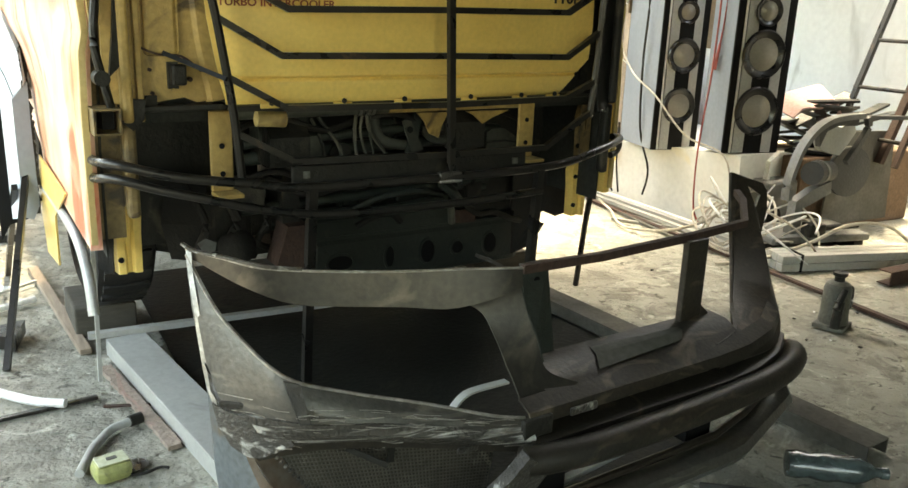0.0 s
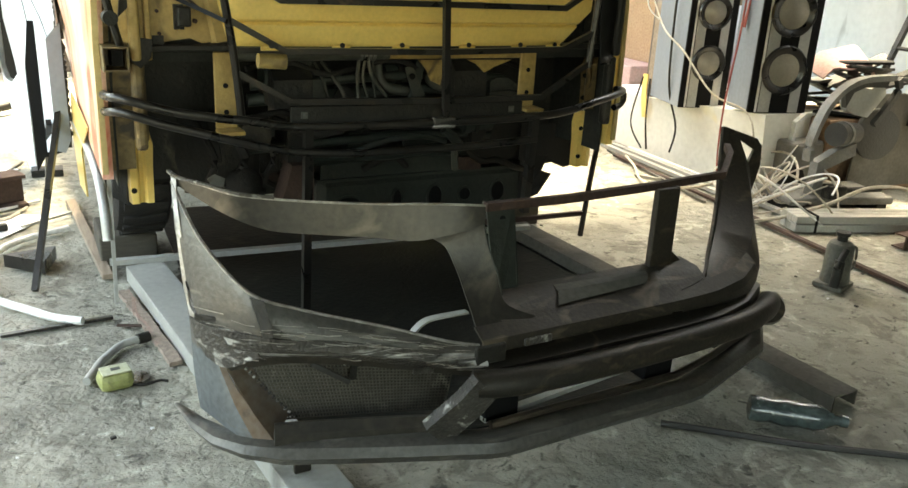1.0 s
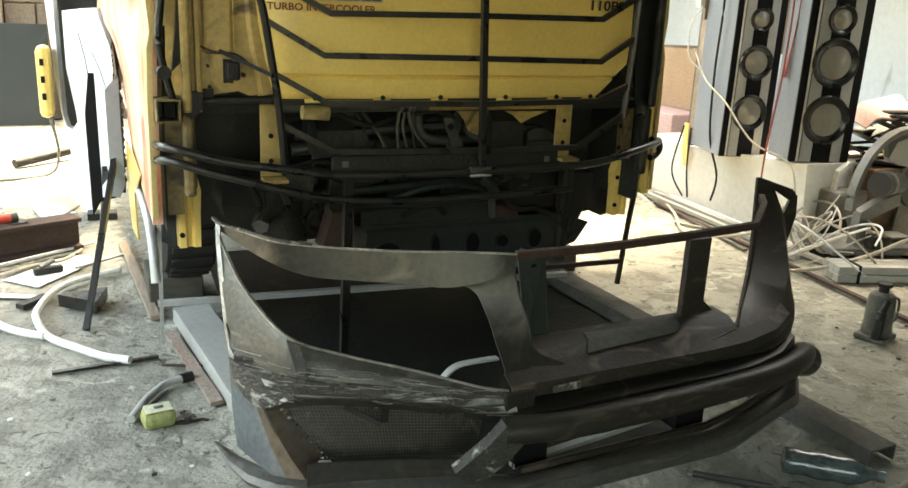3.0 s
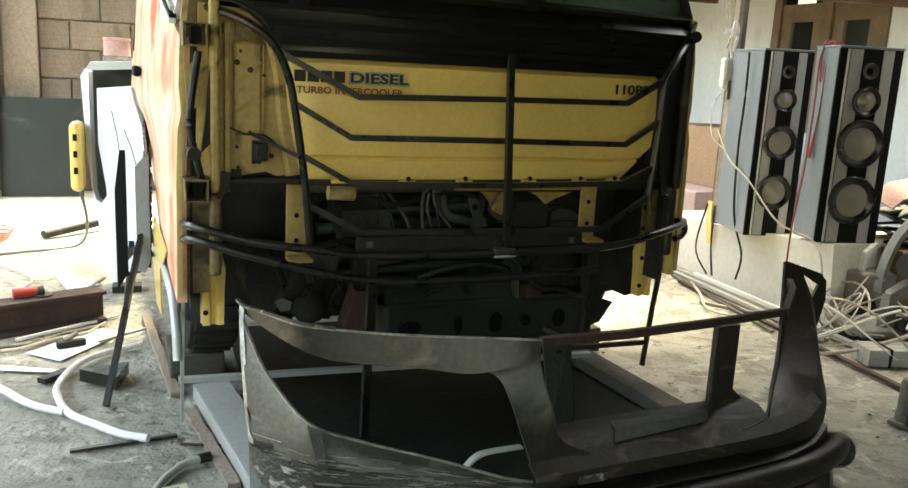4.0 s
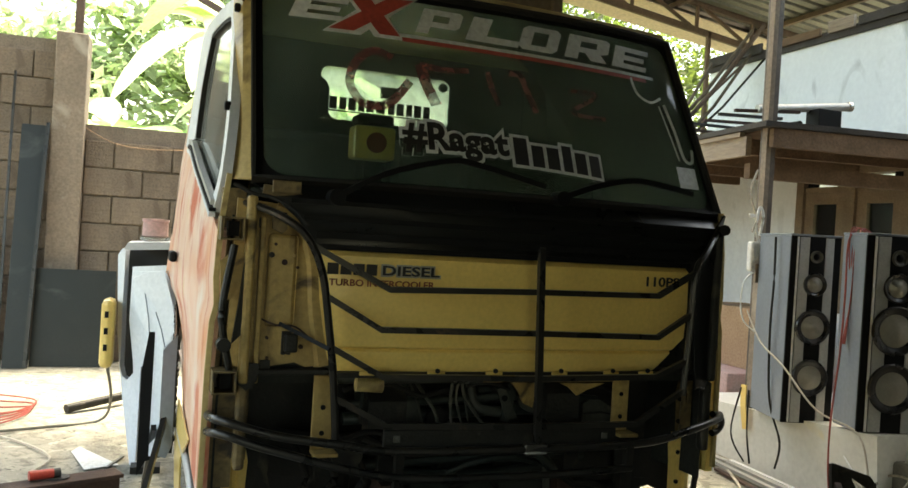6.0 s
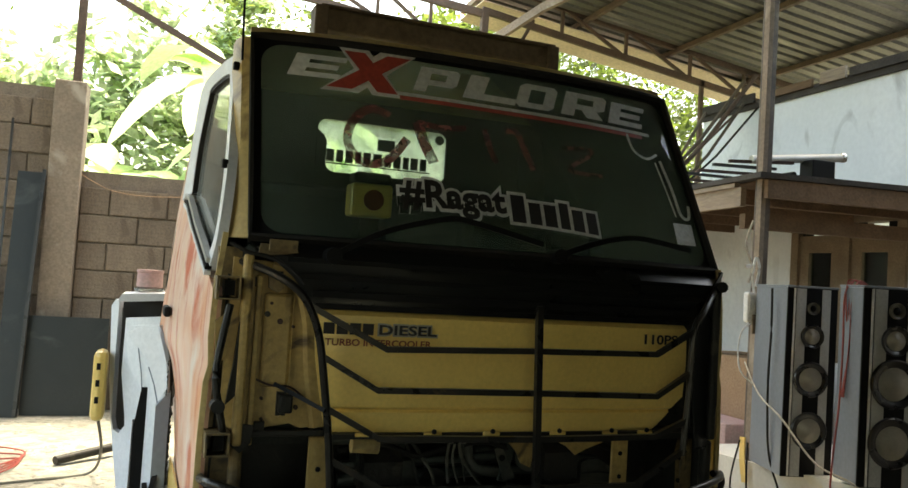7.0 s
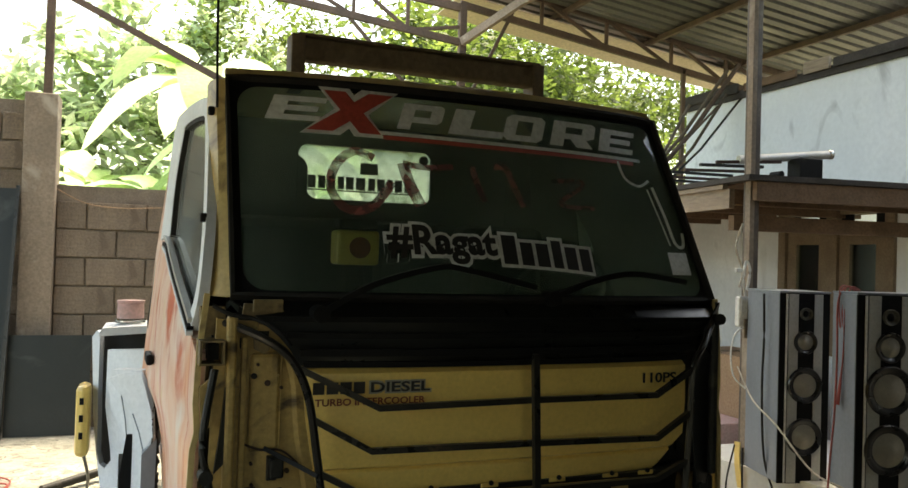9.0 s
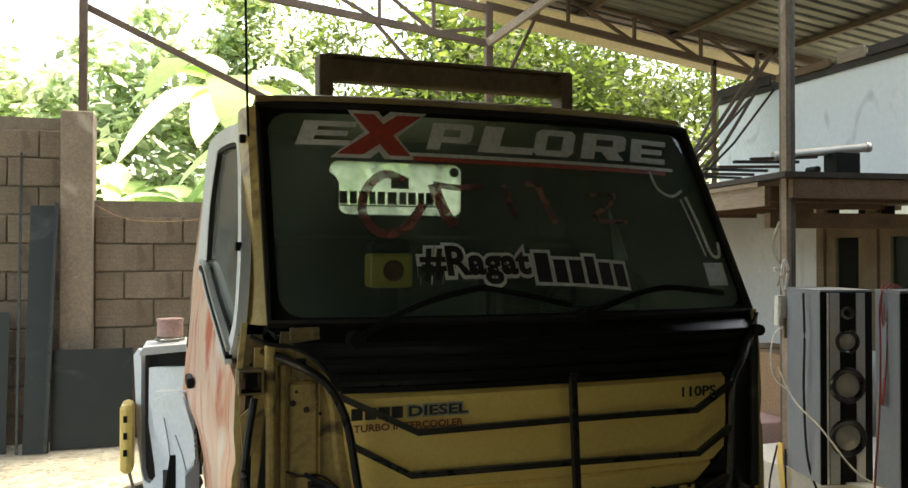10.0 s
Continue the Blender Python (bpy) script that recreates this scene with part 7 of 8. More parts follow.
# added black sheet: paints the floor's shade and dark stain in one
solo("floor_plate", plate(bmesh.new(), [(-0.74, -0.72, 0.003), (0.52, -0.72, 0.003), (0.53, -0.3, 0.003), (0.775, -0.3, 0.003), (0.742, 0.06, 0.003), (0.685, 0.68, 0.003), (0.6, 1.5, 0.003), (-0.74, 1.5, 0.003)], (0, 0, 0.006)), "shade_and_oil_black", "thin black sheet between the channels, for floor shade and oil stain", "plate")
rng = random.Random(31)
left = [(-0.026 + rng.uniform(-0.004, 0.004), 0.62 * k / 40 + rng.uniform(-0.006, 0.006), 0) for k in range(41)]
right = [(0.012 + rng.uniform(-0.003, 0.003), 0.62 * k / 40 + rng.uniform(-0.006, 0.006), 0) for k in range(40, -1, -1)]
bm = plate(bmesh.new(), left + right, (0, 0, 0.014))
bm.transform(pose(-0.85, -0.085, 0.003, 0, 0, 9.5))
solo("timber_strip", bm, "split_wood", "splintered reddish timber strip beside the channel", "timber")
solo("timber_strip", mk_box((-0.02, 0, 0), (0.02, 1.05, 0.02), pose(-1.0, 0.68, 0.003, 0, 0, 5.5), bevel=0.003), "pale_wood", "long pale timber strip beside the wheel", "timber")
for x in (-0.91, 0.82):
    solo("timber_block", mk_box((-0.11, -0.14, 0.0), (0.1, 0.14, 0.115), pose(x, 0.97, 0.002, 0, 0, 2), bevel=0.008), "wood_block", "dark timber block under the wheel", "block", group="blocks under the wheels")

# ---- loudspeakers on the ledge ----
def speaker(at, turn, w, d, h, cones, label):
    s = thing("loudspeaker", label, "loudspeaker", at, turn, group="loudspeakers on the ledge")
    part("cabinet", mk_box((0, 0.012, 0), (w, d, h), bevel=0.004), "speaker_side", s, "pale grey-blue side")
    part("front_board", mk_box((0, 0, 0), (w, 0.011, h), bevel=0.003), "black", s)
    for a, b, m in ((0.17, 0.36, "silver"), (0.68, 0.85, "silver")):
        part("silver_strip", mk_box((w * a, -0.006, 0.005), (w * b, 0.0, h - 0.005), bevel=0.002), m, s)
    part("edge_line", mk_box((w * 0.115, -0.006, 0.005), (w * 0.15, 0.0, h - 0.005), bevel=0.001), "plain_white", s, "thin white line beside the strip")
    for r, z in cones:
        m = Matrix.Translation((w / 2, -0.002, z)) @ pose(0, 0, 0, 90)
        big = r > 0.05
        dr = part("driver", lathe(bmesh.new(), [(r * 0.6, -0.004), (r * 0.98, 0.0), (r, 0.012), (r * 0.94, 0.022), (r * 0.84, 0.02), (r * 0.74, 0.012), (r * 0.66, 0.006)], m, 32), "surround" if big else "jack", s, "round black driver surround" if big else "bright tweeter ring", True)
        part("cone", lathe(bmesh.new(), [(r * (0.66 if big else 0.5), 0.008), (r * 0.45, 0.012 if big else 0.01), (r * 0.28, 0.02), (r * 0.12, 0.024), (0.001, 0.0245)], m, 28), "cone" if big else "black", dr, "grey dome" if big else "", True)
        if not big:
            part("tweeter_plate", mk_box((w / 2 - r * 1.2, -0.004, z - r * 1.6), (w / 2 + r * 1.2, -0.001, z + r * 1.5)), "black", s)
    part("top_board", mk_box((-0.004, -0.004, h), (w + 0.004, d, h + 0.012), bevel=0.002), "speaker_side", s)
    return s


speaker((2.288, 1.566, 0.392), -14.5, 0.3, 0.43, 1.09, ((0.108, 0.268), (0.104, 0.562), (0.069, 0.81), (0.036, 0.972)), "tall grey loudspeaker with four drivers and silver strips")
speaker((2.355, 1.069, 0.452), -14.5, 0.355, 0.24, 1.045, ((0.136, 0.238), (0.134, 0.545), (0.08, 0.772), (0.043, 0.93)), "wider tall loudspeaker with large domes, red cable over it")


def cable(name, pts, r, material, label, n=6, group=""):
    return solo(name, sweep(bmesh.new(), smooth_line(pts, n), ring(6, r)), material, label, "cable", group=group, smooth=True)


cable("cable", [(2.36, 2.02, 1.0), (2.3, 1.8, 0.83), (2.27, 1.55, 0.72), (2.3, 1.3, 0.52), (2.36, 1.05, 0.44), (2.3, 0.9, 0.2)], 0.0055, "cable", "pale cable slung across the loudspeakers", group="cables by the ledge")
cable("cable", [(2.43, 1.24, 1.53), (2.36, 1.21, 1.44), (2.352, 1.2, 1.15), (2.342, 1.2, 0.85), (2.318, 1.2, 0.6), (2.306, 1.2, 0.36), (2.315, 1.19, 0.12), (2.33, 1.15, 0.03)], 0.0055, "red_cable", "red cable hanging between the loudspeakers", group="cables by the ledge")
for k in range(3):
    d = 0.018 * k
    cable("cable", [(2.5, 1.2 + d, 1.515), (2.44 - d, 1.2 + d, 1.53), (2.39, 1.19 + d, 1.42 - 2 * d), (2.385 + d, 1.19 + d, 1.2), (2.37, 1.2 + 0.5 * d, 0.9)], 0.004, "red_cable", "red cable draped over a loudspeaker", group="cables by the ledge")
cable("cable", [(2.39, 2.0, 1.25), (2.3, 1.98, 1.2), (2.26, 1.96, 1.08), (2.27, 1.94, 0.95), (2.33, 1.9, 0.88)], 0.005, "plain_white", "white lead looping from the socket", group="cables by the ledge")
cable("cable", [(2.3, 1.72, 1.47), (2.29, 1.7, 1.2), (2.3, 1.72, 0.9), (2.31, 1.7, 0.5), (2.37, 1.66, 0.25), (2.38, 1.7, 0.08)], 0.007, "rubber", "black cable hanging down a loudspeaker side", group="cables by the ledge")
cable("cable", [(2.38, 1.98, 0.5), (2.36, 1.95, 0.25), (2.37, 1.92, 0.05)], 0.006, "rubber", "black cable hanging at the ledge", group="cables by the ledge")
cable("cable", [(2.40, 2.08, 0.5), (2.37, 2.12, 0.2), (2.39, 2.0, 0.04)], 0.006, "rubber", "black cable hanging at the ledge", group="cables by the ledge")
cable("cable", [(2.4, 2.05, 1.9), (2.36, 2.06, 1.75), (2.39, 2.03, 1.6), (2.36, 2.02, 1.5)], 0.008, "cable", "cable tied to the post", group="cables by the ledge")
solo("yellow_strap", sweep(bmesh.new(), smooth_line([(2.405, 2.06, 0.52), (2.40, 2.05, 0.38), (2.41, 2.03, 0.24)], 4), rect(0.05, 0.008), up=(-1, 0, 0)), "yellow", "yellow strap hanging from the post", "strap")
sock = thing("socket_outlet", "white socket outlet and coiled lead on the post", "socket", at=(2.41, 2.03, 1.38))
part("box", mk_box((-0.06, -0.03, -0.13), (0.02, 0.02, 0.06), bevel=0.012), "plain_white", sock)
part("face", mk_box((-0.03, -0.045, -0.2), (0.035, -0.031, -0.08), bevel=0.006), "door_wood", sock, "brown plug body")
part("cover", mk_box((-0.05, -0.036, -0.06), (0.005, -0.031, 0.045), bevel=0.004), "plain_white", sock)
part("lead", sweep(bmesh.new(), smooth_line([(0, -0.01, 0.06), (-0.03, -0.02, 0.16), (-0.01, -0.02, 0.28), (0.02, -0.02, 0.22), (0.0, -0.02, 0.1)], 5), ring(6, 0.009)), "plain_white", sock, "", True)
part("plug", mk_box((-0.08, -0.02, 0.21), (-0.02, 0.0, 0.235), bevel=0.004), "plain_white", sock)

crate = thing("cardboard_box", "brown cardboard box stored on the porch", "box", at=(3.2, 3.05, 0.0), turn=0)
part("body", mk_box((0, 0, 0.45), (0.5, 0.75, 0.93), bevel=0.006), "card", crate)
part("flap", mk_box((0.002, 0.36, 0.93), (0.498, 0.39, 0.936)), "pale_wood", crate)
solo("porch_bench", mk_box((2.9, 2.9, 0.0), (3.9, 4.4, 0.45), bevel=0.01), "pink", "faded pink low bench on the porch", "bench")

# pipe and scrap on the canopy
pipe = thing("metal_pipe", "shiny metal pipe lying on the canopy", "pipe")
part("tube", cyl(bmesh.new(), (2.6, 2.36, 2.35), (3.29, 2.28, 2.425), 0.03), "silver", pipe, "", True)
part("bracket", mk_box((2.98, 2.2, 2.215), (3.17, 2.33, 2.375), bevel=0.006), "black", pipe)
part("pipe_mouth", lathe(bmesh.new(), [(0.02, 0.0), (0.031, 0.0), (0.034, 0.006), (0.034, 0.03), (0.03, 0.03)], Matrix.Translation((3.285, 2.28, 2.425)) @ pose(0, 0, 0, 0, 84, -7), 20), "chrome", pipe, "", True)
part("clip", cyl(bmesh.new(), (2.86, 2.24, 2.26), (2.86, 2.34, 2.26), 0.022), "black", pipe)
for k in range(6):
    solo("roof_scrap", sweep(bmesh.new(), [(2.45 + 0.05 * k, 2.4 + 0.25 * k, 2.33 + 0.01 * (k % 2)), (2.9 + 0.1 * k, 2.3 + 0.3 * k, 2.35)], rect(0.03, 0.02)), "greasy" if k % 2 else "rusty", "rusty bar lying on the canopy", "bar", group="scrap on the canopy")
for k, (xa, za, xb, zb, r) in enumerate(((3.08, 2.22, 4.28, 3.61, 0.014), (3.12, 2.22, 4.38, 3.67, 0.018), (3.25, 2.22, 4.2, 3.34, 0.012), (2.9, 2.22, 4.06, 3.2, 0.01), (3.2, 2.22, 4.3, 3.3, 0.009), (3.0, 2.3, 3.66, 3.16, 0.012))):
    y = 4.6 - 0.05 * k
    solo("leaning_pole", sweep(bmesh.new(), [(xa, y, za), (0.5 * (xa + xb) + 0.02, y, 0.5 * (za + zb) - 0.015), (xb, y + 0.1, zb)], ring(6, 1.25 * r)), ("bark", "truss", "bark", "truss", "greasy", "bark")[k], "thin rough pole leaning over the canopy", "pole", group="poles leaning by the house")

# ---- cut-off saw on bundled tubes ----
bundle = thing("tube_bundle", "strapped bundle of grey rectangular steel tubes", "steel tubes", at=(2.1, 0.36, 0.0), turn=-16)
for j in range(2):
    for i in range(3):
        part("tube", mk_box((0, 0.05 * i, 0.002 + 0.042 * j), (1.3, 0.05 * i + 0.048, 0.042 + 0.042 * j), bevel=0.004), "galv", bundle)
for x in (0.1, 0.95):
    part("strap", mk_box((x, -0.004, 0.0), (x + 0.012, 0.156, 0.09)), "black", bundle)
saw = thing("cut_off_saw", "grey dusty cut-off saw with round guard", "saw", at=(2.28, 0.62, 0.0), turn=-12)
part("base", mk_box((0.0, -0.05, 0.06), (0.62, 0.3, 0.1), bevel=0.01), "saw", saw)
for x in (0.04, 0.54):
    part("foot", mk_box((x, -0.03, 0.0), (x + 0.06, 0.28, 0.062), bevel=0.004), "rubber", saw)


def flat_on_saw(pts, y, d):
    """A plate standing in the saw's upright plane, in the saw's own axes."""
    inv = pose(2.28, 0.62, 0, 0, 0, -12).inverted()
    return plate(bmesh.new(), [inv @ Vector((x, y, z)) for x, z in pts], inv.to_3x3() @ Vector((0, d, 0)))


def line_on_saw(pts, y):
    inv = pose(2.28, 0.62, 0, 0, 0, -12).inverted()
    return smooth_line([inv @ Vector((x, y, z)) for x, z in pts], 5)


part("pivot_post", flat_on_saw([(2.444, 0.275), (2.56, 0.33), (2.70, 0.365), (2.71, 0.30), (2.497, 0.23), (2.51, 0.07), (2.432, 0.07)], 0.6, 0.05), "saw", saw, "pale bent pivot post")
part("arm", sweep(bmesh.new(), line_on_saw([(2.387, 0.286), (2.386, 0.393), (2.425, 0.512), (2.471, 0.585), (2.557, 0.657), (2.684, 0.697), (2.894, 0.706)], 0.62), rect(0.05, 0.028)), "saw", saw, "curved grey arm", True)
part("arm_shadow_plate", flat_on_saw([(2.57, 0.645), (2.69, 0.682), (2.89, 0.69), (2.88, 0.65), (2.72, 0.655), (2.64, 0.63), (2.6, 0.55)], 0.63, 0.03), "saw_dark", saw)
part("guard", flat_on_saw([(2.65, 0.53), (2.622, 0.575), (2.63, 0.612), (2.665, 0.628), (2.695, 0.648), (2.74, 0.65), (2.79, 0.64), (2.83, 0.652), (2.895, 0.662), (2.92, 0.61), (2.87, 0.55), (2.81, 0.488), (2.74, 0.5)], 0.66, 0.04), "galv", saw, "pale blade cover")
part("handle", sweep(bmesh.new(), line_on_saw([(2.79, 0.46), (2.86, 0.545), (2.925, 0.64), (2.91, 0.70)], 0.6), rect(0.03, 0.03)), "saw_dark", saw)
part("motor", cyl(bmesh.new(), *[pose(2.28, 0.62, 0, 0, 0, -12).inverted() @ Vector(p) for p in ((2.53, 0.6, 0.42), (2.72, 0.65, 0.41))], 0.062, 0.056, 20), "saw_dark", saw, "round grey motor", True)
part("motor_band", cyl(bmesh.new(), *[pose(2.28, 0.62, 0, 0, 0, -12).inverted() @ Vector(p) for p in ((2.585, 0.615, 0.418), (2.61, 0.622, 0.417))], 0.066, 0.066, 20), "saw", saw, "", True)
part("blade", cyl(bmesh.new(), *[pose(2.28, 0.62, 0, 0, 0, -12).inverted() @ Vector(p) for p in ((2.925, 0.66, 0.39), (2.93, 0.69, 0.39))], 0.14, 0.14, 32), "saw_dark", saw, "dark round blade guard", True)
part("spark_plate", flat_on_saw([(2.95, 0.59), (3.45, 0.58), (3.5, 0.05), (2.9, 0.05)], 0.78, 0.012), "dusty_beam", saw, "upright grey spark plate")
part("rest_bar", sweep(bmesh.new(), line_on_saw([(2.9, 0.69), (3.2, 0.675), (3.45, 0.665)], 0.7), rect(0.03, 0.022)), "saw_dark", saw)
part("vice", mk_box((0.2, -0.08, 0.1), (0.3, 0.0, 0.17), bevel=0.008), "greasy", saw)
part("vice_screw", cyl(bmesh.new(), (0.3, -0.04, 0.14), (0.52, -0.05, 0.15), 0.016), "greasy", saw)
bm = bmesh.new()
for lo, hi in (((2.42, 0.0, 0.002), (2.8, 0.006, 0.07)), ((2.42, 0.006, 0.002), (2.8, 0.07, 0.008)), ((2.42, 0.006, 0.064), (2.8, 0.07, 0.07))):
    box(bm, lo, hi)
solo("steel_offcut", bm, "rusty", "short rusty channel offcut on the floor", "offcut")

# ---- bottle jack ----
jack = thing("bottle_jack", "dusty grey hydraulic bottle jack", "jack", at=(1.712, -0.225, 0.0), turn=20)
part("base", mk_box((-0.07, -0.06, 0.0), (0.06, 0.06, 0.02), bevel=0.005), "jack", jack)
part("cylinder", lathe(bmesh.new(), [(0.056, 0.02), (0.058, 0.03), (0.054, 0.06), (0.053, 0.165), (0.046, 0.185), (0.03, 0.195)], None, 24), "jack", jack, "", True)
part("ram", lathe(bmesh.new(), [(0.02, 0.19), (0.02, 0.215), (0.028, 0.218), (0.03, 0.232), (0.02, 0.235)], None, 16), "greasy", jack, "", True)
part("carry_handle", sweep(bmesh.new(), smooth_line([(0.045, -0.01, 0.155), (0.078, -0.03, 0.16), (0.088, -0.036, 0.13), (0.084, -0.034, 0.07), (0.045, -0.012, 0.05)], 5), ring(8, 0.0055)), "jack", jack, "", True)
part("pump", cyl(bmesh.new(), (-0.075, -0.03, 0.02), (-0.06, -0.03, 0.13), 0.02), "greasy", jack)
part("lever_socket", cyl(bmesh.new(), (-0.085, -0.03, 0.1), (-0.03, -0.035, 0.17), 0.014), "greasy", jack)
part("carry_handle", sweep(bmesh.new(), [(0.05, -0.01, 0.15), (0.1, -0.015, 0.148), (0.1, -0.015, 0.06), (0.05, -0.01, 0.06)], ring(6, 0.005)), "galv", jack)

# ---- long rails on the floor towards the ledge ----
for a, b, w, m, lab in (((2.15, 1.95, 0.015), (1.95, -0.6, 0.015), 0.03, "rusty", "long rusty flat bar lying on the floor"), ((2.32, 2.2, 0.02), (2.26, 0.5, 0.02), 0.04, "galv", "long grey pipe lying along the ledge"), ((2.25, 2.25, 0.02), (2.17, 0.7, 0.02), 0.035, "galv", "long grey pipe lying along the ledge"), ((2.2, 2.1, 0.012), (2.0, 0.9, 0.012), 0.02, "jack", "thin grey bar lying on the floor"), ((2.37, 2.1, 0.02), (2.33, 0.8, 0.02), 0.03, "plain_white", "white plastic pipe lying along the ledge"), ((1.98, 1.5, 0.008), (2.3, 1.05, 0.008), 0.02, "galv", "thin offcut lying on the floor")):
    solo("floor_bar", sweep(bmesh.new(), [a, b], rect(w, 0.02 if w > 0.03 else 0.014)), m, lab, "bar", group="bars on the floor by the ledge")

# tangle of pale cables
random.seed(11)
for k in range(12):
    c = Vector((2.33 + random.uniform(-0.12, 0.2), 0.72 + random.uniform(-0.15, 0.22), 0.0))
    r = random.uniform(0.12, 0.28)
    h = random.uniform(0.08, 0.34)
    a0 = random.uniform(0, 6.28)
    pts = []
    for i in range(11):
        a = a0 + i * 0.62
        pts.append((c.x + r * math.cos(a) * 0.8, c.y + r * math.sin(a), max(0.012, h * abs(math.sin(i * 0.55 + k)) + 0.012)))
    cable("loose_cable", pts, random.choice((0.004, 0.0055, 0.007)), "cable" if k % 4 else "plain_white", "pale cable tangled in a heap", 4, "tangled cables")
cable("loose_cable", [(2.2, 1.9, 0.02), (2.05, 1.6, 0.03), (1.9, 1.3, 0.02), (2.0, 1.05, 0.05), (2.2, 0.95, 0.12), (2.3, 0.85, 0.25)], 0.008, "cable", "pale cable crossing the floor", 6, "tangled cables")
cable("loose_cable", [(1.85, 0.55, 0.02), (2.0, 0.5, 0.03), (2.15, 0.45, 0.06), (2.35, 0.4, 0.12), (2.55, 0.35, 0.2), (2.8, 0.3, 0.18), (2.95, 0.2, 0.05)], 0.009, "cable", "pale cable over the tube bundle", 6, "tangled cables")
mach = thing("welding_machine", "pale welding machine with a small wheel", "welding machine", at=(2.52, 0.85, 0.0))
part("housing", mk_box((0, 0, 0.04), (0.3, 0.14, 0.32), bevel=0.02), "saw", mach)
part("wheel", lathe(bmesh.new(), [(0.02, -0.02), (0.08, -0.02), (0.085, 0.0), (0.08, 0.02), (0.02, 0.02)], Matrix.Translation((0.0, -0.02, 0.12)) @ pose(0, 0, 0, 90), 20), "rubber", mach, "", True)
part("grip", sweep(bmesh.new(), [(0.05, 0.07, 0.32), (0.06, 0.07, 0.42), (0.12, 0.07, 0.46)], rect(0.03, 0.02)), "plain_white", mach)

# scrap heap behind the second loudspeaker
random.seed(5)
for k in range(30):
    x, y = random.uniform(2.75, 3.45), random.uniform(0.85, 1.2)
    z = 0.44 + 0.27 * random.random() * (1.15 - 0.5 * abs(x - 3.0))
    w, d = random.uniform(0.08, 0.26), random.uniform(0.012, 0.05)
    m = pose(x, y, z, random.uniform(-20, 20), random.uniform(-22, 22), random.uniform(-50, 50))
    solo("scrap_piece", mk_box((-w, -d, -0.008), (w, d, 0.008), m, 0.003), random.choice(("greasy", "greasy", "black", "saw", "jack", "rusty", "bar")), "twisted offcut in a scrap heap", "scrap", group="scrap heap by the ledge")
solo("scrap_bench", mk_box((2.75, 0.84, 0.0), (3.8, 1.3, 0.44), bevel=0.01), "old_wood", "dark wooden bench under the scrap heap", "bench")
solo("pink_cloth", skin(bmesh.new(), [[(2.76, 1.1, 0.70), (2.85, 1.1, 0.78), (2.98, 1.1, 0.8), (3.12, 1.08, 0.83), (3.2, 1.06, 0.70)], [(2.72, 0.92, 0.66), (2.8, 0.92, 0.72), (2.92, 0.9, 0.71), (3.05, 0.9, 0.75), (3.15, 0.92, 0.64)]], 12, 0.01), "pink", "faded pink cloth thrown over the scrap", "cloth", smooth=True)
lad = thing("ladder", "dark steel ladder standing against the house wall", "ladder")
for y in (1.05, 0.62):
    part("stile", sweep(bmesh.new(), [(3.25, y, 0.4), (4.2, y + 0.05, 2.6)], rect(0.03, 0.03), up=(0, 1, 0)), "bar" if y > 1 else "rusty", lad)
for k in range(8):
    f = k / 8 + 0.06
    x, z = 3.25 + 0.95 * f, 0.4 + 2.2 * f
    part("rung", cyl(bmesh.new(), (x, 0.6 + 0.05 * f, z), (x, 1.07 + 0.05 * f, z), 0.012, seg=8), "bar", lad)
solo("leaning_bar", sweep(bmesh.new(), [(3.3, 0.75, 0.4), (3.9, 0.62, 2.3)], rect(0.05, 0.03)), "rusty", "rusty bar leaning beside the ladder", "bar")

# ---- by the open side: body panels in white primer on a stand ----
def slanted(pts, k, x0):
    """Swings a flat outline in x and z back towards its outer side by k, widening it to keep its bearing."""
    out = []
    for x, y, z in pts:
        f = (y + k * (x0 - x) + 2.47) / (y + 2.47)
        out.append((-1.1 + (x + 1.1) * f, y + k * (x0 - x), 1.33 + (z - 1.33) * f))
    return out


skirt = thing("body_panel", "white primed truck body panel propped on thin legs", "body panel", at=(0, 0, 0))
FACE = [(-1.261, 1.1, 1.116), (-1.242, 1.1, 1.137), (-1.139, 1.1, 1.145), (-1.106, 1.1, 1.088), (-1.09, 1.1, 1.004), (-1.086, 1.1, 0.891), (-1.099, 1.1, 0.832), (-1.129, 1.1, 0.827), (-1.129, 1.1, 0.40), (-1.169, 1.1, 0.40), (-1.169, 1.1, 0.791), (-1.191, 1.1, 0.882), (-1.243, 1.1, 0.986)]
part("face", plate(bmesh.new(), slanted(FACE, 1.8, -1.08), (0.03, 0.05, 0)), "white_paint", skirt)
FOLD = [(-1.258, 1.1, 1.112), (-1.2, 1.1, 1.14), (-1.142, 1.1, 1.142), (-1.1, 1.1, 1.0), (-1.092, 1.1, 0.9), (-1.12, 1.1, 0.86), (-1.165, 1.1, 1.0)]
part("shoulder", plate(bmesh.new(), [(x, y - 0.02, z) for x, y, z in slanted(FOLD, 1.2, -1.09)], (0, 0.012, 0)), "white_paint", skirt, "bevelled white shoulder")
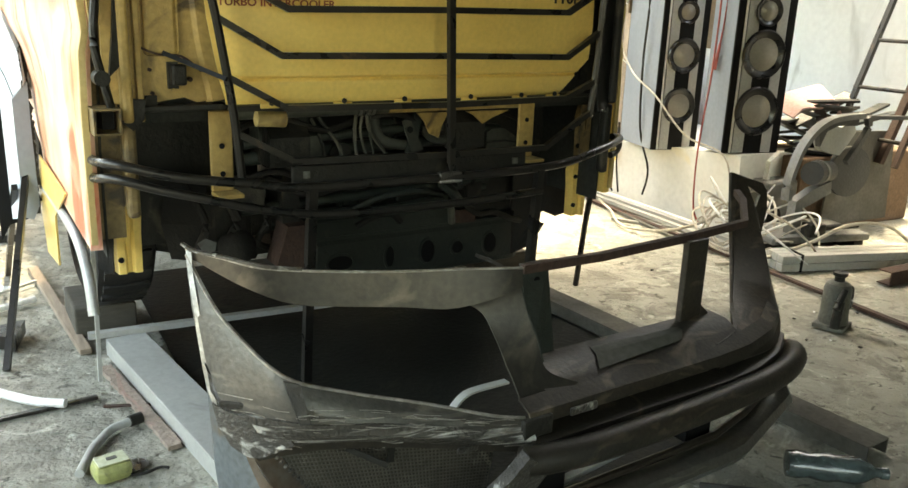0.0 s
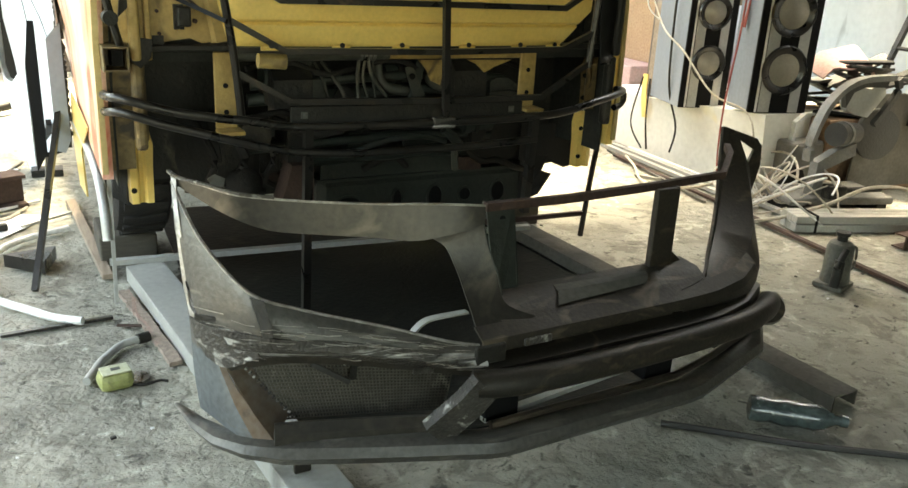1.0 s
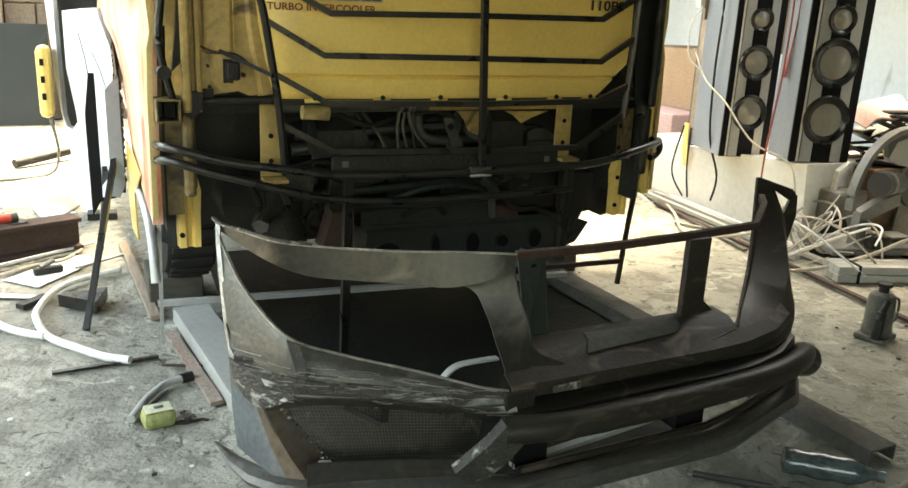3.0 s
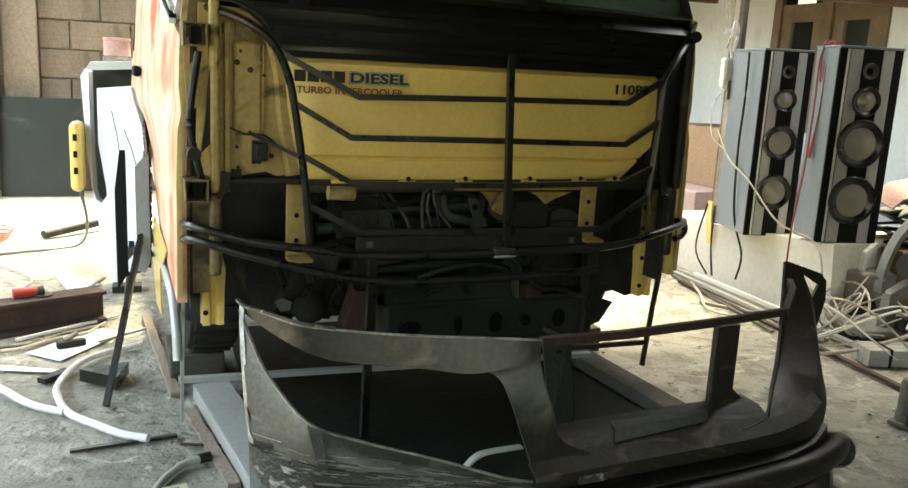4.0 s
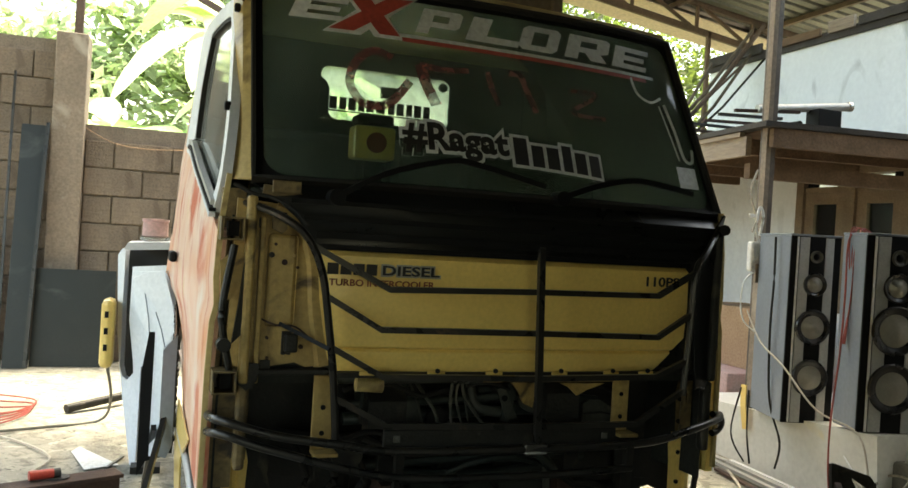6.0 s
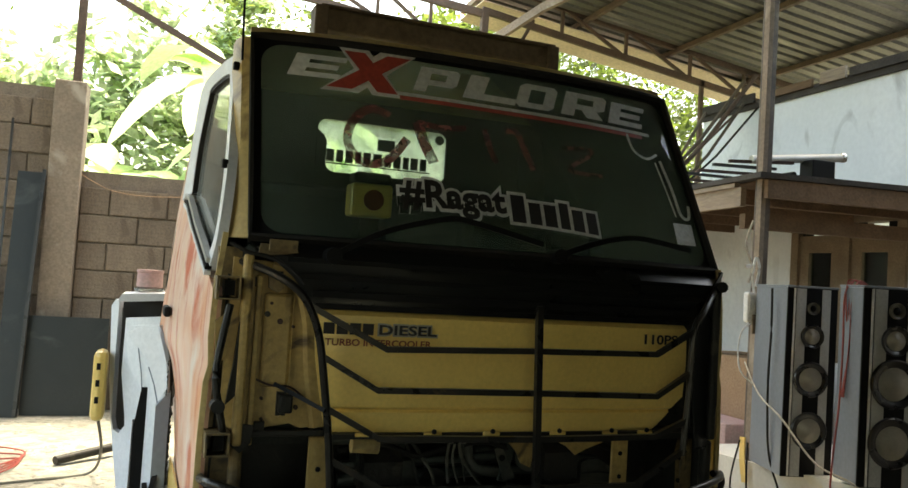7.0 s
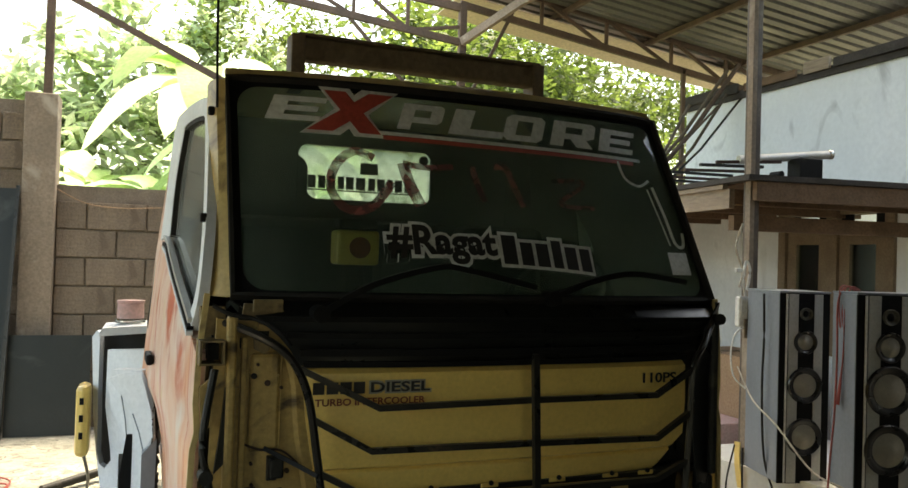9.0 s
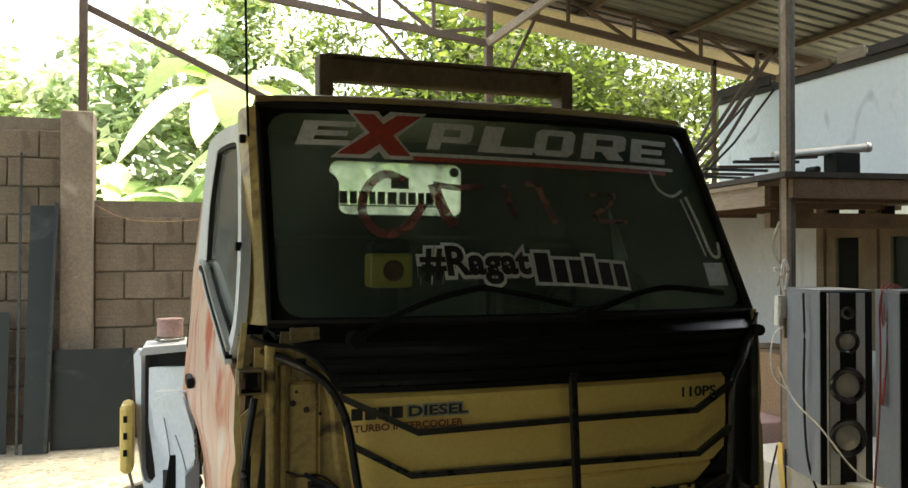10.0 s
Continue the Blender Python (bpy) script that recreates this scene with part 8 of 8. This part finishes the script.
for a, b in (((-1.205, 1.06), (-1.175, 0.85)), ((-1.16, 0.98), (-1.118, 0.84))):
    crease = slanted([(a[0], 1.095, a[1]), ((a[0] + b[0]) / 2 + 0.004, 1.095, (a[1] + b[1]) / 2), (b[0], 1.095, b[1])], 1.8, -1.08)
    part("crease", sweep(bmesh.new(), [(x - 0.006, y - 0.008, z) for x, y, z in crease], rect(0.005, 0.004), up=(0, -1, 0)), "speaker_side", skirt)
part("inner_face", plate(bmesh.new(), [(-1.13, 1.115, 0.826), (-1.076, 1.115, 0.889), (-1.078, 1.115, 0.702), (-1.075, 1.115, 0.438), (-1.098, 1.115, 0.386), (-1.129, 1.115, 0.395)], (0, 0.06, 0)), "speaker_side", skirt, "grey-blue inner face")
part("dark_lining", plate(bmesh.new(), [(-1.19, 1.25, 0.88), (-1.1, 1.25, 0.88), (-1.1, 1.25, 0.36), (-1.176, 1.25, 0.34), (-1.21, 1.25, 0.28), (-1.21, 1.25, 0.52), (-1.212, 1.25, 0.717)], (0, 0.01, 0)), "black", skirt, "black lining behind the panel")
random.seed(3)
for k in range(30):
    z = 0.42 + 0.021 * k
    part("ragged_edge", mk_box((-0.012, 0.0, -0.014), (0.012, 0.05, 0.014), Matrix.Translation((-1.083 + random.uniform(-0.006, 0.006), 1.12, z)) @ pose(0, 0, 0, 0, random.uniform(-30, 30), 0)), "greasy", skirt)
part("leg", sweep(bmesh.new(), [(-1.245, 0.65, 0.0), (-1.11, 1.13, 0.55)], rect(0.02, 0.025)), "bar", skirt, "thin black leg")
part("leg", sweep(bmesh.new(), [(-1.2, 1.72, 0.0), (-1.15, 1.17, 0.5)], rect(0.02, 0.025)), "bar", skirt, "thin black leg")
rear = thing("rear_body_panel", "white primed panel with a long dark slot", "body panel")
part("backing", plate(bmesh.new(), slanted([(-1.36, 2.32, 1.19), (-1.1, 2.32, 1.2), (-1.1, 2.32, 0.3), (-1.25, 2.32, 0.3), (-1.35, 2.32, 0.56)], 1.4, -1.1), (0.004, 0.01, 0)), "black", rear)
part("outer_strip", plate(bmesh.new(), slanted([(-1.385, 2.2, 1.155), (-1.364, 2.2, 1.19), (-1.349, 2.2, 1.18), (-1.349, 2.2, 0.907), (-1.344, 2.2, 0.579), (-1.331, 2.2, 0.524), (-1.306, 2.2, 0.506), (-1.28, 2.2, 0.543), (-1.243, 2.2, 0.58), (-1.243, 2.2, 0.03), (-1.262, 2.2, 0.0), (-1.315, 2.2, 0.338), (-1.351, 2.2, 0.598), (-1.367, 2.2, 0.762)], 1.4, -1.1), (0.02, 0.04, 0)), "white_paint", rear)
part("inner_field", plate(bmesh.new(), slanted([(-1.311, 2.2, 1.096), (-1.123, 2.2, 1.114), (-1.1, 2.2, 0.6), (-1.243, 2.2, 0.578), (-1.279, 2.2, 0.545), (-1.283, 2.2, 0.598), (-1.313, 2.2, 0.817)], 1.4, -1.1), (0.02, 0.04, 0)), "white_paint", rear)
part("top_strip", plate(bmesh.new(), [(-1.36, 2.2, 1.185), (-1.34, 2.2, 1.222), (-1.1, 2.2, 1.236), (-1.1, 2.2, 1.198), (-1.336, 2.2, 1.182)], (0, 0.35, 0)), "white_paint", rear)
part("foot_block", mk_box((-1.27, 2.25, 0.0), (-1.12, 2.35, 0.035)), "greasy", rear)
part("hooked_case", mk_box((-1.47, 2.45, 0.52), (-1.40, 2.62, 0.9), bevel=0.03), "yellow", rear, "yellow case with three slots hung on the panel")
for z in (0.62, 0.71, 0.8):
    part("case_slot", mk_box((-1.45, 2.445, z), (-1.43, 2.452, z + 0.035)), "black", rear)
jar = thing("jar", "pinkish plastic jar on a glass saucer", "jar", at=(-1.215, 2.42, 1.223))
part("body", lathe(bmesh.new(), [(0.055, 0.03), (0.068, 0.035), (0.066, 0.11), (0.07, 0.115), (0.07, 0.128), (0.02, 0.13)], None, 24), "pink", jar, "", True)
part("saucer", lathe(bmesh.new(), [(0.04, 0.0), (0.075, 0.012), (0.08, 0.028), (0.05, 0.028)], None, 24), "side_glass", jar, "", True)

# sheets leaning on the block wall
solo("steel_plate", mk_box((0, 0, 0), (0.66, 0.012, 0.86), pose(-2.26, 5.62, 0.003, -7, 0, 0)), "blue_dark", "dark blue-grey steel plate leaning on the wall", "plate", group="plates against the wall")
solo("steel_plate", mk_box((0, 0, 0), (0.2, 0.012, 2.15), pose(-2.46, 5.52, 0.003, -9, 0, 0)), "blue_dark", "tall dark steel strip leaning on the wall", "plate", group="plates against the wall")
solo("steel_plate", mk_box((0, 0, 0), (0.9, 0.012, 1.2), pose(-3.5, 5.6, 0.003, -7, 0, 0)), "blue_dark", "dark steel plate leaning on the wall", "plate", group="plates against the wall")
solo("leaning_angle", sweep(bmesh.new(), [(-2.28, 5.5, 0.01), (-2.24, 5.82, 2.15)], rect(0.03, 0.03), up=(0, 1, 0)), "bar", "dark angle bar leaning by the column", "bar")
solo("leaning_angle", sweep(bmesh.new(), [(-2.5, 5.5, 0.01), (-2.55, 5.95, 2.6)], rect(0.02, 0.02), up=(0, 1, 0)), "bar", "thin dark bar leaning on the wall", "bar")
cable("wall_wire", [(-1.95, 5.95, 2.15), (-1.7, 5.94, 2.03), (-1.4, 5.94, 2.0), (-1.05, 5.95, 2.02)], 0.004, "card", "thin wire slung along the block wall")

# ---- floor clutter on the open side ----
beam = thing("brown_beam", "rusty brown steel beam lying on the floor", "beam", at=(-1.30, 1.78, 0.0), turn=24)
part("web", mk_box((-0.95, -0.012, 0.02), (0.0, 0.012, 0.145)), "rusty", beam)
for z in (0.0, 0.135):
    part("flange", mk_box((-0.95, -0.06, z), (0.0, 0.06, z + 0.018), bevel=0.003), "rusty", beam)
grinder = thing("red_grinder", "red and black hand grinder on the beam", "grinder", at=(-1.62, 1.66, 0.155), turn=20)
part("body", cyl(bmesh.new(), (-0.05, 0, 0.024), (0.05, 0, 0.024), 0.022), "red", grinder)
part("head", cyl(bmesh.new(), (0.05, 0, 0.024), (0.08, 0, 0.026), 0.02), "saw_dark", grinder)
part("disc", cyl(bmesh.new(), (0.075, 0, 0.0), (0.075, 0, 0.006), 0.045, seg=24), "saw_dark", grinder)
for pts, m, z in (([(-1.58, 1.3), (-1.32, 1.61), (-1.19, 1.52), (-1.44, 1.17)], "paper", 0.004), ([(-1.604, 2.715), (-1.569, 2.815), (-1.334, 2.419), (-1.5, 2.338)], "paper", 0.004), ([(-1.75, 1.2), (-1.41, 1.05), (-1.41, 1.02), (-1.75, 1.13)], "plain_white", 0.006), ([(-1.86, 1.98), (-1.7, 2.08), (-1.6, 1.98), (-1.72, 1.9)], "paper", 0.003)):
    solo("sheet_offcut", plate(bmesh.new(), [(x, y, z) for x, y in pts], (0, 0, 0.003)), m, "pale sheet metal offcut lying on the floor", "offcut", group="offcuts on the floor")
wedge = bmesh.new()
plate(wedge, [(-1.35, 0.92, 0.004), (-1.17, 0.97, 0.004), (-1.21, 0.8, 0.004)], (0, 0, 0.05))
solo("dark_wedge", wedge, "bar", "dark wedge of timber on the floor", "wedge")
cond = [(-1.101, 0.288, 0.02), (-1.18, 0.34, 0.02), (-1.265, 0.437, 0.02), (-1.36, 0.56, 0.02), (-1.41, 0.72, 0.02), (-1.42, 0.86, 0.02), (-1.366, 1.08, 0.02), (-1.27, 1.2, 0.02), (-1.12, 1.29, 0.02)]
solo("conduit", sweep(bmesh.new(), smooth_line(cond, 5), ring(8, 0.014)), "plain_white", "white flexible conduit curled on the floor", "conduit", smooth=True)
solo("conduit", sweep(bmesh.new(), smooth_line([(-1.9, 1.15, 0.02), (-1.65, 0.9, 0.02), (-1.5, 0.68, 0.02), (-1.38, 0.58, 0.02)], 5), ring(8, 0.014)), "plain_white", "white flexible conduit curled on the floor", "conduit", smooth=True)
solo("flat_bar", sweep(bmesh.new(), [(-1.34, 0.275, 0.008), (-1.009, 0.318, 0.008)], rect(0.018, 0.01)), "bar", "thin dark flat bar on the floor", "bar")
solo("flat_bar", sweep(bmesh.new(), [(-1.641, 1.482, 0.01), (-1.234, 1.778, 0.01)], rect(0.016, 0.012)), "plain_white", "thin pale strip on the floor", "bar")
solo("flat_bar", sweep(bmesh.new(), [(-1.392, 2.35, 0.008), (-1.323, 2.577, 0.008)], rect(0.016, 0.01)), "jack", "thin grey strip on the floor", "bar")
solo("flat_bar", sweep(bmesh.new(), [(-1.3, 1.36, 0.02), (-1.1, 1.52, 0.02)], rect(0.014, 0.01)), "galv", "thin grey strip on the floor", "bar")
cable("floor_hose", [(-1.95, 1.2, 0.012), (-1.717, 1.309, 0.012), (-1.604, 1.35, 0.012), (-1.483, 1.457, 0.012), (-1.358, 1.521, 0.012), (-1.283, 1.671, 0.012)], 0.008, "cable", "pale hose lying beside the beam")
cable("floor_hose", [(-1.95, 1.24, 0.012), (-1.7, 1.37, 0.012), (-1.58, 1.4, 0.012), (-1.44, 1.53, 0.012), (-1.3, 1.6, 0.012)], 0.006, "jack", "thin grey hose lying beside the beam")
solo("flat_bar", sweep(bmesh.new(), [(-1.488, 0.93, 0.012), (-1.4, 1.03, 0.012)], rect(0.04, 0.02)), "greasy", "short dark flat bar on the floor", "bar")
solo("flat_bar", sweep(bmesh.new(), [(-1.0, 0.25, 0.006), (-0.86, 0.2, 0.006)], rect(0.012, 0.006)), "rusty", "thin rusty strip on the floor", "bar")
solo("round_bar", cyl(bmesh.new(), (-1.75, 3.75, 0.03), (-1.4, 4.05, 0.06), 0.03), "greasy", "short dark bar on the floor", "bar")
clampob = thing("clamp", "small dark clamp on a pale sheet", "clamp", at=(-1.41, 1.35, 0.0075), turn=20)
part("jaw", mk_box((-0.06, -0.015, 0), (0.06, 0.015, 0.03), bevel=0.006), "greasy", clampob)
part("screw", cyl(bmesh.new(), (-0.03, 0, 0.03), (0.03, 0.02, 0.05), 0.012), "saw", clampob)
cable("floor_hose", [(-2.5, 3.0, 0.012), (-2.05, 3.2, 0.012), (-1.81, 3.3, 0.012), (-1.52, 3.46, 0.012), (-1.44, 3.2, 0.2), (-1.43, 2.6, 0.5)], 0.009, "jack", "thin grey hose running along the floor")
for k in range(4):
    cable("red_lead", [(-2.5, 4.4 - 0.15 * k, 0.01), (-2.2, 4.3 - 0.2 * k, 0.012), (-1.98, 4.1 - 0.1 * k, 0.01), (-2.1, 3.7 - 0.1 * k, 0.012), (-2.5, 3.5 - 0.12 * k, 0.01)], 0.006, "red_cable", "thin red lead in a loose heap", 5, "red leads")
cable("floor_hose", [(-1.75, 2.3, 0.01), (-1.7, 2.6, 0.01), (-1.95, 3.0, 0.01), (-2.3, 3.3, 0.01)], 0.007, "cable", "thin pale lead on the floor")

# tape measure, socket bar, bottle, chips near the bumper
tape = thing("tape_measure", "lime yellow tape measure with a dark cord", "tape measure", at=(-1.03, -0.16, 0.0), turn=10)
part("case", mk_box((-0.05, -0.036, 0.0), (0.045, 0.036, 0.056), bevel=0.02), "lime", tape)
part("label", mk_box((-0.04, -0.028, 0.0535), (0.036, 0.028, 0.0565), bevel=0.0012), "pale_lime", tape, "pale label on the case")
part("button", mk_box((-0.014, -0.008, 0.0565), (0.012, 0.008, 0.0585), bevel=0.001), "jack", tape)
part("clip", lathe(bmesh.new(), [(0.004, 0.0), (0.03, 0.0), (0.032, 0.006), (0.004, 0.008)], Matrix.Translation((0.065, 0.015, 0.002)), 16), "chrome", tape)
part("cord", sweep(bmesh.new(), smooth_line([(0.03, -0.02, 0.006), (0.07, -0.035, 0.005), (0.11, -0.03, 0.005), (0.13, -0.045, 0.005)], 5), ring(6, 0.004)), "rubber", tape, "", True)
bar = thing("socket_bar", "bent chrome socket bar on the floor", "wrench", at=(0, 0, 0))
part("shaft", sweep(bmesh.new(), [(-1.107, -0.13, 0.014), (-1.06, -0.01, 0.014), (-1.012, 0.066, 0.014), (-0.995, 0.082, 0.015), (-0.97, 0.09, 0.017), (-0.94, 0.097, 0.018)], ring(10, 0.0125)), "galv", bar, "", True)
part("socket", cyl(bmesh.new(), (-0.95, 0.093, 0.02), (-0.915, 0.106, 0.02), 0.017), "greasy", bar)
bot = thing("plastic_bottle", "crushed clear plastic bottle lying on the floor", "bottle")
m = Matrix.Translation((0.585, -0.93, 0.042)) @ pose(0, 0, 0, 0, 90, -38) 
part("body", lathe(bmesh.new(), [(0.01, 0.0), (0.036, 0.006), (0.039, 0.03), (0.034, 0.06), (0.04, 0.1), (0.036, 0.14), (0.039, 0.18), (0.03, 0.21), (0.015, 0.235), (0.014, 0.25)], m, 20), "bottle", bot, "", True)
part("cap", lathe(bmesh.new(), [(0.016, 0.248), (0.017, 0.25), (0.017, 0.268), (0.012, 0.27)], m, 14), "bottle", bot, "", True)
random.seed(9)
for k in range(26):
    x, y = random.uniform(-1.6, -0.9), random.uniform(-0.9, 0.3)
    if k > 12:
        x, y = random.uniform(0.9, 2.0), random.uniform(-0.6, 1.2)
    s = random.uniform(0.003, 0.009)
    solo("floor_chip", mk_box((-s, -s * 0.7, 0), (s, s * 0.7, s * 0.9), pose(x, y, 0.001, 0, 0, random.uniform(0, 180)), s * 0.25), random.choice(("plain_white", "jack", "greasy", "platform")), "small chip of debris on the concrete", "debris", group="chips on the floor")

cable("floor_hose", [(0.328, -0.878, 0.012), (0.434, -0.958, 0.012), (0.556, -1.05, 0.012), (0.649, -1.118, 0.012), (0.755, -1.183, 0.012), (1.0, -1.32, 0.012), (1.5, -1.5, 0.012)], 0.009, "saw_dark", "black rubber hose lying on the concrete")

# ---- greenery behind the walls ----
def leaf_crown(rng, centre, size, count, leaf, clumps, material="leaf"):
    """A ragged crown of small leaf blades gathered in clumps."""
    vs, fs = [], []
    cs = []
    for _ in range(clumps):
        d = Vector((rng.gauss(0, 1), rng.gauss(0, 1), rng.gauss(0, 1))).normalized() * rng.uniform(0.35, 1.0)
        cs.append((Vector((centre[0] + d.x * size[0], centre[1] + d.y * size[1], centre[2] + d.z * size[2])), rng.uniform(0.16, 0.34) * min(size)))
    for k in range(count):
        c, r = cs[rng.randrange(clumps)]
        p = c + Vector((rng.gauss(0, 1), rng.gauss(0, 1), rng.gauss(0, 0.8))) * r
        a = Vector((rng.uniform(-1, 1), rng.uniform(-1, 1), rng.uniform(-0.8, 0.3))).normalized()
        b = a.cross(Vector((rng.uniform(-1, 1), rng.uniform(-1, 1), 1))).normalized()
        s = leaf * rng.uniform(0.6, 1.4)
        i = len(vs)
        vs += [p - a * s, p + b * s * 0.4, p + a * s, p - b * s * 0.4]
        fs.append((i, i + 1, i + 2, i + 3))
    me = bpy.data.meshes.new("crown")
    me.from_pydata([tuple(v) for v in vs], [], fs)
    me.materials.append(M[material])
    return me


def tree(x, y, z0, h, size, count, leaf, seed, label, material="leaf"):
    rng = random.Random(seed)
    t = thing("tree", label, "tree", at=(x, y, z0), group="trees behind the workshop")
    bm = sweep(bmesh.new(), [(0, 0, 0), (0.1, 0.05, h * 0.35), (-0.05, 0, h * 0.8)], ring(8, 0.11))
    for k in range(6):
        a = rng.uniform(0, 6.28)
        b = h * rng.uniform(0.35, 0.7)
        sweep(bm, [(0.03, 0, b), (size[0] * 0.5 * math.cos(a), size[1] * 0.5 * math.sin(a), b + h * 0.25), (size[0] * 0.8 * math.cos(a), size[1] * 0.8 * math.sin(a), b + h * 0.35)], ring(6, 0.04))
    part("trunk", bm, "bark", t, "", True)
    cr = new("crown", leaf_crown(rng, (0, 0, h), size, count, leaf, 46, material))
    cr.parent = t
    return t


tree(4.6, 12.0, -0.2, 4.4, (2.6, 1.8, 2.3), 14000, 0.085, 1, "leafy green tree behind the roof truss")
tree(8.2, 12.5, -0.2, 4.6, (2.4, 1.8, 2.4), 9000, 0.085, 2, "leafy green tree behind the roof truss")
tree(6.2, 16.5, -0.2, 4.8, (4.4, 2.0, 3.2), 17000, 0.17, 12, "dense dark green tree further back")
tree(1.0, 15.5, -0.2, 5.2, (2.2, 1.8, 2.0), 5000, 0.085, 3, "leafy green tree behind the truck")
tree(-8.0, 21.0, -0.2, 4.6, (3.4, 2.4, 2.4), 3500, 0.16, 5, "leafy green tree beyond the block wall")
tree(5.4, 8.4, -0.2, 2.6, (1.2, 0.9, 1.2), 4500, 0.06, 6, "leafy green bush beside the house")
# these three crowns get their brightness from paler leaf colour
tree(-2.2, 15.0, -0.2, 3.9, (2.6, 1.2, 2.6), 4200, 0.17, 9, "tree beyond the block wall, sun glare put into its pale leaf colour", "leaf_sun_in_colour")
tree(-5.6, 17.0, -0.2, 4.2, (2.8, 1.2, 2.8), 3800, 0.18, 14, "tree beyond the block wall, sun glare put into its pale leaf colour", "leaf_sun_in_colour")
tree(0.2, 16.0, -0.2, 4.6, (2.4, 1.2, 2.8), 4200, 0.17, 15, "tree beyond the block wall, sun glare put into its pale leaf colour", "leaf_sun_in_colour")
tree(3.2, 9.2, -0.2, 2.7, (1.3, 1.0, 1.2), 5000, 0.06, 8, "leafy green bush behind the truck")


def banana(x, y, z0, h, n, seed):
    rng = random.Random(seed)
    t = thing("banana_plant", "banana plant with broad bright green leaves", "plant", at=(x, y, z0), group="banana plants")
    part("stem", sweep(bmesh.new(), [(0, 0, 0), (0.04, 0.02, h * 0.6), (0.02, 0, h)], ring(10, 0.12)), "banana", t, "", True)
    for k in range(n):
        a = 6.28 * k / n + rng.uniform(-0.4, 0.4)
        L = rng.uniform(1.5, 2.2)
        rise = rng.uniform(0.25, 0.95)
        d = Vector((math.cos(a), math.sin(a), 0))
        mid, lf, rt = [], [], []
        for i in range(11):
            f = i / 10
            p = d * (L * f * 0.85) + Vector((0, 0, h - 0.1 + rise * L * f - (0.9 + 0.5 * rise) * L * f * f * 0.75))
            w = 0.30 * math.sin(math.pi * min(1, 0.06 + 0.94 * f)) ** 0.6 * (1 if f > 0.12 else 0.15)
            sd = d.cross(Vector((0, 0, 1)))
            mid.append(p)
            lf.append(p + sd * w + Vector((0, 0, 0.10 * w - 0.02 * rng.random())))
            rt.append(p - sd * w + Vector((0, 0, 0.10 * w - 0.02 * rng.random())))
        bm = skin(bmesh.new(), [lf, mid, rt], thick=0.0, same=True)
        part("leaf", bm, "banana", t, "", True)


banana(-0.9, 8.6, -0.1, 2.3, 9, 21)
banana(-1.9, 9.6, -0.1, 2.6, 9, 22)
banana(0.2, 9.4, -0.1, 3.2, 9, 23)
banana(-0.1, 7.6, -0.1, 1.7, 8, 24)
banana(-3.4, 11.5, -0.1, 2.2, 8, 25)
banana(0.9, 10.4, -0.1, 3.8, 9, 26)
banana(-0.6, 9.9, -0.1, 4.2, 10, 29)

# ---- wall blocks, last ----
BW, BH, J = 0.5, 0.243, 0.014
mesh_cache = {}
for wall_x0, wall_x1, top in ((-3.95, -2.235, 2.93), (-1.945, 0.2, 2.19)):
    row = 0
    z = 0.0
    while z + BH <= top + 0.02:
        x = wall_x0 - (BW + J) / 2 * (row % 2)
        while x < wall_x1:
            a, b = max(x, wall_x0), min(x + BW, wall_x1)
            w = round(b - a, 3)
            if w > 0.05:
                if w not in mesh_cache:
                    bmb = mk_box((0, 0, 0), (w, 0.03, BH), bevel=0.007)
                    meb = bpy.data.meshes.new("block")
                    bmb.to_mesh(meb)
                    bmb.free()
                    meb.materials.append(M["block"])
                    mesh_cache[w] = meb
                ob = new("block", mesh_cache[w])
                ob.parent = wall_back
                ob.location = (a, WALL_Y - 0.01 + random.uniform(-0.008, 0.006), z)
            x += BW + J
        z += BH + J
        row += 1
